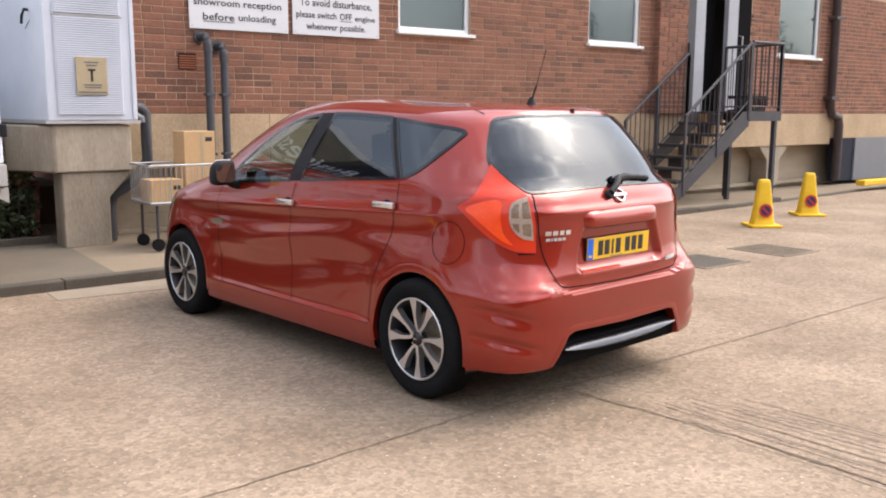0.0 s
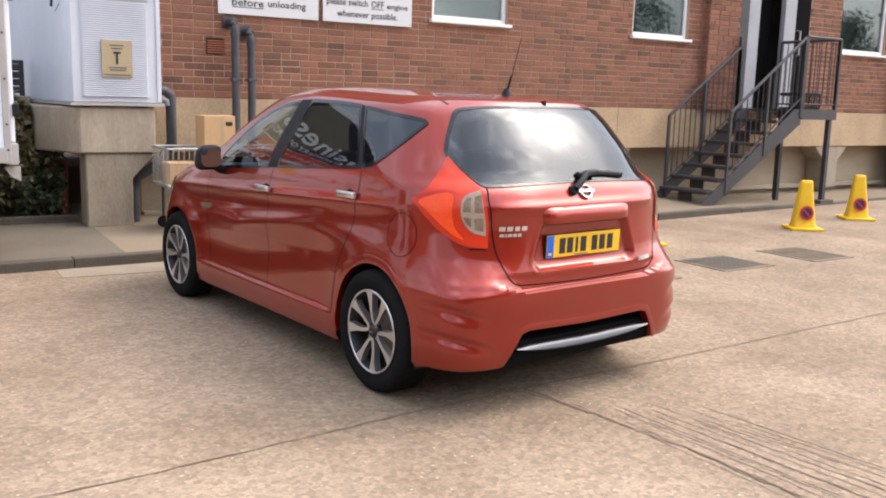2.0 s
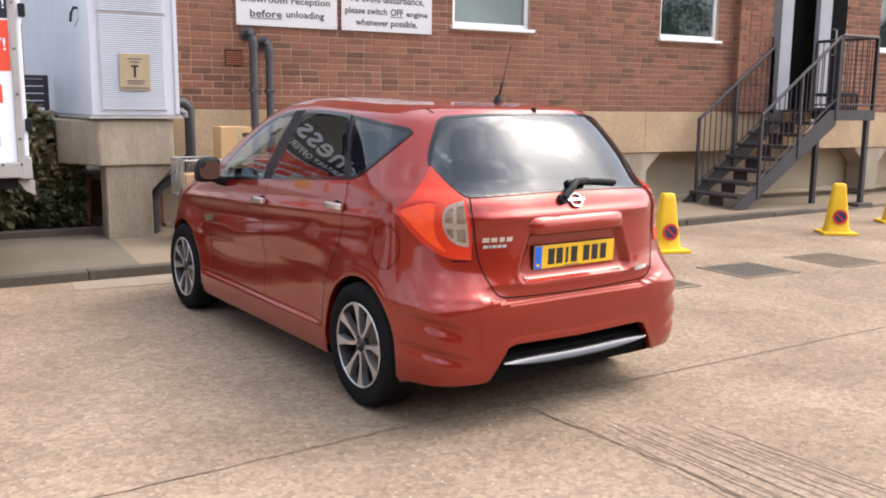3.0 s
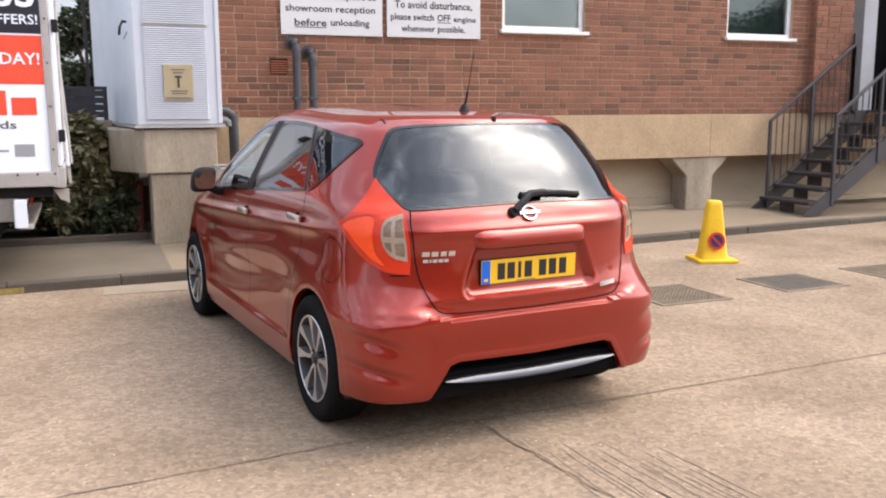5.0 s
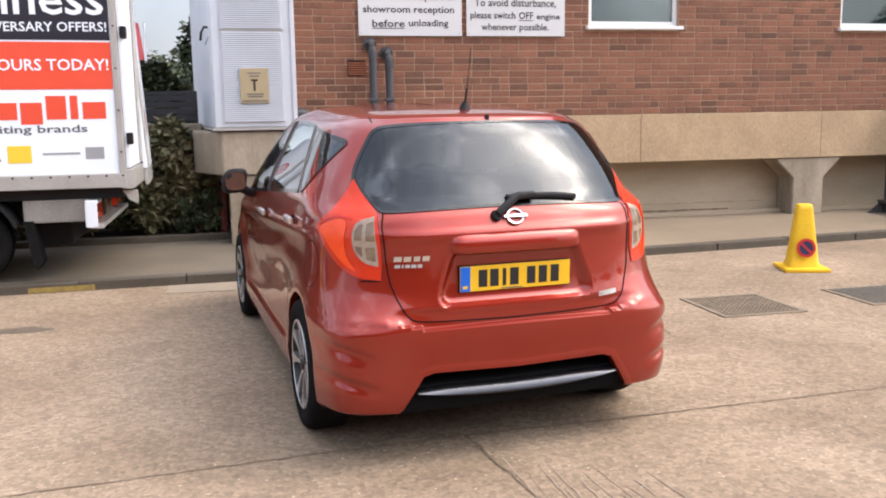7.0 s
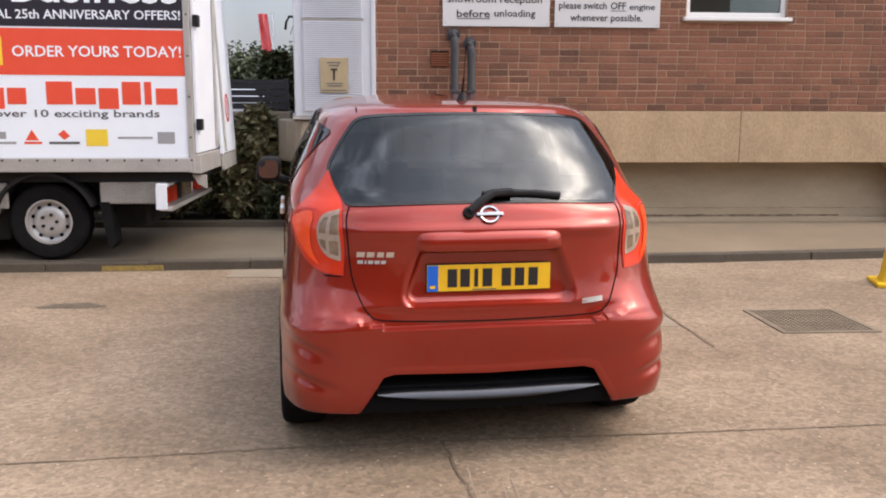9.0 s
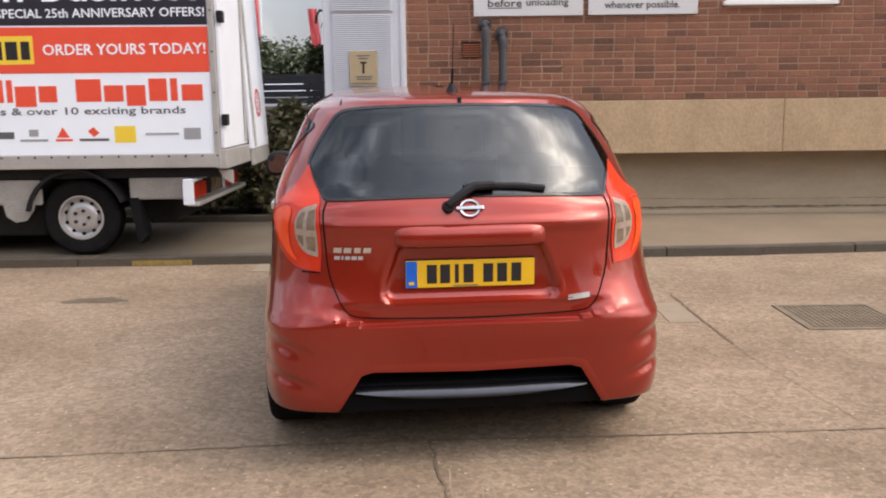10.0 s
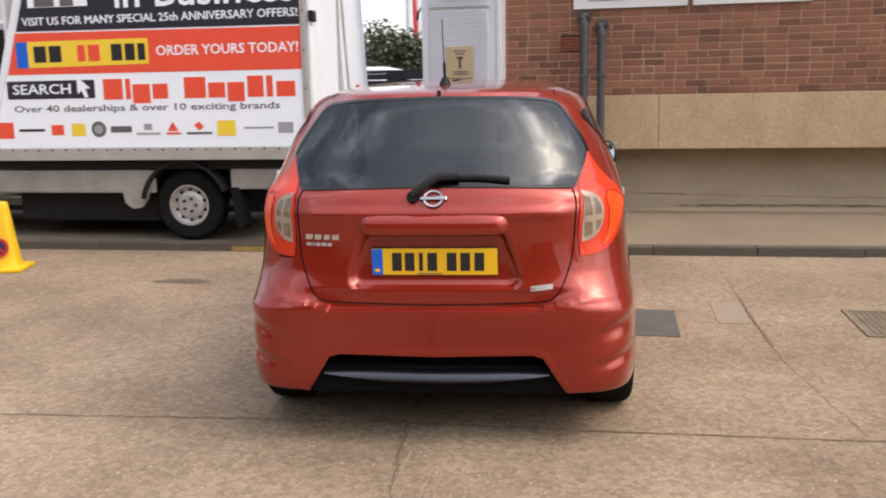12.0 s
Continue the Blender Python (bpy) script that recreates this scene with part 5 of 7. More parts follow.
# glass with its dark border
part("rear_screen", skin(inset(GLASS_REAR, 0.004), "rear", 0.003, 0.04), GLASS, car, "dark tinted rear screen", smooth=True, keep=True)
part("rear_screen_border", band(inset(GLASS_REAR, -0.003), inset(GLASS_REAR, 0.008), "rear", 0.0045), GLOSSY, car)
for side in ("left", "right"):
    for name, w, g in (("front_door_glass", WIN_F, GLASS_L), ("rear_door_glass", WIN_R, GLASS_S), ("quarter_glass", WIN_Q, GLASS_S)):
        part(name, skin(inset(w, 0.004), side, 0.003, 0.05), g, car, smooth=True, keep=True)
        part("window_rubber", band(inset(w, -0.005), inset(w, 0.013), side, 0.0045), GLOSSY, car)
    part("door_pillar", skin([(1.895, 1.052), (1.785, 1.060), (1.645, 1.458), (1.752, 1.455)], side, 0.004, 0.05), BLACK, car, "black door pillar")
    part("door_pillar", skin([(0.90, 1.122), (0.868, 1.126), (1.06, 1.434), (1.095, 1.437)], side, 0.004, 0.05), BLACK, car, "black door pillar")
    # shut lines of the doors
    part("shut_line", seam([(1.83, 1.050), (1.86, 0.95), (1.875, 0.80), (1.875, 0.55), (1.86, 0.33)], side), DARK, car)
    part("shut_line", seam([(2.70, 0.985), (2.74, 0.90), (2.755, 0.75), (2.75, 0.55), (2.72, 0.36), (2.70, 0.33)], side), DARK, car)
    part("shut_line", seam([(0.875, 1.115), (0.885, 0.98), (0.93, 0.80), (1.03, 0.62), (1.075, 0.45), (1.08, 0.33)], side), DARK, car)
    part("shut_line", seam([(1.08, 0.33), (1.4, 0.325), (1.86, 0.325), (2.3, 0.325), (2.70, 0.33)], side, 0.0025), DARK, car)
    sx = -1 if side == "left" else 1
    # door handles with their cups
    for y, z in ((0.96, 0.985), (1.90, 0.93)):
        part("handle_cup", skin(spline([(y - 0.045, z), (y, z - 0.026), (y + 0.045, z), (y, z + 0.026)], True, 6), side, 0.0015, 0.02), DARK, car)
        h = on_body(side, y, z)
        bm = bmesh.new()
        add_box(bm, (-0.011, -0.088, -0.017), (0.011, 0.088, 0.017), 0.009)
        for v in bm.verts:
            v.co.x += sx * (0.020 - 1.6 * v.co.y ** 2)
        part("door_handle", bm, SATIN, car, "chrome door handle", smooth=True, m=Matrix.Translation(h + Vector((sx * 0.014, 0, 0))))
    # arch lips and liners
    for hy in (HUB_R, HUB_F):
        lip = bmesh.new()
        rows = []
        for (u0, v0), (u1, v1), (u2, v2) in zip(arch_line(hy, ARCH + 0.045, -12, 192, 60), arch_line(hy, ARCH + 0.022, -12, 192, 60), arch_line(hy, ARCH, -12, 192, 60)):
            rows.append([lip.verts.new(on_body(side, u0, v0, 0.0)), lip.verts.new(on_body(side, u1, v1, 0.004)), lip.verts.new(on_body(side, u2, v2, 0.003)), lip.verts.new(on_body(side, u2, v2, -0.03))])
        for a, b in zip(rows, rows[1:]):
            for k in range(3):
                lip.faces.new((a[k], a[k + 1], b[k + 1], b[k]))
        part("arch_lip", lip, RED, car, smooth=True)
        ln = arch_line(hy, ARCH + 0.006, -20, 200, 40)
        bm = bmesh.new()
        rows = []
        for u, v in ln:
            p = on_body(side, u, max(v, 0.2), -0.012)
            p.z = v
            rows.append((bm.verts.new(p), bm.verts.new((p.x - sx * 0.012, p.y, p.z)), bm.verts.new((sx * 0.52, p.y, p.z))))
        for a, b in zip(rows, rows[1:]):
            bm.faces.new((a[0], a[1], b[1], b[0]))
            bm.faces.new((a[1], a[2], b[2], b[1]))
        part("arch_liner", bm, BLACK, car, smooth=True)
        part("arch_wall", prism(ln, 0.01, "X"), BLACK, car, m=pose(sx * 0.52, 0, 0))
    # mirror
    bm = bmesh.new()
    bmesh.ops.create_uvsphere(bm, u_segments=24, v_segments=14, radius=1)
    for v in bm.verts:
        x, y, z = v.co
        e = 0.62
        v.co = (0.078 * math.copysign(abs(x) ** e, x) + 0.02 * z, 0.070 * y if y > 0 else 0.045 * math.copysign(abs(y) ** 0.5, y), 0.080 * math.copysign(abs(z) ** e, z))
    mir = part("door_mirror", bm, BLACK, car, "black door mirror housing", smooth=True, m=pose(-0.945 if sx < 0 else 0.885, 2.48, 1.075) @ Matrix.Diagonal((-sx, 1, 1, 1)))
    bm = bmesh.new()
    bmesh.ops.create_circle(bm, cap_ends=True, segments=32, radius=1)
    for v in bm.verts:
        x, y, _ = v.co
        v.co = (0.063 * math.copysign(abs(x) ** 0.6, x), 0.058 * math.copysign(abs(y) ** 0.6, y), 0)
    part("mirror_glass", bm, MIRROR, mir, "silvered mirror glass", m=pose(0.0, -0.052, 0, 82, 0, -10))
    part("mirror_stalk", tube([(sx * 0.80, 2.52, 0.985), (sx * 0.86, 2.50, 1.0), (sx * 0.91, 2.49, 1.03)], 0.03, 10), BLACK, car, smooth=True)
    # tail lamp
    cv = side + "_corner"
    lens = part("tail_lamp", skin(LAMP, cv, 0.005, 0.025), LAMPRED, car, "large red wrap-round tail lamp", smooth=True, keep=True)
    part("lamp_rim", band(inset(LAMP, -0.003), inset(LAMP, 0.004), cv, 0.003), SIGNRED, lens)
    clear = spline([(-0.513, 0.862), (-0.513, 0.862), (-0.563, 0.874), (-0.600, 0.902), (-0.626, 0.95), (-0.628, 1.008), (-0.610, 1.045), (-0.544, 1.066), (-0.544, 1.066), (-0.519, 0.95)], True, 4)
    part("clear_lens", skin(clear, cv, 0.0075, 0.02), LENSBAR, lens, "clear reversing and indicator lens", smooth=True)
    for cell in ([(-0.524, 0.882), (-0.562, 0.892), (-0.566, 0.942), (-0.527, 0.942)], [(-0.527, 0.968), (-0.566, 0.968), (-0.570, 1.038), (-0.541, 1.048)], [(-0.580, 0.900), (-0.606, 0.925), (-0.615, 0.946), (-0.582, 0.944)], [(-0.584, 0.970), (-0.618, 0.972), (-0.618, 1.010), (-0.604, 1.032), (-0.586, 1.036)]):
        part("lens_cell", skin(densify(cell, 0.012), cv, 0.0082, 0.02), LAMPCLEAR, lens, "smoky lens cell", smooth=True)
    part("deep_lens", skin(spline([(-0.610, 0.842), (-0.665, 0.865), (-0.72, 0.908), (-0.79, 0.968), (-0.832, 1.008), (-0.74, 1.046), (-0.668, 1.044), (-0.668, 0.97), (-0.652, 0.895)], True, 5), cv, 0.008, 0.03), LAMPDEEP, lens, smooth=True, keep=True)
    part("lens_crease", seam([(-0.850, 1.020), (-0.80, 1.040), (-0.72, 1.062), (-0.64, 1.055)], cv, 0.003, 0.0092), SIGNRED, lens)

# tailgate shut line, round the glass corner and under the plate
GATE = [(-0.566, 1.078), (-0.580, 1.03), (-0.577, 0.95), (-0.566, 0.82), (-0.548, 0.75), (-0.520, 0.684), (-0.496, 0.650), (-0.465, 0.632), (-0.40, 0.624), (-0.20, 0.617), (0.0, 0.614)]
part("shut_line", seam(GATE + [(-u, v) for u, v in GATE[-2::-1]], "rear", 0.0055, 0.002), DARK, car)
part("shut_line", seam([(-0.50, 1.478), (-0.505, 1.455)], "rear", 0.005), DARK, car)
part("shut_line", seam([(0.50, 1.478), (0.505, 1.455)], "rear", 0.005), DARK, car)
part("shut_line", seam([(-0.503, 0.802), (-0.585, 0.800)], "left_corner", 0.006), DARK, car)
fuel = [(0.485 + 0.105 * math.cos(k * math.tau / 40), 0.835 + 0.105 * math.sin(k * math.tau / 40)) for k in range(40)]
part("fuel_flap_line", seam(fuel, "left", 0.0032, 0.0015, True, 1), DARK, car)

# garnish over the number plate, plate, badges
gb = bmesh.new()
rows = []
for i in range(41):
    u = -0.305 + 0.61 * i / 40
    k = (1 - abs(u / 0.306) ** 10) ** 0.5
    yb = on_body("rear", u, 1.0).y
    rows.append([gb.verts.new((u, yb + 0.012 - o * k, 0.940 + (z - 0.940) * (0.55 + 0.45 * k))) for o, z in ((0.0, 0.992), (0.020, 0.984), (0.034, 0.972), (0.041, 0.950), (0.043, 0.925), (0.039, 0.908), (0.028, 0.900), (0.0, 0.898), (-0.03, 0.900))])
for a, b in zip(rows, rows[1:]):
    for k in range(8):
        gb.faces.new((a[k], a[k + 1], b[k + 1], b[k]))
part("garnish_bar", gb, RED, car, smooth=True)
py = on_body("rear", 0, 0.79).y
pl = part("number_plate", box((-0.26, -0.006, -0.0555), (0.26, 0.0, 0.0555), 0.002), PLATE, car, "yellow number plate with a blue band", m=pose(0, py - 0.012, 0.790, 2))
part("plate_backing", box((-0.262, 0.0005, -0.058), (0.262, 0.012, 0.058)), BLACK, pl)
part("plate_band", box((-0.2585, -0.0072, -0.054), (-0.214, -0.0055, 0.054)), BLUE, pl)
part("plate_mark", box((-0.248, -0.0080, -0.042), (-0.226, -0.0068, -0.030)), PLATE, pl)
for a, b in ((-0.175, -0.135), (-0.122, -0.082), (-0.063, -0.047), (-0.028, 0.012), (0.052, 0.092), (0.108, 0.148), (0.166, 0.206)):
    part("plate_bar", box((a, -0.0074, -0.038), (b, -0.0055, 0.038)), INK, pl)
part("plate_bar", box((-0.07, -0.0072, -0.0515), (0.03, -0.0055, -0.0475)), GREYINK, pl)
bc = on_body("rear", 0, 1.047, 0.004)
slope = math.degrees(math.atan2(on_body("rear", 0, 1.08).y - on_body("rear", 0, 1.015).y, 0.065))
bd = part("badge", lathe([(0.034, 0.0), (0.036, -0.007), (0.045, -0.008), (0.048, 0.0)], 36, "Y"), CHROME, car, "round chrome badge with a centre bar", smooth=True, m=Matrix.Translation(bc) @ pose(0, 0, 0, -slope) @ Matrix.Diagonal((0.90, 1, 0.82, 1)))
part("badge_bar", box((-0.062, -0.011, -0.010), (0.062, 0.0, 0.010), 0.003), CHROME, bd)
for x0, x1, z, h in ((-0.543, -0.511, 0.882, 0.021), (-0.503, -0.473, 0.882, 0.021), (-0.462, -0.436, 0.882, 0.021), (-0.426, -0.396, 0.882, 0.021)):
    part("badge_letter", skin([(x0, z), (x1, z), (x1 + 0.003, z + h), (x0 + 0.003, z + h)], "rear", 0.004, 0.03), SATIN, car)
for x0, x1 in ((-0.540, -0.518), (-0.512, -0.504), (-0.498, -0.478), (-0.473, -0.452), (-0.447, -0.428)):
    part("badge_letter", skin([(x0, 0.855), (x1, 0.855), (x1 + 0.002, 0.869), (x0 + 0.002, 0.869)], "rear", 0.004, 0.03), ALU, car)
part("badge_plate", skin([(0.395, 0.672), (0.485, 0.680), (0.485, 0.700), (0.395, 0.692)], "rear", 0.003, 0.03), ALU, car, "small silver badge plate")

# rear wiper, screen-top lamp, aerial
part("wiper_pivot", lathe([(0.0, -0.026), (0.020, -0.024), (0.025, -0.01), (0.027, 0.015)], 20, "Y"), BLACK, car, smooth=True, m=Matrix.Translation(on_body("rear", -0.085, 1.055)) @ pose(0, 0, 0, -15))
a0, a1, a2 = on_body("rear", -0.085, 1.055, 0.025), on_body("rear", 0.02, 1.118, 0.032), on_body("rear", 0.10, 1.122, 0.028)
part("wiper_arm", tube([a0, (a0 + a1) / 2 + Vector((0, -0.012, 0.006)), a1, a2], 0.018, 8), BLACK, car, smooth=True)
bl = [on_body("rear", x, z, 0.010) for x, z in ((-0.02, 1.123), (0.08, 1.128), (0.20, 1.124), (0.31, 1.112))]
part("wiper_blade", tube(bl, 0.015, 8), BLACK, car, smooth=True)
part("screen_washer", box((-0.008, -0.012, -0.012), (0.008, 0.012, 0.014), 0.003), BLACK, car, m=Matrix.Translation(on_body("rear", 0, 1.472)))
ab = on_body("top", 0, 0.69)
part("aerial_base", lathe([(0.030, -0.004), (0.024, 0.012), (0.012, 0.035), (0.0, 0.040)], 18, "Z"), BLACK, car, smooth=True, m=Matrix.Translation(ab))
part("aerial_mast", tube([ab + Vector((0, -0.02, 0.06)), ab + Vector((0, -0.035, 0.10)), ab + Vector((0, -0.100, 0.29))], 0.0024, 8), BLACK, car, smooth=True)
part("aerial_grip", tube([ab + Vector((0, -0.003, 0.02)), ab + Vector((0, -0.034, 0.10))], 0.006, 8), BLACK, car, smooth=True)

# rolled edge of the bumper's cut-out, and the diffuser in it
lip = bmesh.new()
rows = []
for o, m, i in zip(inset(DIFF, -0.034), inset(DIFF, -0.014), DIFF):
    if min(o[1], i[1]) < 0.20:
        rows.append(None)
        continue
    rows.append([lip.verts.new(on_body("rear", *o, 0.0)), lip.verts.new(on_body("rear", *m, 0.004)), lip.verts.new(on_body("rear", *i, 0.002)), lip.verts.new(on_body("rear", *i, 0.002) + Vector((0, 0.05, 0)))])
for a, b in zip(rows, rows[1:]):
    if a and b:
        for k in range(3):
            lip.faces.new((a[k], a[k + 1], b[k + 1], b[k]))
part("bumper_edge", lip, RED, car, smooth=True)
bm = bmesh.new()
rows = []
for i in range(25):
    u = -0.60 + 1.2 * i / 24
    yb = on_body("rear", max(-0.58, min(0.58, u)), 0.45).y
    rows.append([bm.verts.new((u, yb + a, z)) for a, z in ((0.07, 0.45), (0.15, 0.41), (0.14, 0.365), (0.05, 0.345), (0.04, 0.282), (0.065, 0.225), (0.22, 0.195), (0.60, 0.18))])
for a, b in zip(rows, rows[1:]):
    for k in range(7):
        bm.faces.new((a[k], b[k], b[k + 1], a[k + 1]))
part("diffuser", bm, DARK, car, "black lower diffuser", smooth=True)
bm = bmesh.new()
rows = []
for i in range(31):
    u = -0.47 + 0.94 * i / 30
    yb = on_body("rear", u, 0.45).y
    w = 0.021 * (1 - 0.8 * abs(u / 0.47) ** 4)
    zc = 0.306 + 0.020 * (u / 0.47) ** 2
    rows.append([bm.verts.new((u, yb + a, zc + z)) for a, z in ((0.05, w + 0.006), (0.020, w), (0.003, 0.25 * w), (-0.002, -0.6 * w), (0.006, -w), (0.04, -w - 0.003))])
for a, b in zip(rows, rows[1:]):
    for k in range(5):
        bm.faces.new((a[k], b[k], b[k + 1], a[k + 1]))
part("silver_strip", bm, SILVER, car, "satin silver bumper strip", smooth=True)

# floor pan and cabin
part("underbody", box((-0.50, 0.62, 0.165), (0.50, 3.85, 0.26), 0.02), DARK, car)
for sx in (-1, 1):
    part("sill_pan", box((sx * 0.65 - 0.17, 1.08, 0.175), (sx * 0.65 + 0.10, 2.88, 0.235)), DARK, car)
part("exhaust", tube([(0.43, 0.13, 0.252), (0.43, 0.35, 0.245), (0.36, 0.7, 0.22), (0.2, 1.2, 0.19)], 0.024, 12), DARKALLOY, car, smooth=True)
part("cabin_floor", box((-0.68, 0.30, 0.50), (0.68, 3.0, 0.53)), INTERIOR, car)
part("parcel_shelf", box((-0.60, 0.36, 0.97), (0.60, 0.80, 0.99), 0.005), INTERIOR, car)
for x in (-0.38, 0.38):
    part("front_seat", box((-0.24, 1.42, 0.55), (0.24, 1.56, 1.14), 0.05, pose(x, 0, 0)), INTERIOR, car, smooth=True)
    part("headrest", box((-0.13, 1.40, 1.16), (0.13, 1.50, 1.34), 0.04, pose(x, 0, 0)), INTERIOR, car, smooth=True)
    part("headrest", box((-0.13, 0.80, 1.08), (0.13, 0.89, 1.22), 0.04, pose(x * 0.95, 0, 0)), INTERIOR, car, smooth=True)
part("rear_seat", box((-0.64, 0.80, 0.55), (0.64, 0.95, 1.07), 0.05), INTERIOR, car, smooth=True)
part("dashboard", box((-0.70, 2.55, 0.75), (0.70, 3.00, 1.00), 0.06), INTERIOR, car, smooth=True)
part("steering_wheel", lathe([(0.17, -0.012), (0.185, 0.0), (0.17, 0.012), (0.155, 0.0), (0.17, -0.012)], 32, "Y"), INTERIOR, car, smooth=True, m=pose(0.37, 2.42, 0.98, -20))
part("windscreen", skin(WS, "front", 0.004, 0.05), GLASS_L, car, "clear windscreen", smooth=True, keep=True)
for s in (-1, 1):
    part("head_lamp", skin(spline([(s * 0.80, 0.80), (s * 0.62, 0.66), (s * 0.46, 0.66), (s * 0.52, 0.74), (s * 0.70, 0.86)], True, 5), "front", 0.004, 0.03), LAMPCLEAR, car, "clear head lamp", smooth=True)
part("front_grille", skin([(-0.36, 0.62), (0.36, 0.62), (0.42, 0.72), (-0.42, 0.72)], "front", 0.004, 0.04), BLACK, car)


def wheel(sx, hy):
    """Tyre and four pairs of machined spokes on a dark rim; the outside faces sx."""
    t = part("tyre", lathe([(0.205, 0.085), (0.225, 0.098), (0.262, 0.108), (0.292, 0.103), (0.308, 0.088), (0.315, 0.06), (0.315, -0.06), (0.308, -0.085), (0.285, -0.100), (0.225, -0.098), (0.205, -0.085)], 64), RUBBER, car, "black low-profile tyre", smooth=True, m=pose(sx * 0.757, hy, HUB_Z, 0, 0, 0 if sx > 0 else 180))
    w = part("rim", lathe([(0.212, 0.088), (0.216, 0.099), (0.206, 0.100), (0.198, 0.085), (0.190, 0.02), (0.185, -0.06), (0.17, -0.065), (0.06, -0.03), (0.0, -0.028)], 64), DARKALLOY, car, "dark alloy wheel with machined silver spokes", smooth=True, m=pose(sx * 0.757, hy, HUB_Z, 0, 0, 0 if sx > 0 else 180))
    part("rim_edge", lathe([(0.2155, 0.0995), (0.213, 0.1025), (0.206, 0.1025), (0.2035, 0.0995)], 64), ALLOY, w, smooth=True)
    part("brake_disc", lathe([(0.0, -0.005), (0.125, -0.005), (0.128, -0.02)], 40), IRON, w)
    for k in range(4):
        for s in (-1, 1):
            bm = bmesh.new()
            secs = []
            for r, half, lat, out in ((0.036, 0.010, 0.012, 0.084), (0.062, 0.010, 0.003, 0.088), (0.105, 0.011, 0.0, 0.091), (0.140, 0.0135, 0.002, 0.094), (0.172, 0.021, 0.004, 0.096), (0.206, 0.031, 0.004, 0.099)):
                secs.append([bm.verts.new((o, -s * lat + q, r)) for o, q in ((out - 0.035, -half), (out, -half * 0.92), (out, half * 0.92), (out - 0.035, half))])
            for a, b in zip(secs, secs[1:]):
                for j in range(3):
                    bm.faces.new((a[j], a[j + 1], b[j + 1], b[j]))
            bm.faces.new(secs[0])
            part("spoke", bm, ALLOY, w, m=pose(0, 0, 0, 30 + 90 * k + s * 24))
    part("hub_cap", lathe([(0.0, 0.098), (0.022, 0.096), (0.028, 0.088), (0.045, 0.080), (0.050, 0.06)], 28), DARKALLOY, w, smooth=True)
    part("hub_emblem", box((0.0975, -0.012, -0.004), (0.0995, 0.012, 0.004)), CHROME, w)
    for k in range(4):
        a = radians(45 + 90 * k)
        part("wheel_nut", rod((0.07, 0.036 * math.cos(a) * 1.2, 0.036 * math.sin(a) * 1.2), (0.088, 0.036 * math.cos(a) * 1.2, 0.036 * math.sin(a) * 1.2), 0.008, 6), CHROME, w)


for hy in (HUB_R, HUB_F):
    for sx in (-1, 1):
        wheel(sx, hy)
for view in ("left", "right"):
    part("side_repeater", skin([(2.70, 0.715), (2.84, 0.705), (2.90, 0.735), (2.70, 0.758)], view, 0.003, 0.03), LAMPCLEAR, car, "small clear side repeater", smooth=True)
# ---- the box van ----
VY = 8.10
van = thing("box_van", pose(0.12, -0.07, 0) @ Matrix.Diagonal((1.025, 1, 1, 1)), "white box van with a printed advert side, parked on the pavement", "van")
EDGE = lambda z: -1.577 + (z - 1.16) * 0.312
VT, VR = 3.05, 1.60
part("cargo_floor", box((-1.45, VY + 0.03, 1.02), (VR + 0.04, 10.04, 1.06)), OFFWHITE, van)
part("cargo_roof", box((-0.95, VY + 0.03, VT - 0.04), (VR + 0.04, 10.04, VT)), OFFWHITE, van)
part("side_wall", prism([(EDGE(1.02), 1.02), (VR, 1.02), (VR, VT), (EDGE(VT), VT)], 0.03, "Y"), OFFWHITE, van, m=pose(0, 10.04, 0))
part("front_wall", prism([(VY + 0.03, 1.02), (10.04, 1.02), (10.04, VT), (VY + 0.03, VT)], 0.03, "X"), OFFWHITE, van, m=pose(-1.40, 0, 0))
side = part("advert_panel", prism([(EDGE(1.02), 1.02), (VR, 1.02), (VR, VT), (EDGE(VT), VT)], 0.028, "Y"), ADWHITE, van, "printed white, red and black advert panel", m=pose(0, VY, 0))
part("front_strip", prism([(EDGE(1.0) - 0.07, 1.0), (EDGE(1.0) - 0.004, 1.0), (EDGE(VT) - 0.004, VT), (EDGE(VT) - 0.07, VT)], 0.06, "Y"), WHITE, van, m=pose(0, VY - 0.012, 0))
part("red_band", prism([(EDGE(1.745) + 0.012, 1.738), (VR - 0.006, 1.728), (VR - 0.006, 2.115), (EDGE(2.125) + 0.012, 2.135)], 0.003, "Y"), ADRED, side, m=pose(0, -0.0028, 0))
part("black_band", prism([(EDGE(2.16) + 0.012, 2.150), (VR - 0.006, 2.130), (VR - 0.006, 2.95), (EDGE(2.95) + 0.012, 2.95)], 0.003, "Y"), ADBLACK, side, m=pose(0, -0.0028, 0))
lettering("VISIT US FOR MANY SPECIAL 25th ANNIVERSARY OFFERS!", -1.18, -0.0033, 2.202, 2.755, 0.078, ADWHITE, side)
lettering("in Business", -0.20, -0.0033, 2.335, 1.76, 0.27, ADWHITE, side)
part("numeral_block", box((-1.10, -0.0052, 2.37), (-0.48, -0.003, 2.75)), ADWHITE, side)
for a, b in ((-1.03, -0.82), (-0.76, -0.62)):
    part("numeral_bar", box((a, -0.0066, 2.375), (b, -0.0052, 2.46)), GREYINK, side)
part("yellow_block", prism([(-1.145, 1.800), (0.105, 1.812), (0.105, 2.052), (-1.145, 2.050)], 0.002, "Y"), ADYELLOW, side, m=pose(0, -0.0049, 0))
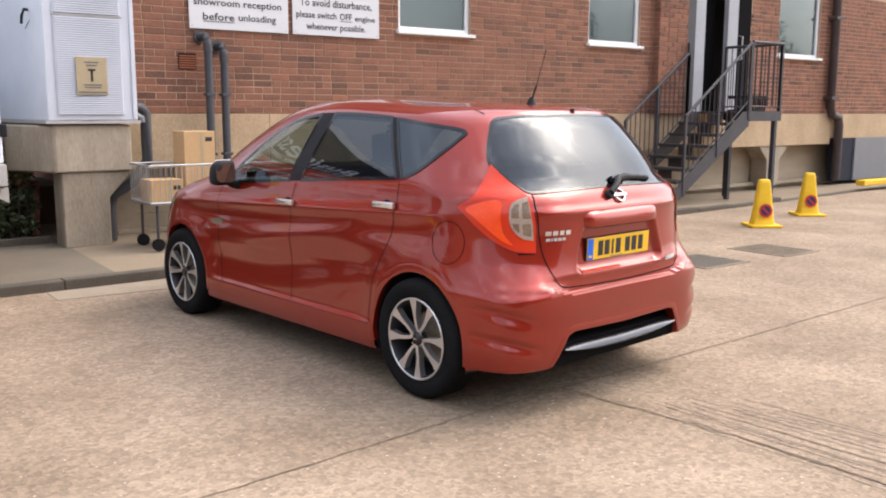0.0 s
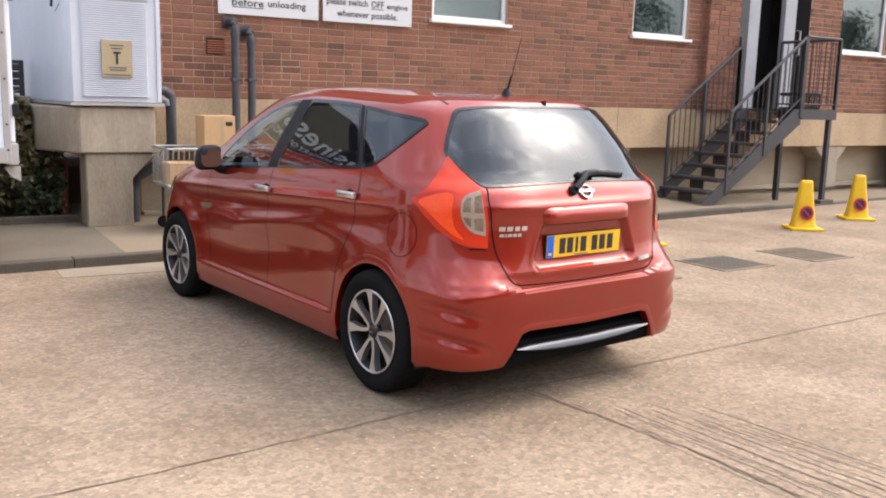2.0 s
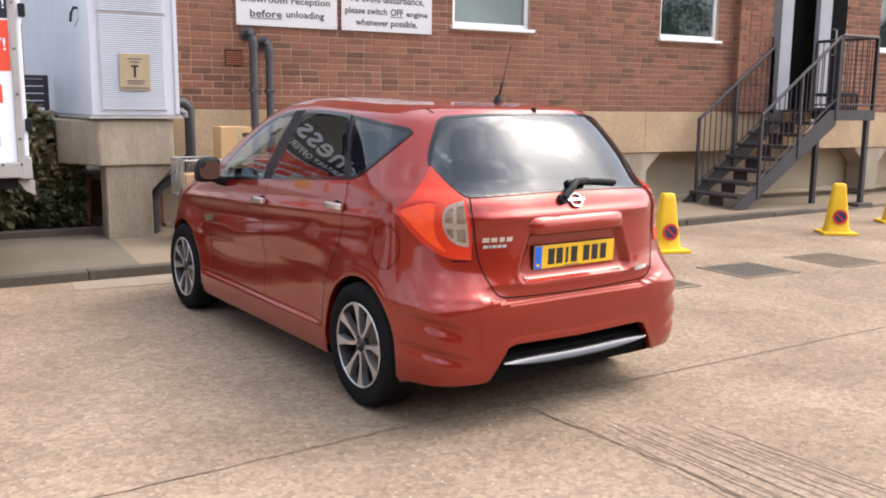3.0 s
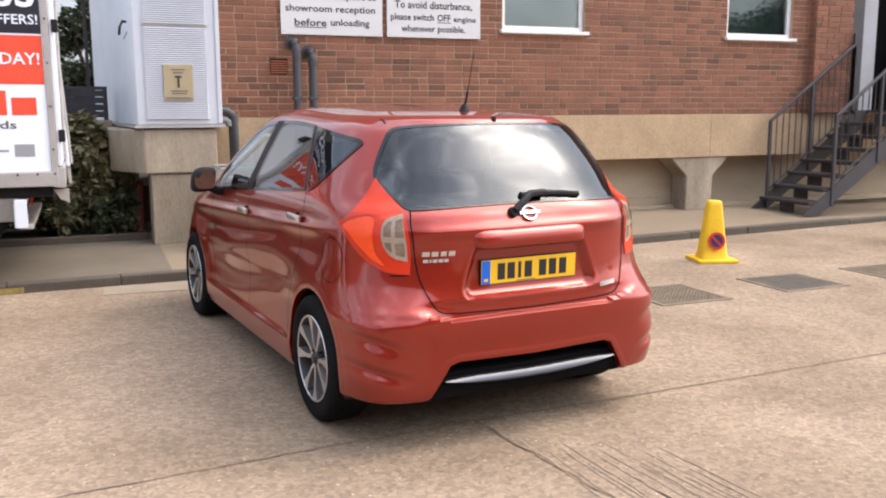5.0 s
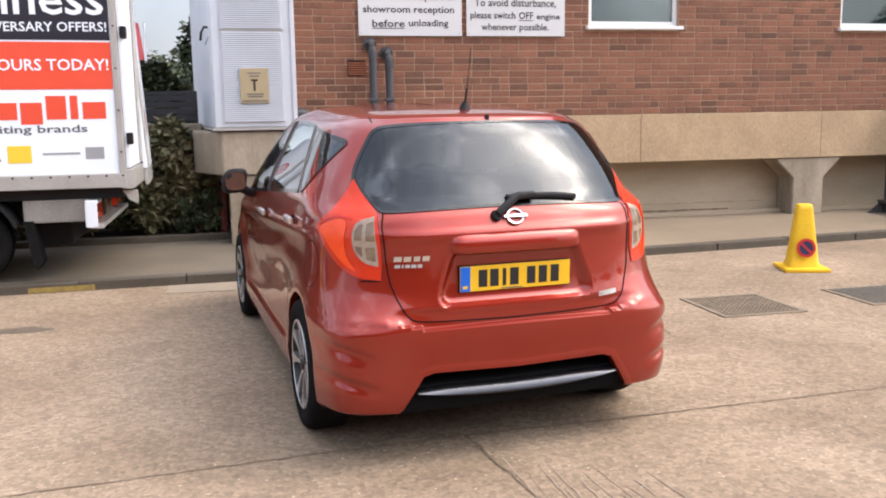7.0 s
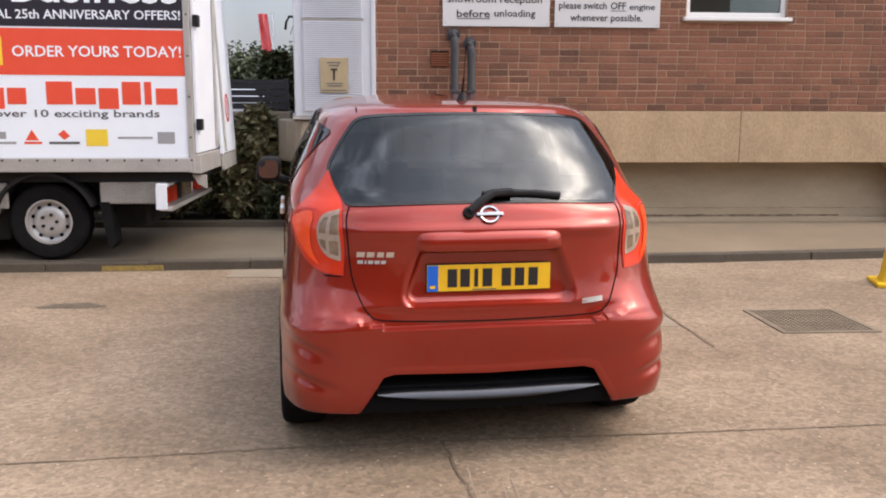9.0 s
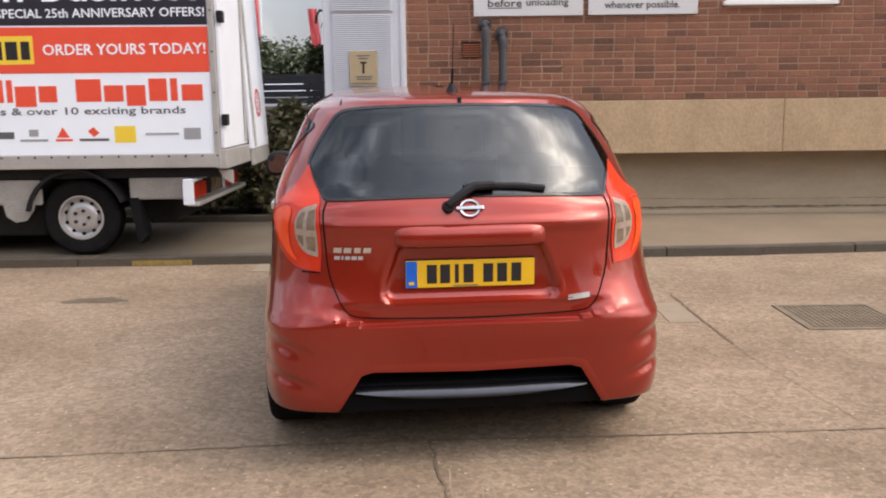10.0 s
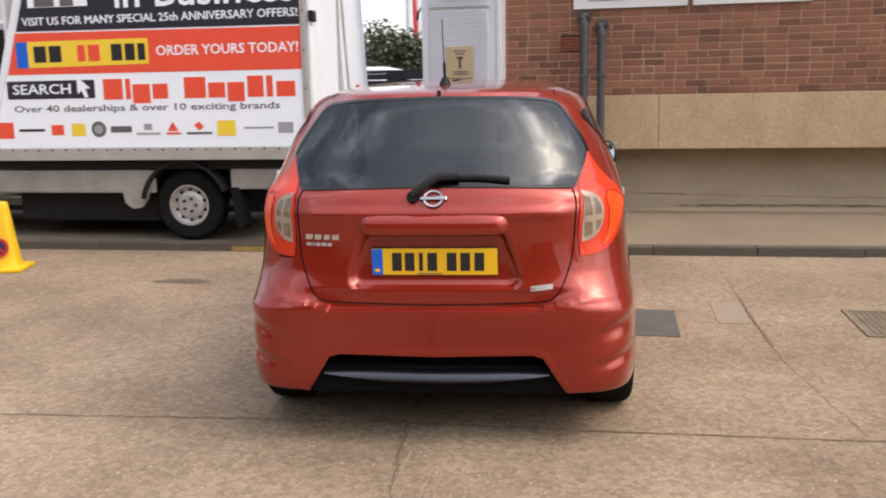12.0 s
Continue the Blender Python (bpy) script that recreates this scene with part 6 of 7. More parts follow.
part("blue_block", box((-1.27, -0.0049, 1.800), (-1.147, -0.003, 2.048)), BLUE, side)
for a, b, mt in ((-1.08, -0.95, INK), (-0.92, -0.79, INK), (-0.62, -0.54, ADRED), (-0.51, -0.39, ADRED), (-0.27, -0.16, INK), (-0.13, -0.03, INK), (0.0, 0.075, INK)):
    part("plate_bar", box((a, -0.0066, 1.85), (b, -0.0049, 2.005)), mt, side)
lettering("ORDER YOURS TODAY!", 0.185, -0.0033, 1.885, 1.385, 0.095, ADWHITE, side)
part("search_block", box((-1.405, -0.0024, 1.500), (-0.475, 0.0, 1.675)), ADBLACK, side)
lettering("SEARCH", -1.345, -0.0026, 1.545, 0.62, 0.098, ADWHITE, side)
part("arrow", prism([(-0.655, 1.71), (-0.655, 1.54), (-0.615, 1.575), (-0.580, 1.50), (-0.545, 1.515), (-0.575, 1.59), (-0.52, 1.595)], 0.002, "Y"), ADWHITE, side, m=pose(0, -0.0046, 0))
for word in (((-0.385, -0.185, 0, 1), (-0.155, -0.105, 0, 1), (-0.085, 0.095, -0.2, 0.72), (0.12, 0.275, 0, 0.72)), ((0.44, 0.655, 0, 1), (0.68, 0.845, 0, 0.72), (0.87, 1.035, -0.2, 0.72), (1.065, 1.22, 0, 1), (1.25, 1.31, 0, 1), (1.345, 1.525, 0, 0.72))):
    for a, b, lo, hi in word:
        part("name_bar", box((a, -0.0024, 1.482 + 0.195 * lo), (b, 0.0, 1.482 + 0.195 * hi)), ADRED, side)
lettering("Over 40 dealerships & over 10 exciting brands", -1.35, -0.0003, 1.352, 2.72, 0.085, GREYINK, side)


def logo_x(k):
    return -1.541 + (k - 8) * 0.006034


LOGO_GREY = material("logo grey", (0.30, 0.31, 0.33), 0.5)
for p, w, h, mt, nm in ((21, 28, 0.16, ADRED, "logo_square"), (68, 46, 0.025, INK, "logo_bar"), (114, 22, 0.10, ADRED, "logo_shield"), (151, 24, 0.12, ADYELLOW, "logo_shield"), (225, 36, 0.06, GREYINK, "logo_bar"), (271, 40, 0.02, LOGO_GREY, "logo_bar"), (314, 24, 0.02, ADRED, "logo_bar"), (357, 42, 0.022, GREYINK, "logo_bar"), (402, 30, 0.145, ADYELLOW, "logo_square"), (455, 48, 0.018, LOGO_GREY, "logo_bar"), (498, 24, 0.10, LOGO_GREY, "logo_shield")):
    c, hw = logo_x(p), w * 0.003017
    zc = 1.195 if h > 0.05 else (1.195 if p in (68, 455) else 1.150)
    part(nm, box((c - hw, -0.0022, zc - h / 2), (c + hw, 0.0, zc + h / 2), 0.0), mt, side)
part("logo_disc", lathe([(0.0, -0.002), (0.075, -0.002), (0.078, 0.0)], 28, "Y"), GREYINK, side, m=pose(logo_x(186), 0, 1.198))
part("logo_disc", lathe([(0.0, -0.003), (0.045, -0.003), (0.045, -0.002)], 28, "Y"), LOGO_GREY, side, m=pose(logo_x(186), 0, 1.198))
part("logo_mark", prism([(logo_x(313) - 0.055, 1.172), (logo_x(313) + 0.055, 1.172), (logo_x(313), 1.265)], 0.0022, "Y"), ADRED, side, m=pose(0, -0.0022, 0))
part("logo_mark", prism([(logo_x(357) - 0.05, 1.225), (logo_x(357), 1.175), (logo_x(357) + 0.05, 1.21), (logo_x(357), 1.262)], 0.0022, "Y"), ADRED, side, m=pose(0, -0.0022, 0))
part("logo_mark", box((logo_x(271) - 0.04, -0.0022, 1.185), (logo_x(271) + 0.04, 0, 1.245)), LOGO_GREY, side)

part("side_rail", box((-1.70, VY - 0.015, 0.895), (VR + 0.02, VY + 0.06, 1.018), 0.008), ALU, van, "dull aluminium side rail")
rl = bpy.data.objects["side_rail"]
for i in range(22):
    xx = -1.55 + i * 0.145
    part("rivet", rod((xx, VY - 0.020, 0.998), (xx, VY - 0.014, 0.998), 0.010, 8), GREYMETAL, rl)
part("corner_post", box((VR, VY - 0.012, 0.89), (VR + 0.05, VY + 0.07, VT), 0.006), ALU, van)
for z in (1.0, 1.2, 1.55, 1.9, 2.25):
    part("bolt", rod((VR + 0.025, VY - 0.018, z), (VR + 0.025, VY - 0.011, z), 0.009, 8), GREYMETAL, van)
# rear: one leaf shut, a dark gap, one leaf open
rd = part("rear_door", box((VR + 0.052, VY + 0.02, 1.06), (VR + 0.085, VY + 0.92, VT), 0.008), WHITE, van)
part("hinge", box((VR + 0.07, VY + 0.0, 1.26), (VR + 0.12, VY + 0.10, 1.36), 0.01), BLACK, rd)
part("hinge", box((VR + 0.07, VY + 0.0, 2.15), (VR + 0.12, VY + 0.10, 2.25), 0.01), BLACK, rd)
part("lock_rod", rod((VR + 0.10, VY + 0.82, 1.08), (VR + 0.10, VY + 0.82, VT), 0.013, 8), ALU, rd)
leaf = part("rear_door", box((0.0, 0.0, 0.0), (0.035, 1.0, VT - 1.0), 0.008), WHITE, van, "white rear door leaf standing ajar", m=pose(1.70, 9.05, 1.0, 0, -3.0, 2))
part("kick_plate", box((0.002, 0.02, -0.16), (0.032, 0.98, -0.004), 0.006), ALU, leaf)
part("warning_ring", lathe([(0.11, 0.0), (0.145, 0.0), (0.145, 0.004), (0.11, 0.004)], 32, "X"), SIGNRED, leaf, m=pose(0.0355, 0.52, 0.45))
part("warning_bar", box((0.0355, 0.505, 0.37), (0.0395, 0.535, 0.53)), SIGNRED, leaf)
for z in (0.25, 1.15):
    part("hinge", box((-0.16, 0.94, z), (0.02, 1.02, z + 0.08), 0.008), BLACK, leaf)
part("lock_rod", rod((0.05, 0.10, 0.02), (0.05, 0.10, VT - 1.02), 0.012, 8), ALU, leaf)
part("cargo_load", box((0.9, 8.6, 1.061), (1.45, 9.7, 1.42), 0.02), NAVY, van)
part("rear_sill", box((VR + 0.02, VY + 0.0, 0.88), (VR + 0.10, 10.05, 1.05), 0.008), ALU, van)
part("sill_plate", prism([(VR + 0.0, 0.86), (VR + 0.12, 0.86), (VR + 0.12, 0.74), (VR + 0.05, 0.78)], 0.05, "Y"), ALU, van, m=pose(0, VY + 0.1, 0))
# bumper bar and lamps
bm = bmesh.new()
add_box(bm, (1.31, VY - 0.02, 0.56), (1.40, VY + 0.0, 0.79), 0.004)
add_box(bm, (1.305, VY + 0.001, 0.76), (1.40, VY + 0.30, 0.79), 0.004)
add_box(bm, (1.30, VY + 0.001, 0.56), (1.325, 10.0, 0.758), 0.004)
br = part("lamp_bracket", bm, WHITE, van, "white painted lamp bracket")
part("bumper_bar", box((1.328, VY + 0.002, 0.545), (1.44, 10.0, 0.585), 0.008), ALU, van)
for a, b, mt, nm in ((8.14, 8.42, LAMPRED, "red_lamp"), (8.43, 8.62, LAMPRED, "red_lamp"), (8.63, 8.80, BLACK, "dark_lamp"), (8.83, 9.25, LAMPCLEAR, "clear_lamp"), (9.55, 9.95, LAMPRED, "red_lamp")):
    part(nm, box((1.326, a, 0.60), (1.375, b, 0.745), 0.008), mt, br)
# chassis
for x0, x1, z0, z1 in ((-1.70, 0.02, 0.56, 0.79), (0.80, 1.34, 0.60, 0.80)):
    part("sill_panel", box((x0, VY + 0.10, z0), (x1, VY + 0.14, z1), 0.02), CHASSIS, van, "dirty pale lower panel")
part("sill_panel", prism([(-0.33, 0.60), (-0.30, 0.46), (-0.22, 0.405), (-0.13, 0.42), (-0.07, 0.50), (-0.03, 0.60)], 0.03, "Y"), CHASSIS, van, "dirty pale lower panel", m=pose(0, VY + 0.09, 0))
part("chassis_rail", box((-3.2, VY + 0.45, 0.55), (1.28, VY + 0.60, 0.75)), BLACK, van)
part("chassis_rail", box((-3.2, 9.45, 0.55), (1.28, 9.60, 0.75)), BLACK, van)
# black slab makes the shadow band below the cargo floor
part("underfloor_shade", box((-1.7, VY + 0.10, 0.80), (VR, 10.02, 0.89)), BLACK, van)
# black boxes added under the van to keep sky light off the pavement
part("light_block", box((-1.6, VY + 0.30, 0.25), (-0.05, 9.8, 0.80), 0.03), BLACK, van)
part("light_block", box((0.80, VY + 0.45, 0.36), (1.12, 9.8, 0.80), 0.03), BLACK, van)
part("light_block", box((-0.05, VY + 0.42, 0.60), (0.80, 9.8, 0.80), 0.03), BLACK, van)
part("axle", rod((0.338, 8.3, 0.437), (0.338, 9.9, 0.437), 0.05, 12), BLACK, van)
bm = bmesh.new()
rows = []
for i in range(25):
    a = radians(20 + 150 * i / 24)
    rows.append([bm.verts.new((0.338 + r * math.cos(a), y, 0.437 + r * math.sin(a))) for r, y in ((0.42, VY + 0.04), (0.45, VY + 0.04), (0.45, VY + 0.34), (0.42, VY + 0.34))])
for a, b in zip(rows, rows[1:]):
    for k in range(4):
        bm.faces.new((a[k], a[(k + 1) % 4], b[(k + 1) % 4], b[k]))
part("mudguard", bm, BLACK, van, "black ribbed mudguard", smooth=True)
part("mudflap", prism([(0.80, 0.62), (0.88, 0.62), (0.925, 0.26), (0.885, 0.20), (0.855, 0.24)], 0.20, "Y"), RUBBER, van, m=pose(0, VY + 0.08, 0))


def van_wheel(x):
    t = part("tyre", lathe([(0.19, -0.08), (0.23, -0.10), (0.315, -0.098), (0.343, -0.075), (0.348, 0.0), (0.343, 0.075), (0.315, 0.098), (0.23, 0.10), (0.19, 0.08)], 56, "Y"), RUBBER, van, "dusty black van tyre", smooth=True, m=pose(x, VY + 0.24, 0.437))
    w = part("rim", lathe([(0.195, -0.085), (0.203, -0.095), (0.188, -0.095), (0.178, -0.06), (0.150, -0.045), (0.125, -0.075), (0.085, -0.085), (0.05, -0.075), (0.0, -0.075)], 48, "Y"), STEELWHEEL, van, "silver pressed-steel wheel", smooth=True, m=pose(x, VY + 0.24, 0.437))
    for k in range(5):
        a = k * math.tau / 5
        part("wheel_nut", rod((0.065 * math.cos(a), -0.098, 0.065 * math.sin(a)), (0.065 * math.cos(a), -0.075, 0.065 * math.sin(a)), 0.016, 6), DARKALLOY, w)
    for k in range(10):
        a = (k + 0.5) * math.tau / 10
        part("vent_hole", rod((0.150 * math.cos(a), -0.060, 0.150 * math.sin(a)), (0.150 * math.cos(a), -0.030, 0.150 * math.sin(a)), 0.018, 8), DARK, w)


van_wheel(0.338)
van_wheel(-2.95)
# cab
cabp = [(-1.78, 0.50), (-1.78, 2.32), (-2.55, 2.36), (-2.85, 2.28), (-3.45, 1.58), (-4.05, 1.30), (-4.20, 1.05), (-4.22, 0.45), (-3.40, 0.45), (-3.33, 0.70), (-3.12, 0.84), (-2.78, 0.84), (-2.57, 0.70), (-2.50, 0.45)]
part("cab", prism(cabp, 1.86, "Y", 0.03), WHITE, van, m=pose(0, VY + 0.10, 0))
part("cab_window", prism([(-1.98, 1.50), (-1.98, 2.18), (-2.55, 2.22), (-2.80, 2.14), (-3.25, 1.58), (-3.22, 1.50)], 0.006, "Y"), GLOSSY, van, m=pose(0, VY + 0.093, 0))
part("cab_rear_gap", box((-1.77, VY + 0.25, 0.9), (-1.42, 9.9, 2.2)), BLACK, van)
# ---- plants and what stands behind ----
def leaf_mass(centres, count, size, seed, spread=(1, 1, 1), droop=0.3):
    """Many small bent leaves scattered through uneven clumps."""
    rnd = random.Random(seed)
    verts, faces = [], []
    for i in range(count):
        cx, cy, cz, r = centres[rnd.randrange(len(centres))]
        while True:
            d = Vector((rnd.uniform(-1, 1), rnd.uniform(-1, 1), rnd.uniform(-1, 1)))
            if 0.05 < d.length < 1:
                break
        d = d.normalized() * (rnd.random() ** 0.45)
        p = Vector((cx + d.x * r * spread[0], cy + d.y * r * spread[1], cz + d.z * r * spread[2]))
        L = size * rnd.uniform(0.6, 1.4)
        q = Euler((rnd.uniform(-0.9, 0.9), rnd.uniform(-0.9, 0.9), rnd.uniform(0, 6.28))).to_matrix()
        w = L * 0.32
        b = len(verts)
        for u, v, k in ((0, 0, 0), (0.45, -w / L, 0.06), (0.45, w / L, 0.06), (1, 0, -droop)):
            verts.append(tuple(p + q @ Vector((u * L, v * L, k * L))))
        faces.append((b, b + 1, b + 3))
        faces.append((b, b + 3, b + 2))
    me = bpy.data.meshes.new("leaves")
    me.from_pydata(verts, [], faces)
    return me


def leafy(name, me, mat, parent):
    me.materials.append(mat)
    ob = new(name, me)
    ob.parent = parent
    return ob


def shrub(x, y, z, w, h, seed, label, mats, count=2600, size=0.085):
    rnd = random.Random(seed)
    s = thing("shrub", pose(0, 0, 0), label, "shrub", "shrubs in the planting bed")
    cs = []
    for i in range(13):
        a = rnd.uniform(0, 6.28)
        rr = w * math.sqrt(rnd.random()) * 0.55
        zz = z + h * rnd.uniform(0.12, 0.9)
        cs.append((x + rr * math.cos(a), y + 0.6 * rr * math.sin(a), zz, 0.30 * w * rnd.uniform(0.5, 0.9)))
    for i, mt in enumerate(mats):
        leafy("foliage", leaf_mass(cs, count // len(mats), size, seed + 10 * i), mt, s)
    for i in range(7):
        a = rnd.uniform(0, 6.28)
        c = cs[i]
        part("stem", tube([(x + 0.05 * math.cos(a), y + 0.05 * math.sin(a), z), ((x + c[0]) / 2, (y + c[1]) / 2, z + h * 0.3), (c[0], c[1], c[2])], 0.010, 6), BARK, s)
    return s


SOIL_VOID = mottled("dark soil and void shade", (0.012, 0.010, 0.008), (0.04, 0.032, 0.025), 6, 60, 0.95, 0.8, 0.02)
bed = finish(box((-6.0, 10.12, 0.0), (2.60, 11.0, PAVE_Z + 0.06), 0.01), "planting_bed", SOIL_VOID)
tagged(bed, "dark soil and void shade bed with litter behind the pavement", "flower bed", kind="structure")
edging = finish(box((-6.0, 10.02, 0.0), (2.62, 10.115, PAVE_Z + 0.09), 0.012), "bed_edging", KERB)
tagged(edging, "low concrete edging of the planting bed", "edging", kind="structure")
VARI = [LEAFOLIVE, LEAFTAN]
shrub(2.02, 10.50, 0.16, 0.75, 1.15, 11, "dense mottled green and tan shrub in the bed", VARI, 4200, 0.095)
shrub(1.95, 10.66, 0.16, 0.72, 1.42, 15, "tall tan and olive shrub in the bed", [LEAFTAN, LEAFTAN, LEAFOLIVE], 5200, 0.12)
shrub(1.45, 10.55, 0.16, 0.85, 1.05, 12, "low spreading dark green shrub in the bed", [LEAF, LEAFOLIVE, LEAFTAN], 4200, 0.09)
shrub(0.75, 10.55, 0.16, 0.85, 0.95, 13, "low spreading dark green shrub in the bed", [LEAFOLIVE, LEAFTAN], 3200, 0.09)
shrub(2.32, 10.25, 0.16, 0.42, 0.55, 14, "small dark shrub under the concrete block", [LEAF], 1400, 0.06)

retain = finish(box((-14, 11.05, 1.03), (2.36, 11.36, 1.40), 0.015), "retaining_wall", STAINED)
tagged(retain, "stained tan concrete beam over a dark void behind the bed", "wall", kind="structure")
# a dark sheet gives the void under the beam its shade by colour
void = finish(box((-14, 11.29, 0.0), (2.36, 11.33, 1.029)), "retaining_wall", SOIL_VOID)
tagged(void, "dark sheet for the shaded void under the concrete beam", "wall", kind="structure")
fence = thing("metal_fence", pose(0, 0, 0), "dark boarded metal fence on the concrete beam", "fence")
for x in [-12 + 1.2 * i for i in range(12)] + [2.30]:
    part("post", box((x - 0.025, 11.19, 1.40), (x + 0.025, 11.24, 1.78)), GREYMETAL, fence)
for z in (1.43, 1.51, 1.59, 1.67):
    part("board", box((-13, 11.17, z), (2.32, 11.188, z + 0.070)), GREYMETAL, fence)
part("rail", box((-13, 11.165, 1.745), (2.32, 11.20, 1.785)), GREYMETAL, fence)
frame_posts = thing("steel_gateway", pose(0, 0, 0), "dark grey steel gateway behind the boarded fence", "gateway")
for x, y in ((2.22, 18.0), (2.36, 18.0)):
    part("post", box((x - 0.03, y - 0.03, 0.6), (x + 0.03, y + 0.03, 5.2), 0.004), GREYMETAL, frame_posts)
part("head", box((2.19, 17.97, 5.2), (2.39, 18.03, 5.25)), GREYMETAL, frame_posts)

BINRED = mottled("dark red plastic", (0.10, 0.016, 0.016), (0.18, 0.030, 0.028), 5, 60, 0.5, 0.1, 0.001)
can = thing("waste_bin", pose(2.50, 10.50, 0.165), "dark red plastic bin in the shade under the block", "bin")
part("body", lathe([(0.0, 0.0), (0.105, 0.0), (0.125, 0.50), (0.135, 0.51), (0.135, 0.53), (0.115, 0.53), (0.10, 0.03), (0.0, 0.03)], 28, "Z"), BINRED, can, smooth=True)
part("lid", lathe([(0.0, 0.575), (0.10, 0.565), (0.138, 0.545), (0.138, 0.532), (0.0, 0.532)], 28, "Z"), BINRED, can, smooth=True)

# raised ground and trees beyond
bank = finish(box((-30, 11.37, -0.1), (3.17, 60, 0.6)), "bank", PAVE)
tagged(bank, "raised car park ground behind the retaining wall", "ground", kind="structure")


def tree(x, y, z, h, r, seed, label, mats=(LEAF,), count=3000, size=0.28, conifer=False):
    rnd = random.Random(seed)
    t = thing("tree", pose(0, 0, 0), label, "tree", "trees beyond the yard")
    th = h * 0.55
    part("trunk", tube([(x, y, z), (x + 0.1, y, z + th * 0.5), (x, y + 0.1, z + th)], 0.05 * r + 0.06, 8), BARK, t, smooth=True)
    cs = []
    for i in range(18):
        k = rnd.random()
        if conifer:
            zz = z + h * (0.12 + 0.82 * k)
            rr = r * (1.05 - k) * 0.7
            cr = r * (0.5 - 0.32 * k)
        else:
            zz = z + h * (0.35 + 0.55 * k)
            rr = r * 0.75 * math.sqrt(max(0.05, 1 - (2 * k - 0.9) ** 2))
            cr = r * rnd.uniform(0.28, 0.45)
        a = rnd.uniform(0, 6.28)
        cs.append((x + rr * math.cos(a), y + rr * math.sin(a), zz, cr))
    for i, c in enumerate(cs[:6]):
        part("limb", tube([(x, y, z + th * 0.5), ((x + c[0]) / 2, (y + c[1]) / 2, (z + th * 0.6 + c[2]) / 2), c[:3]], 0.03 * r + 0.02, 6), BARK, t)
    for i, mt in enumerate(mats):
        leafy("crown", leaf_mass(cs, count // len(mats), size, seed + i), mt, t)
    return t


tree(2.45, 24.0, 0.6, 3.8, 1.0, 21, "dark dense tree with a pointed crown behind the fence", (LEAF,), 5200, 0.16)
tree(1.2, 20.0, 0.6, 2.0, 1.1, 22, "dark bushy evergreen behind the fence", (LEAF,), 3600, 0.16, True)
for i, (x, y, h, r) in enumerate(((-7.5, 33, 3.2, 2.6), (-3.6, 34, 2.6, 2.4), (0.2, 36, 2.4, 2.6), (-11.5, 32, 3.6, 2.8), (-5.4, 38, 3.4, 2.8), (-1.4, 40, 3.0, 2.6), (-0.8, 30, 1.8, 1.6), (-16, 33, 4, 3))):
    tree(x, y, 0.6, h + 0.3, r, 30 + i, "broad dark green tree beyond the car park", (LEAF,), 3800, 0.20)

pole = thing("lamp_post", pose(-3.70, 36.0, 0.6), "tall white painted post beyond the car park", "post")
part("shaft", lathe([(0.16, 0), (0.15, 2), (0.13, 9)], 16, "Z"), WHITE, pole, smooth=True)
part("cap", rod((0, 0, 9), (0, 0, 9.1), 0.15, 16), WHITE, pole)
FLAGRED = mottled("flag red", (0.62, 0.10, 0.11), (0.74, 0.15, 0.16), 3, 40, 0.7, 0.1, 0.002)


def flag(x, y, top, h, w):
    f = thing("banner_flag", pose(x, y, 0.6), "red banner flag on a thin white pole", "flag", "banner flags")
    part("pole", rod((0, 0, 0), (0, 0, top), 0.03, 8), WHITE, f)
    bm = bmesh.new()
    rows = []
    for i in range(9):
        z = top - h * i / 8
        rows.append([bm.verts.new((-w * k / 4 - 0.12 * (1 - i / 8), 0.05 * math.sin(2.2 * k + 0.5 * i), z)) for k in range(5)])
    for a, b in zip(rows, rows[1:]):
        for k in range(4):
            bm.faces.new((a[k], a[k + 1], b[k + 1], b[k]))
    part("cloth", bm, FLAGRED, f, smooth=True)


flag(0.72, 23.5, 3.15, 1.15, 0.24)
flag(-3.30, 36.0, 6.0, 4.6, 0.18)


def far_vehicle(x, y, colour, label, s=1.0):
    v = thing("parked_vehicle", pose(x, y, 0.6, 0, 0, 90), label, "vehicle", "vehicles in the far car park")
    bm = prism([(-2.2, 0.25), (2.1, 0.25), (2.15, 0.85), (1.1, 1.0), (0.35, 1.62 * s), (-1.9, 1.66 * s), (-2.25, 1.0)], 1.75, "Y", 0.05)
    part("body", bm, colour, v, m=pose(0, -0.875, 0))
    part("side_glass", prism([(0.85, 1.02), (0.28, 1.52 * s), (-1.8, 1.56 * s), (-2.0, 1.05)], 0.01, "Y"), GLOSSY, v, m=pose(0, -0.885, 0))
    for yy in (-0.8, 0.65):
        for xx in (-1.4, 1.4):
            part("wheel", rod((xx, yy, 0.32), (xx, yy + 0.16, 0.32), 0.32, 20), RUBBER, v)


far_vehicle(-2.5, 26.0, WHITE, "white car in the far car park")
far_vehicle(0.3, 24.0, WHITE, "white car in the far car park", 0.76)
far_vehicle(2.3, 25.5, GREYMETAL, "dark grey car in the far car park", 0.8)

# trees across the yard, seen in the windows
for i, (x, y, h, r) in enumerate(((55, -40, 10, 4), (62, -43, 12, 5), (86, -38, 11, 5), (93, -42, 12, 5))):
    tree(x, y, 0, h, r, 60 + i, "tall leafy tree across the yard", (LEAF,), 6000, 0.30)

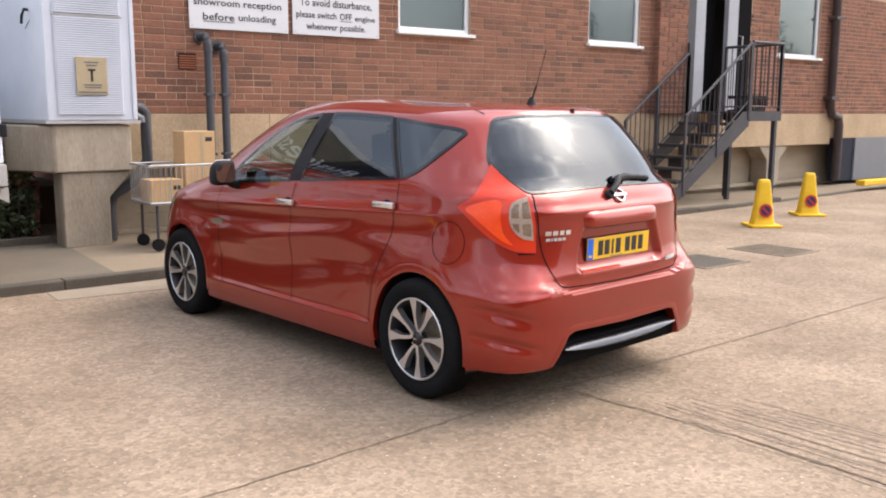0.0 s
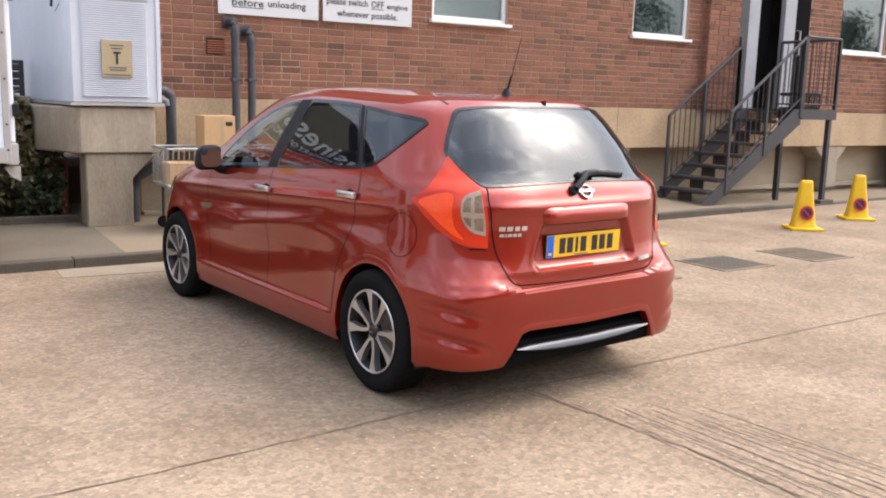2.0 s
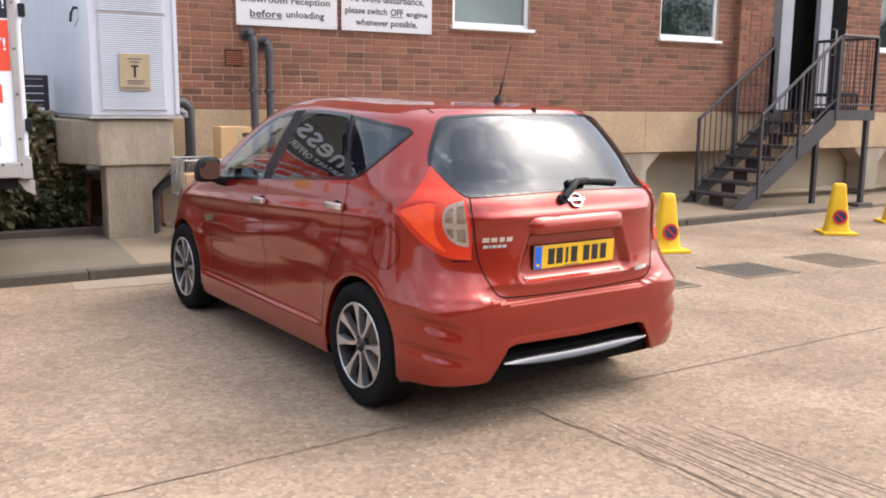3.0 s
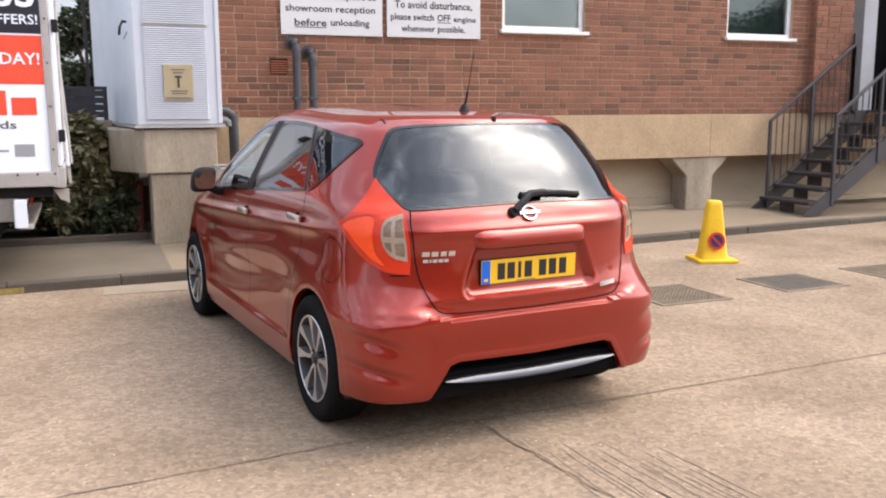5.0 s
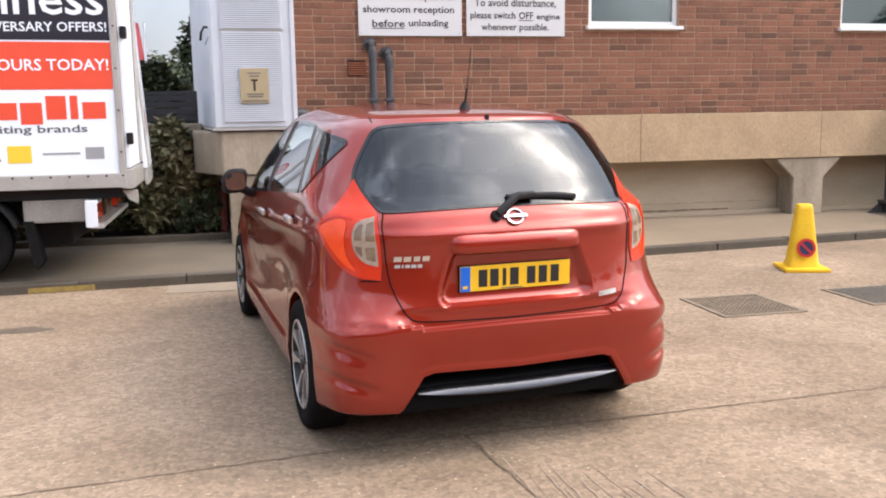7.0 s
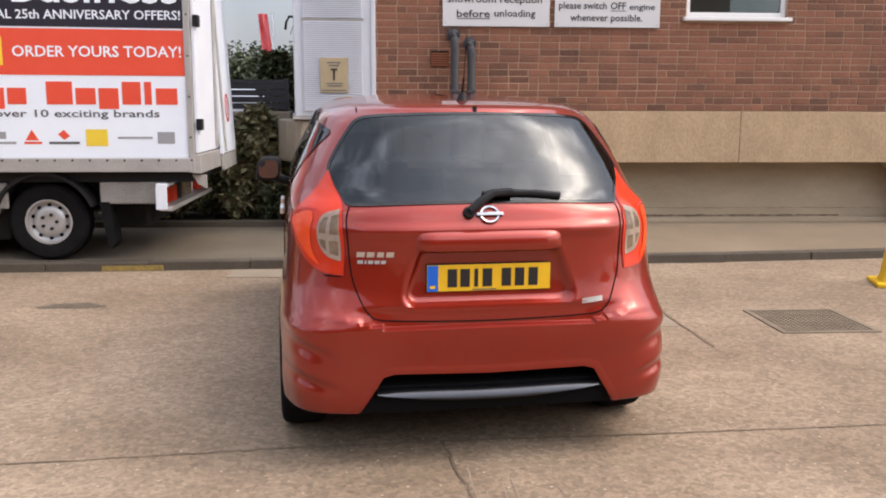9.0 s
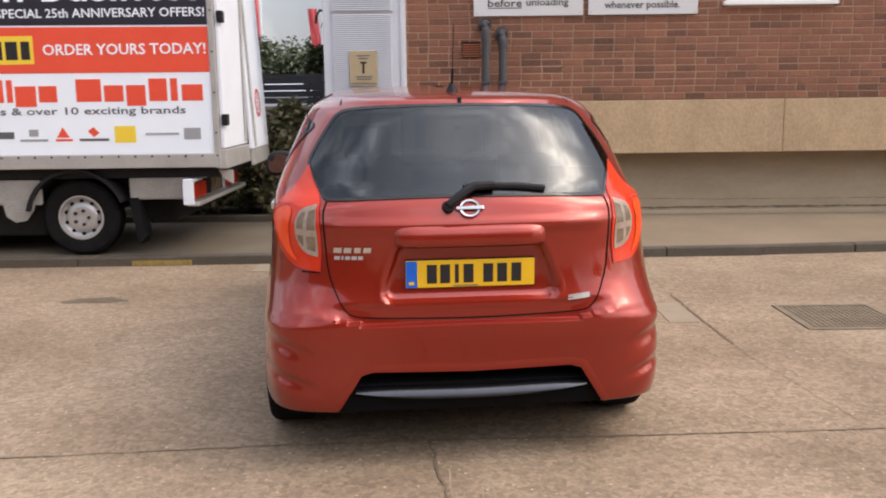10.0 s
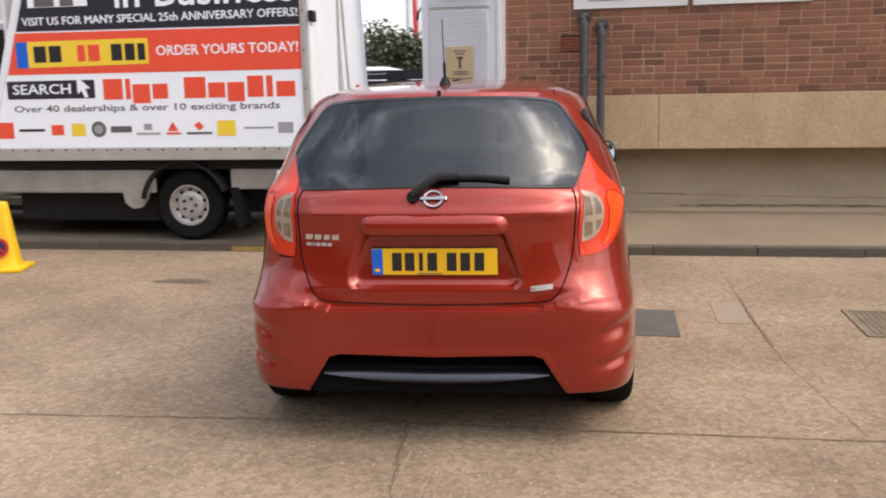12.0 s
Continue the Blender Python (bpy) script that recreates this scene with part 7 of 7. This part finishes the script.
# plain unseen walls added far behind and to the side, to block low sky light
for name, lo, hi in (("sky_block_south", (-30, -17.4, -0.2), (18, -17, 9.0)), ("sky_block_west", (-30.4, -17, -0.2), (-30, 30, 4.0))):
    tagged(finish(box(lo, hi), name, BRICKS), "added unseen plain brick wall that blocks low sky light", "wall", kind="structure")
# ---- bricks, last ----
def merge_bricks(name, rows, place, mat, parent):
    verts, faces = [], []
    rnd = random.Random(5)
    ch = 0.004
    for x, z, L in rows:
        H = CH - J
        o = rnd.uniform(-0.0025, 0.0025)
        b = len(verts)
        for yy, pts in ((0.02, ((0, 0), (L, 0), (L, H), (0, H))), (ch, ((0, 0), (L, 0), (L, H), (0, H))), (0.0, ((ch, ch), (L - ch, ch), (L - ch, H - ch), (ch, H - ch)))):
            verts += [place(x + u, yy + o, z + w) for u, w in pts]
        for a in (0, 4):
            for k in range(4):
                faces.append((b + a + k, b + a + (k + 1) % 4, b + a + 4 + (k + 1) % 4, b + a + 4 + k))
        faces.append((b + 8, b + 9, b + 10, b + 11))
    me = bpy.data.meshes.new(name)
    me.from_pydata(verts, [], faces)
    me.materials.append(mat)
    ob = new(name, me)
    ob.parent = parent
    return tagged(ob, kind="stuff")


skips = OPEN + [(PIL[0], PIL[1] + 0.3, 1.43, 9.0)]
rows = courses(WALL_L + 0.02, 20.5, 1.43, 3.75, 4, skips)
near = [r for r in rows if 3.9 < r[0] < 9.2 and r[1] < 2.38]
rest = [r for r in rows if not (3.9 < r[0] < 9.2 and r[1] < 2.38)]
if len(near) > 300:
    near, spare = near[:300], near[300:]
    rest += spare
cache = {}
rnd = random.Random(8)
for x, z, L in near:
    key = round(L, 3)
    if key not in cache:
        me = bpy.data.meshes.new("brick")
        b = brick_bm(key, CH - J)
        b.to_mesh(me)
        b.free()
        me.materials.append(BRICK)
        cache[key] = me
    ob = new("brick", cache[key])
    ob.parent = wall_north
    ob.matrix_basis = pose(x, WALL_Y + rnd.uniform(-0.0025, 0.0025), z, 0, 0, rnd.uniform(-0.3, 0.3))
merge_bricks("far_brickwork", rest, lambda x, y, z: (x, WALL_Y + y, z), BRICKS, wall_north)
up = courses(WALL_L + 0.02, WALL_R, 3.75, WALL_T - 0.05, 9)
merge_bricks("upper_brickwork", up, lambda x, y, z: (x, WALL_Y + y, z), BRICKS, wall_north)
tail = courses(20.5, WALL_R, 1.43, 3.75, 10)
merge_bricks("end_brickwork", tail, lambda x, y, z: (x, WALL_Y + y, z), BRICKS, wall_north)
pr = courses(PIL[0], PIL[1], 1.43, WALL_T - 0.05, 12)
merge_bricks("front_brickwork", pr, lambda x, y, z: (x, WALL_Y - 0.13 + y, z), BRICKS, pil)
ps = courses(0.0, 0.13, 1.43, WALL_T - 0.05, 13)
merge_bricks("flank_brickwork", ps, lambda x, y, z: (PIL[0] + y, WALL_Y - x, z), BRICKS, pil)
merge_bricks("flank_brickwork", ps, lambda x, y, z: (PIL[1] - y, WALL_Y - x, z), BRICKS, pil)
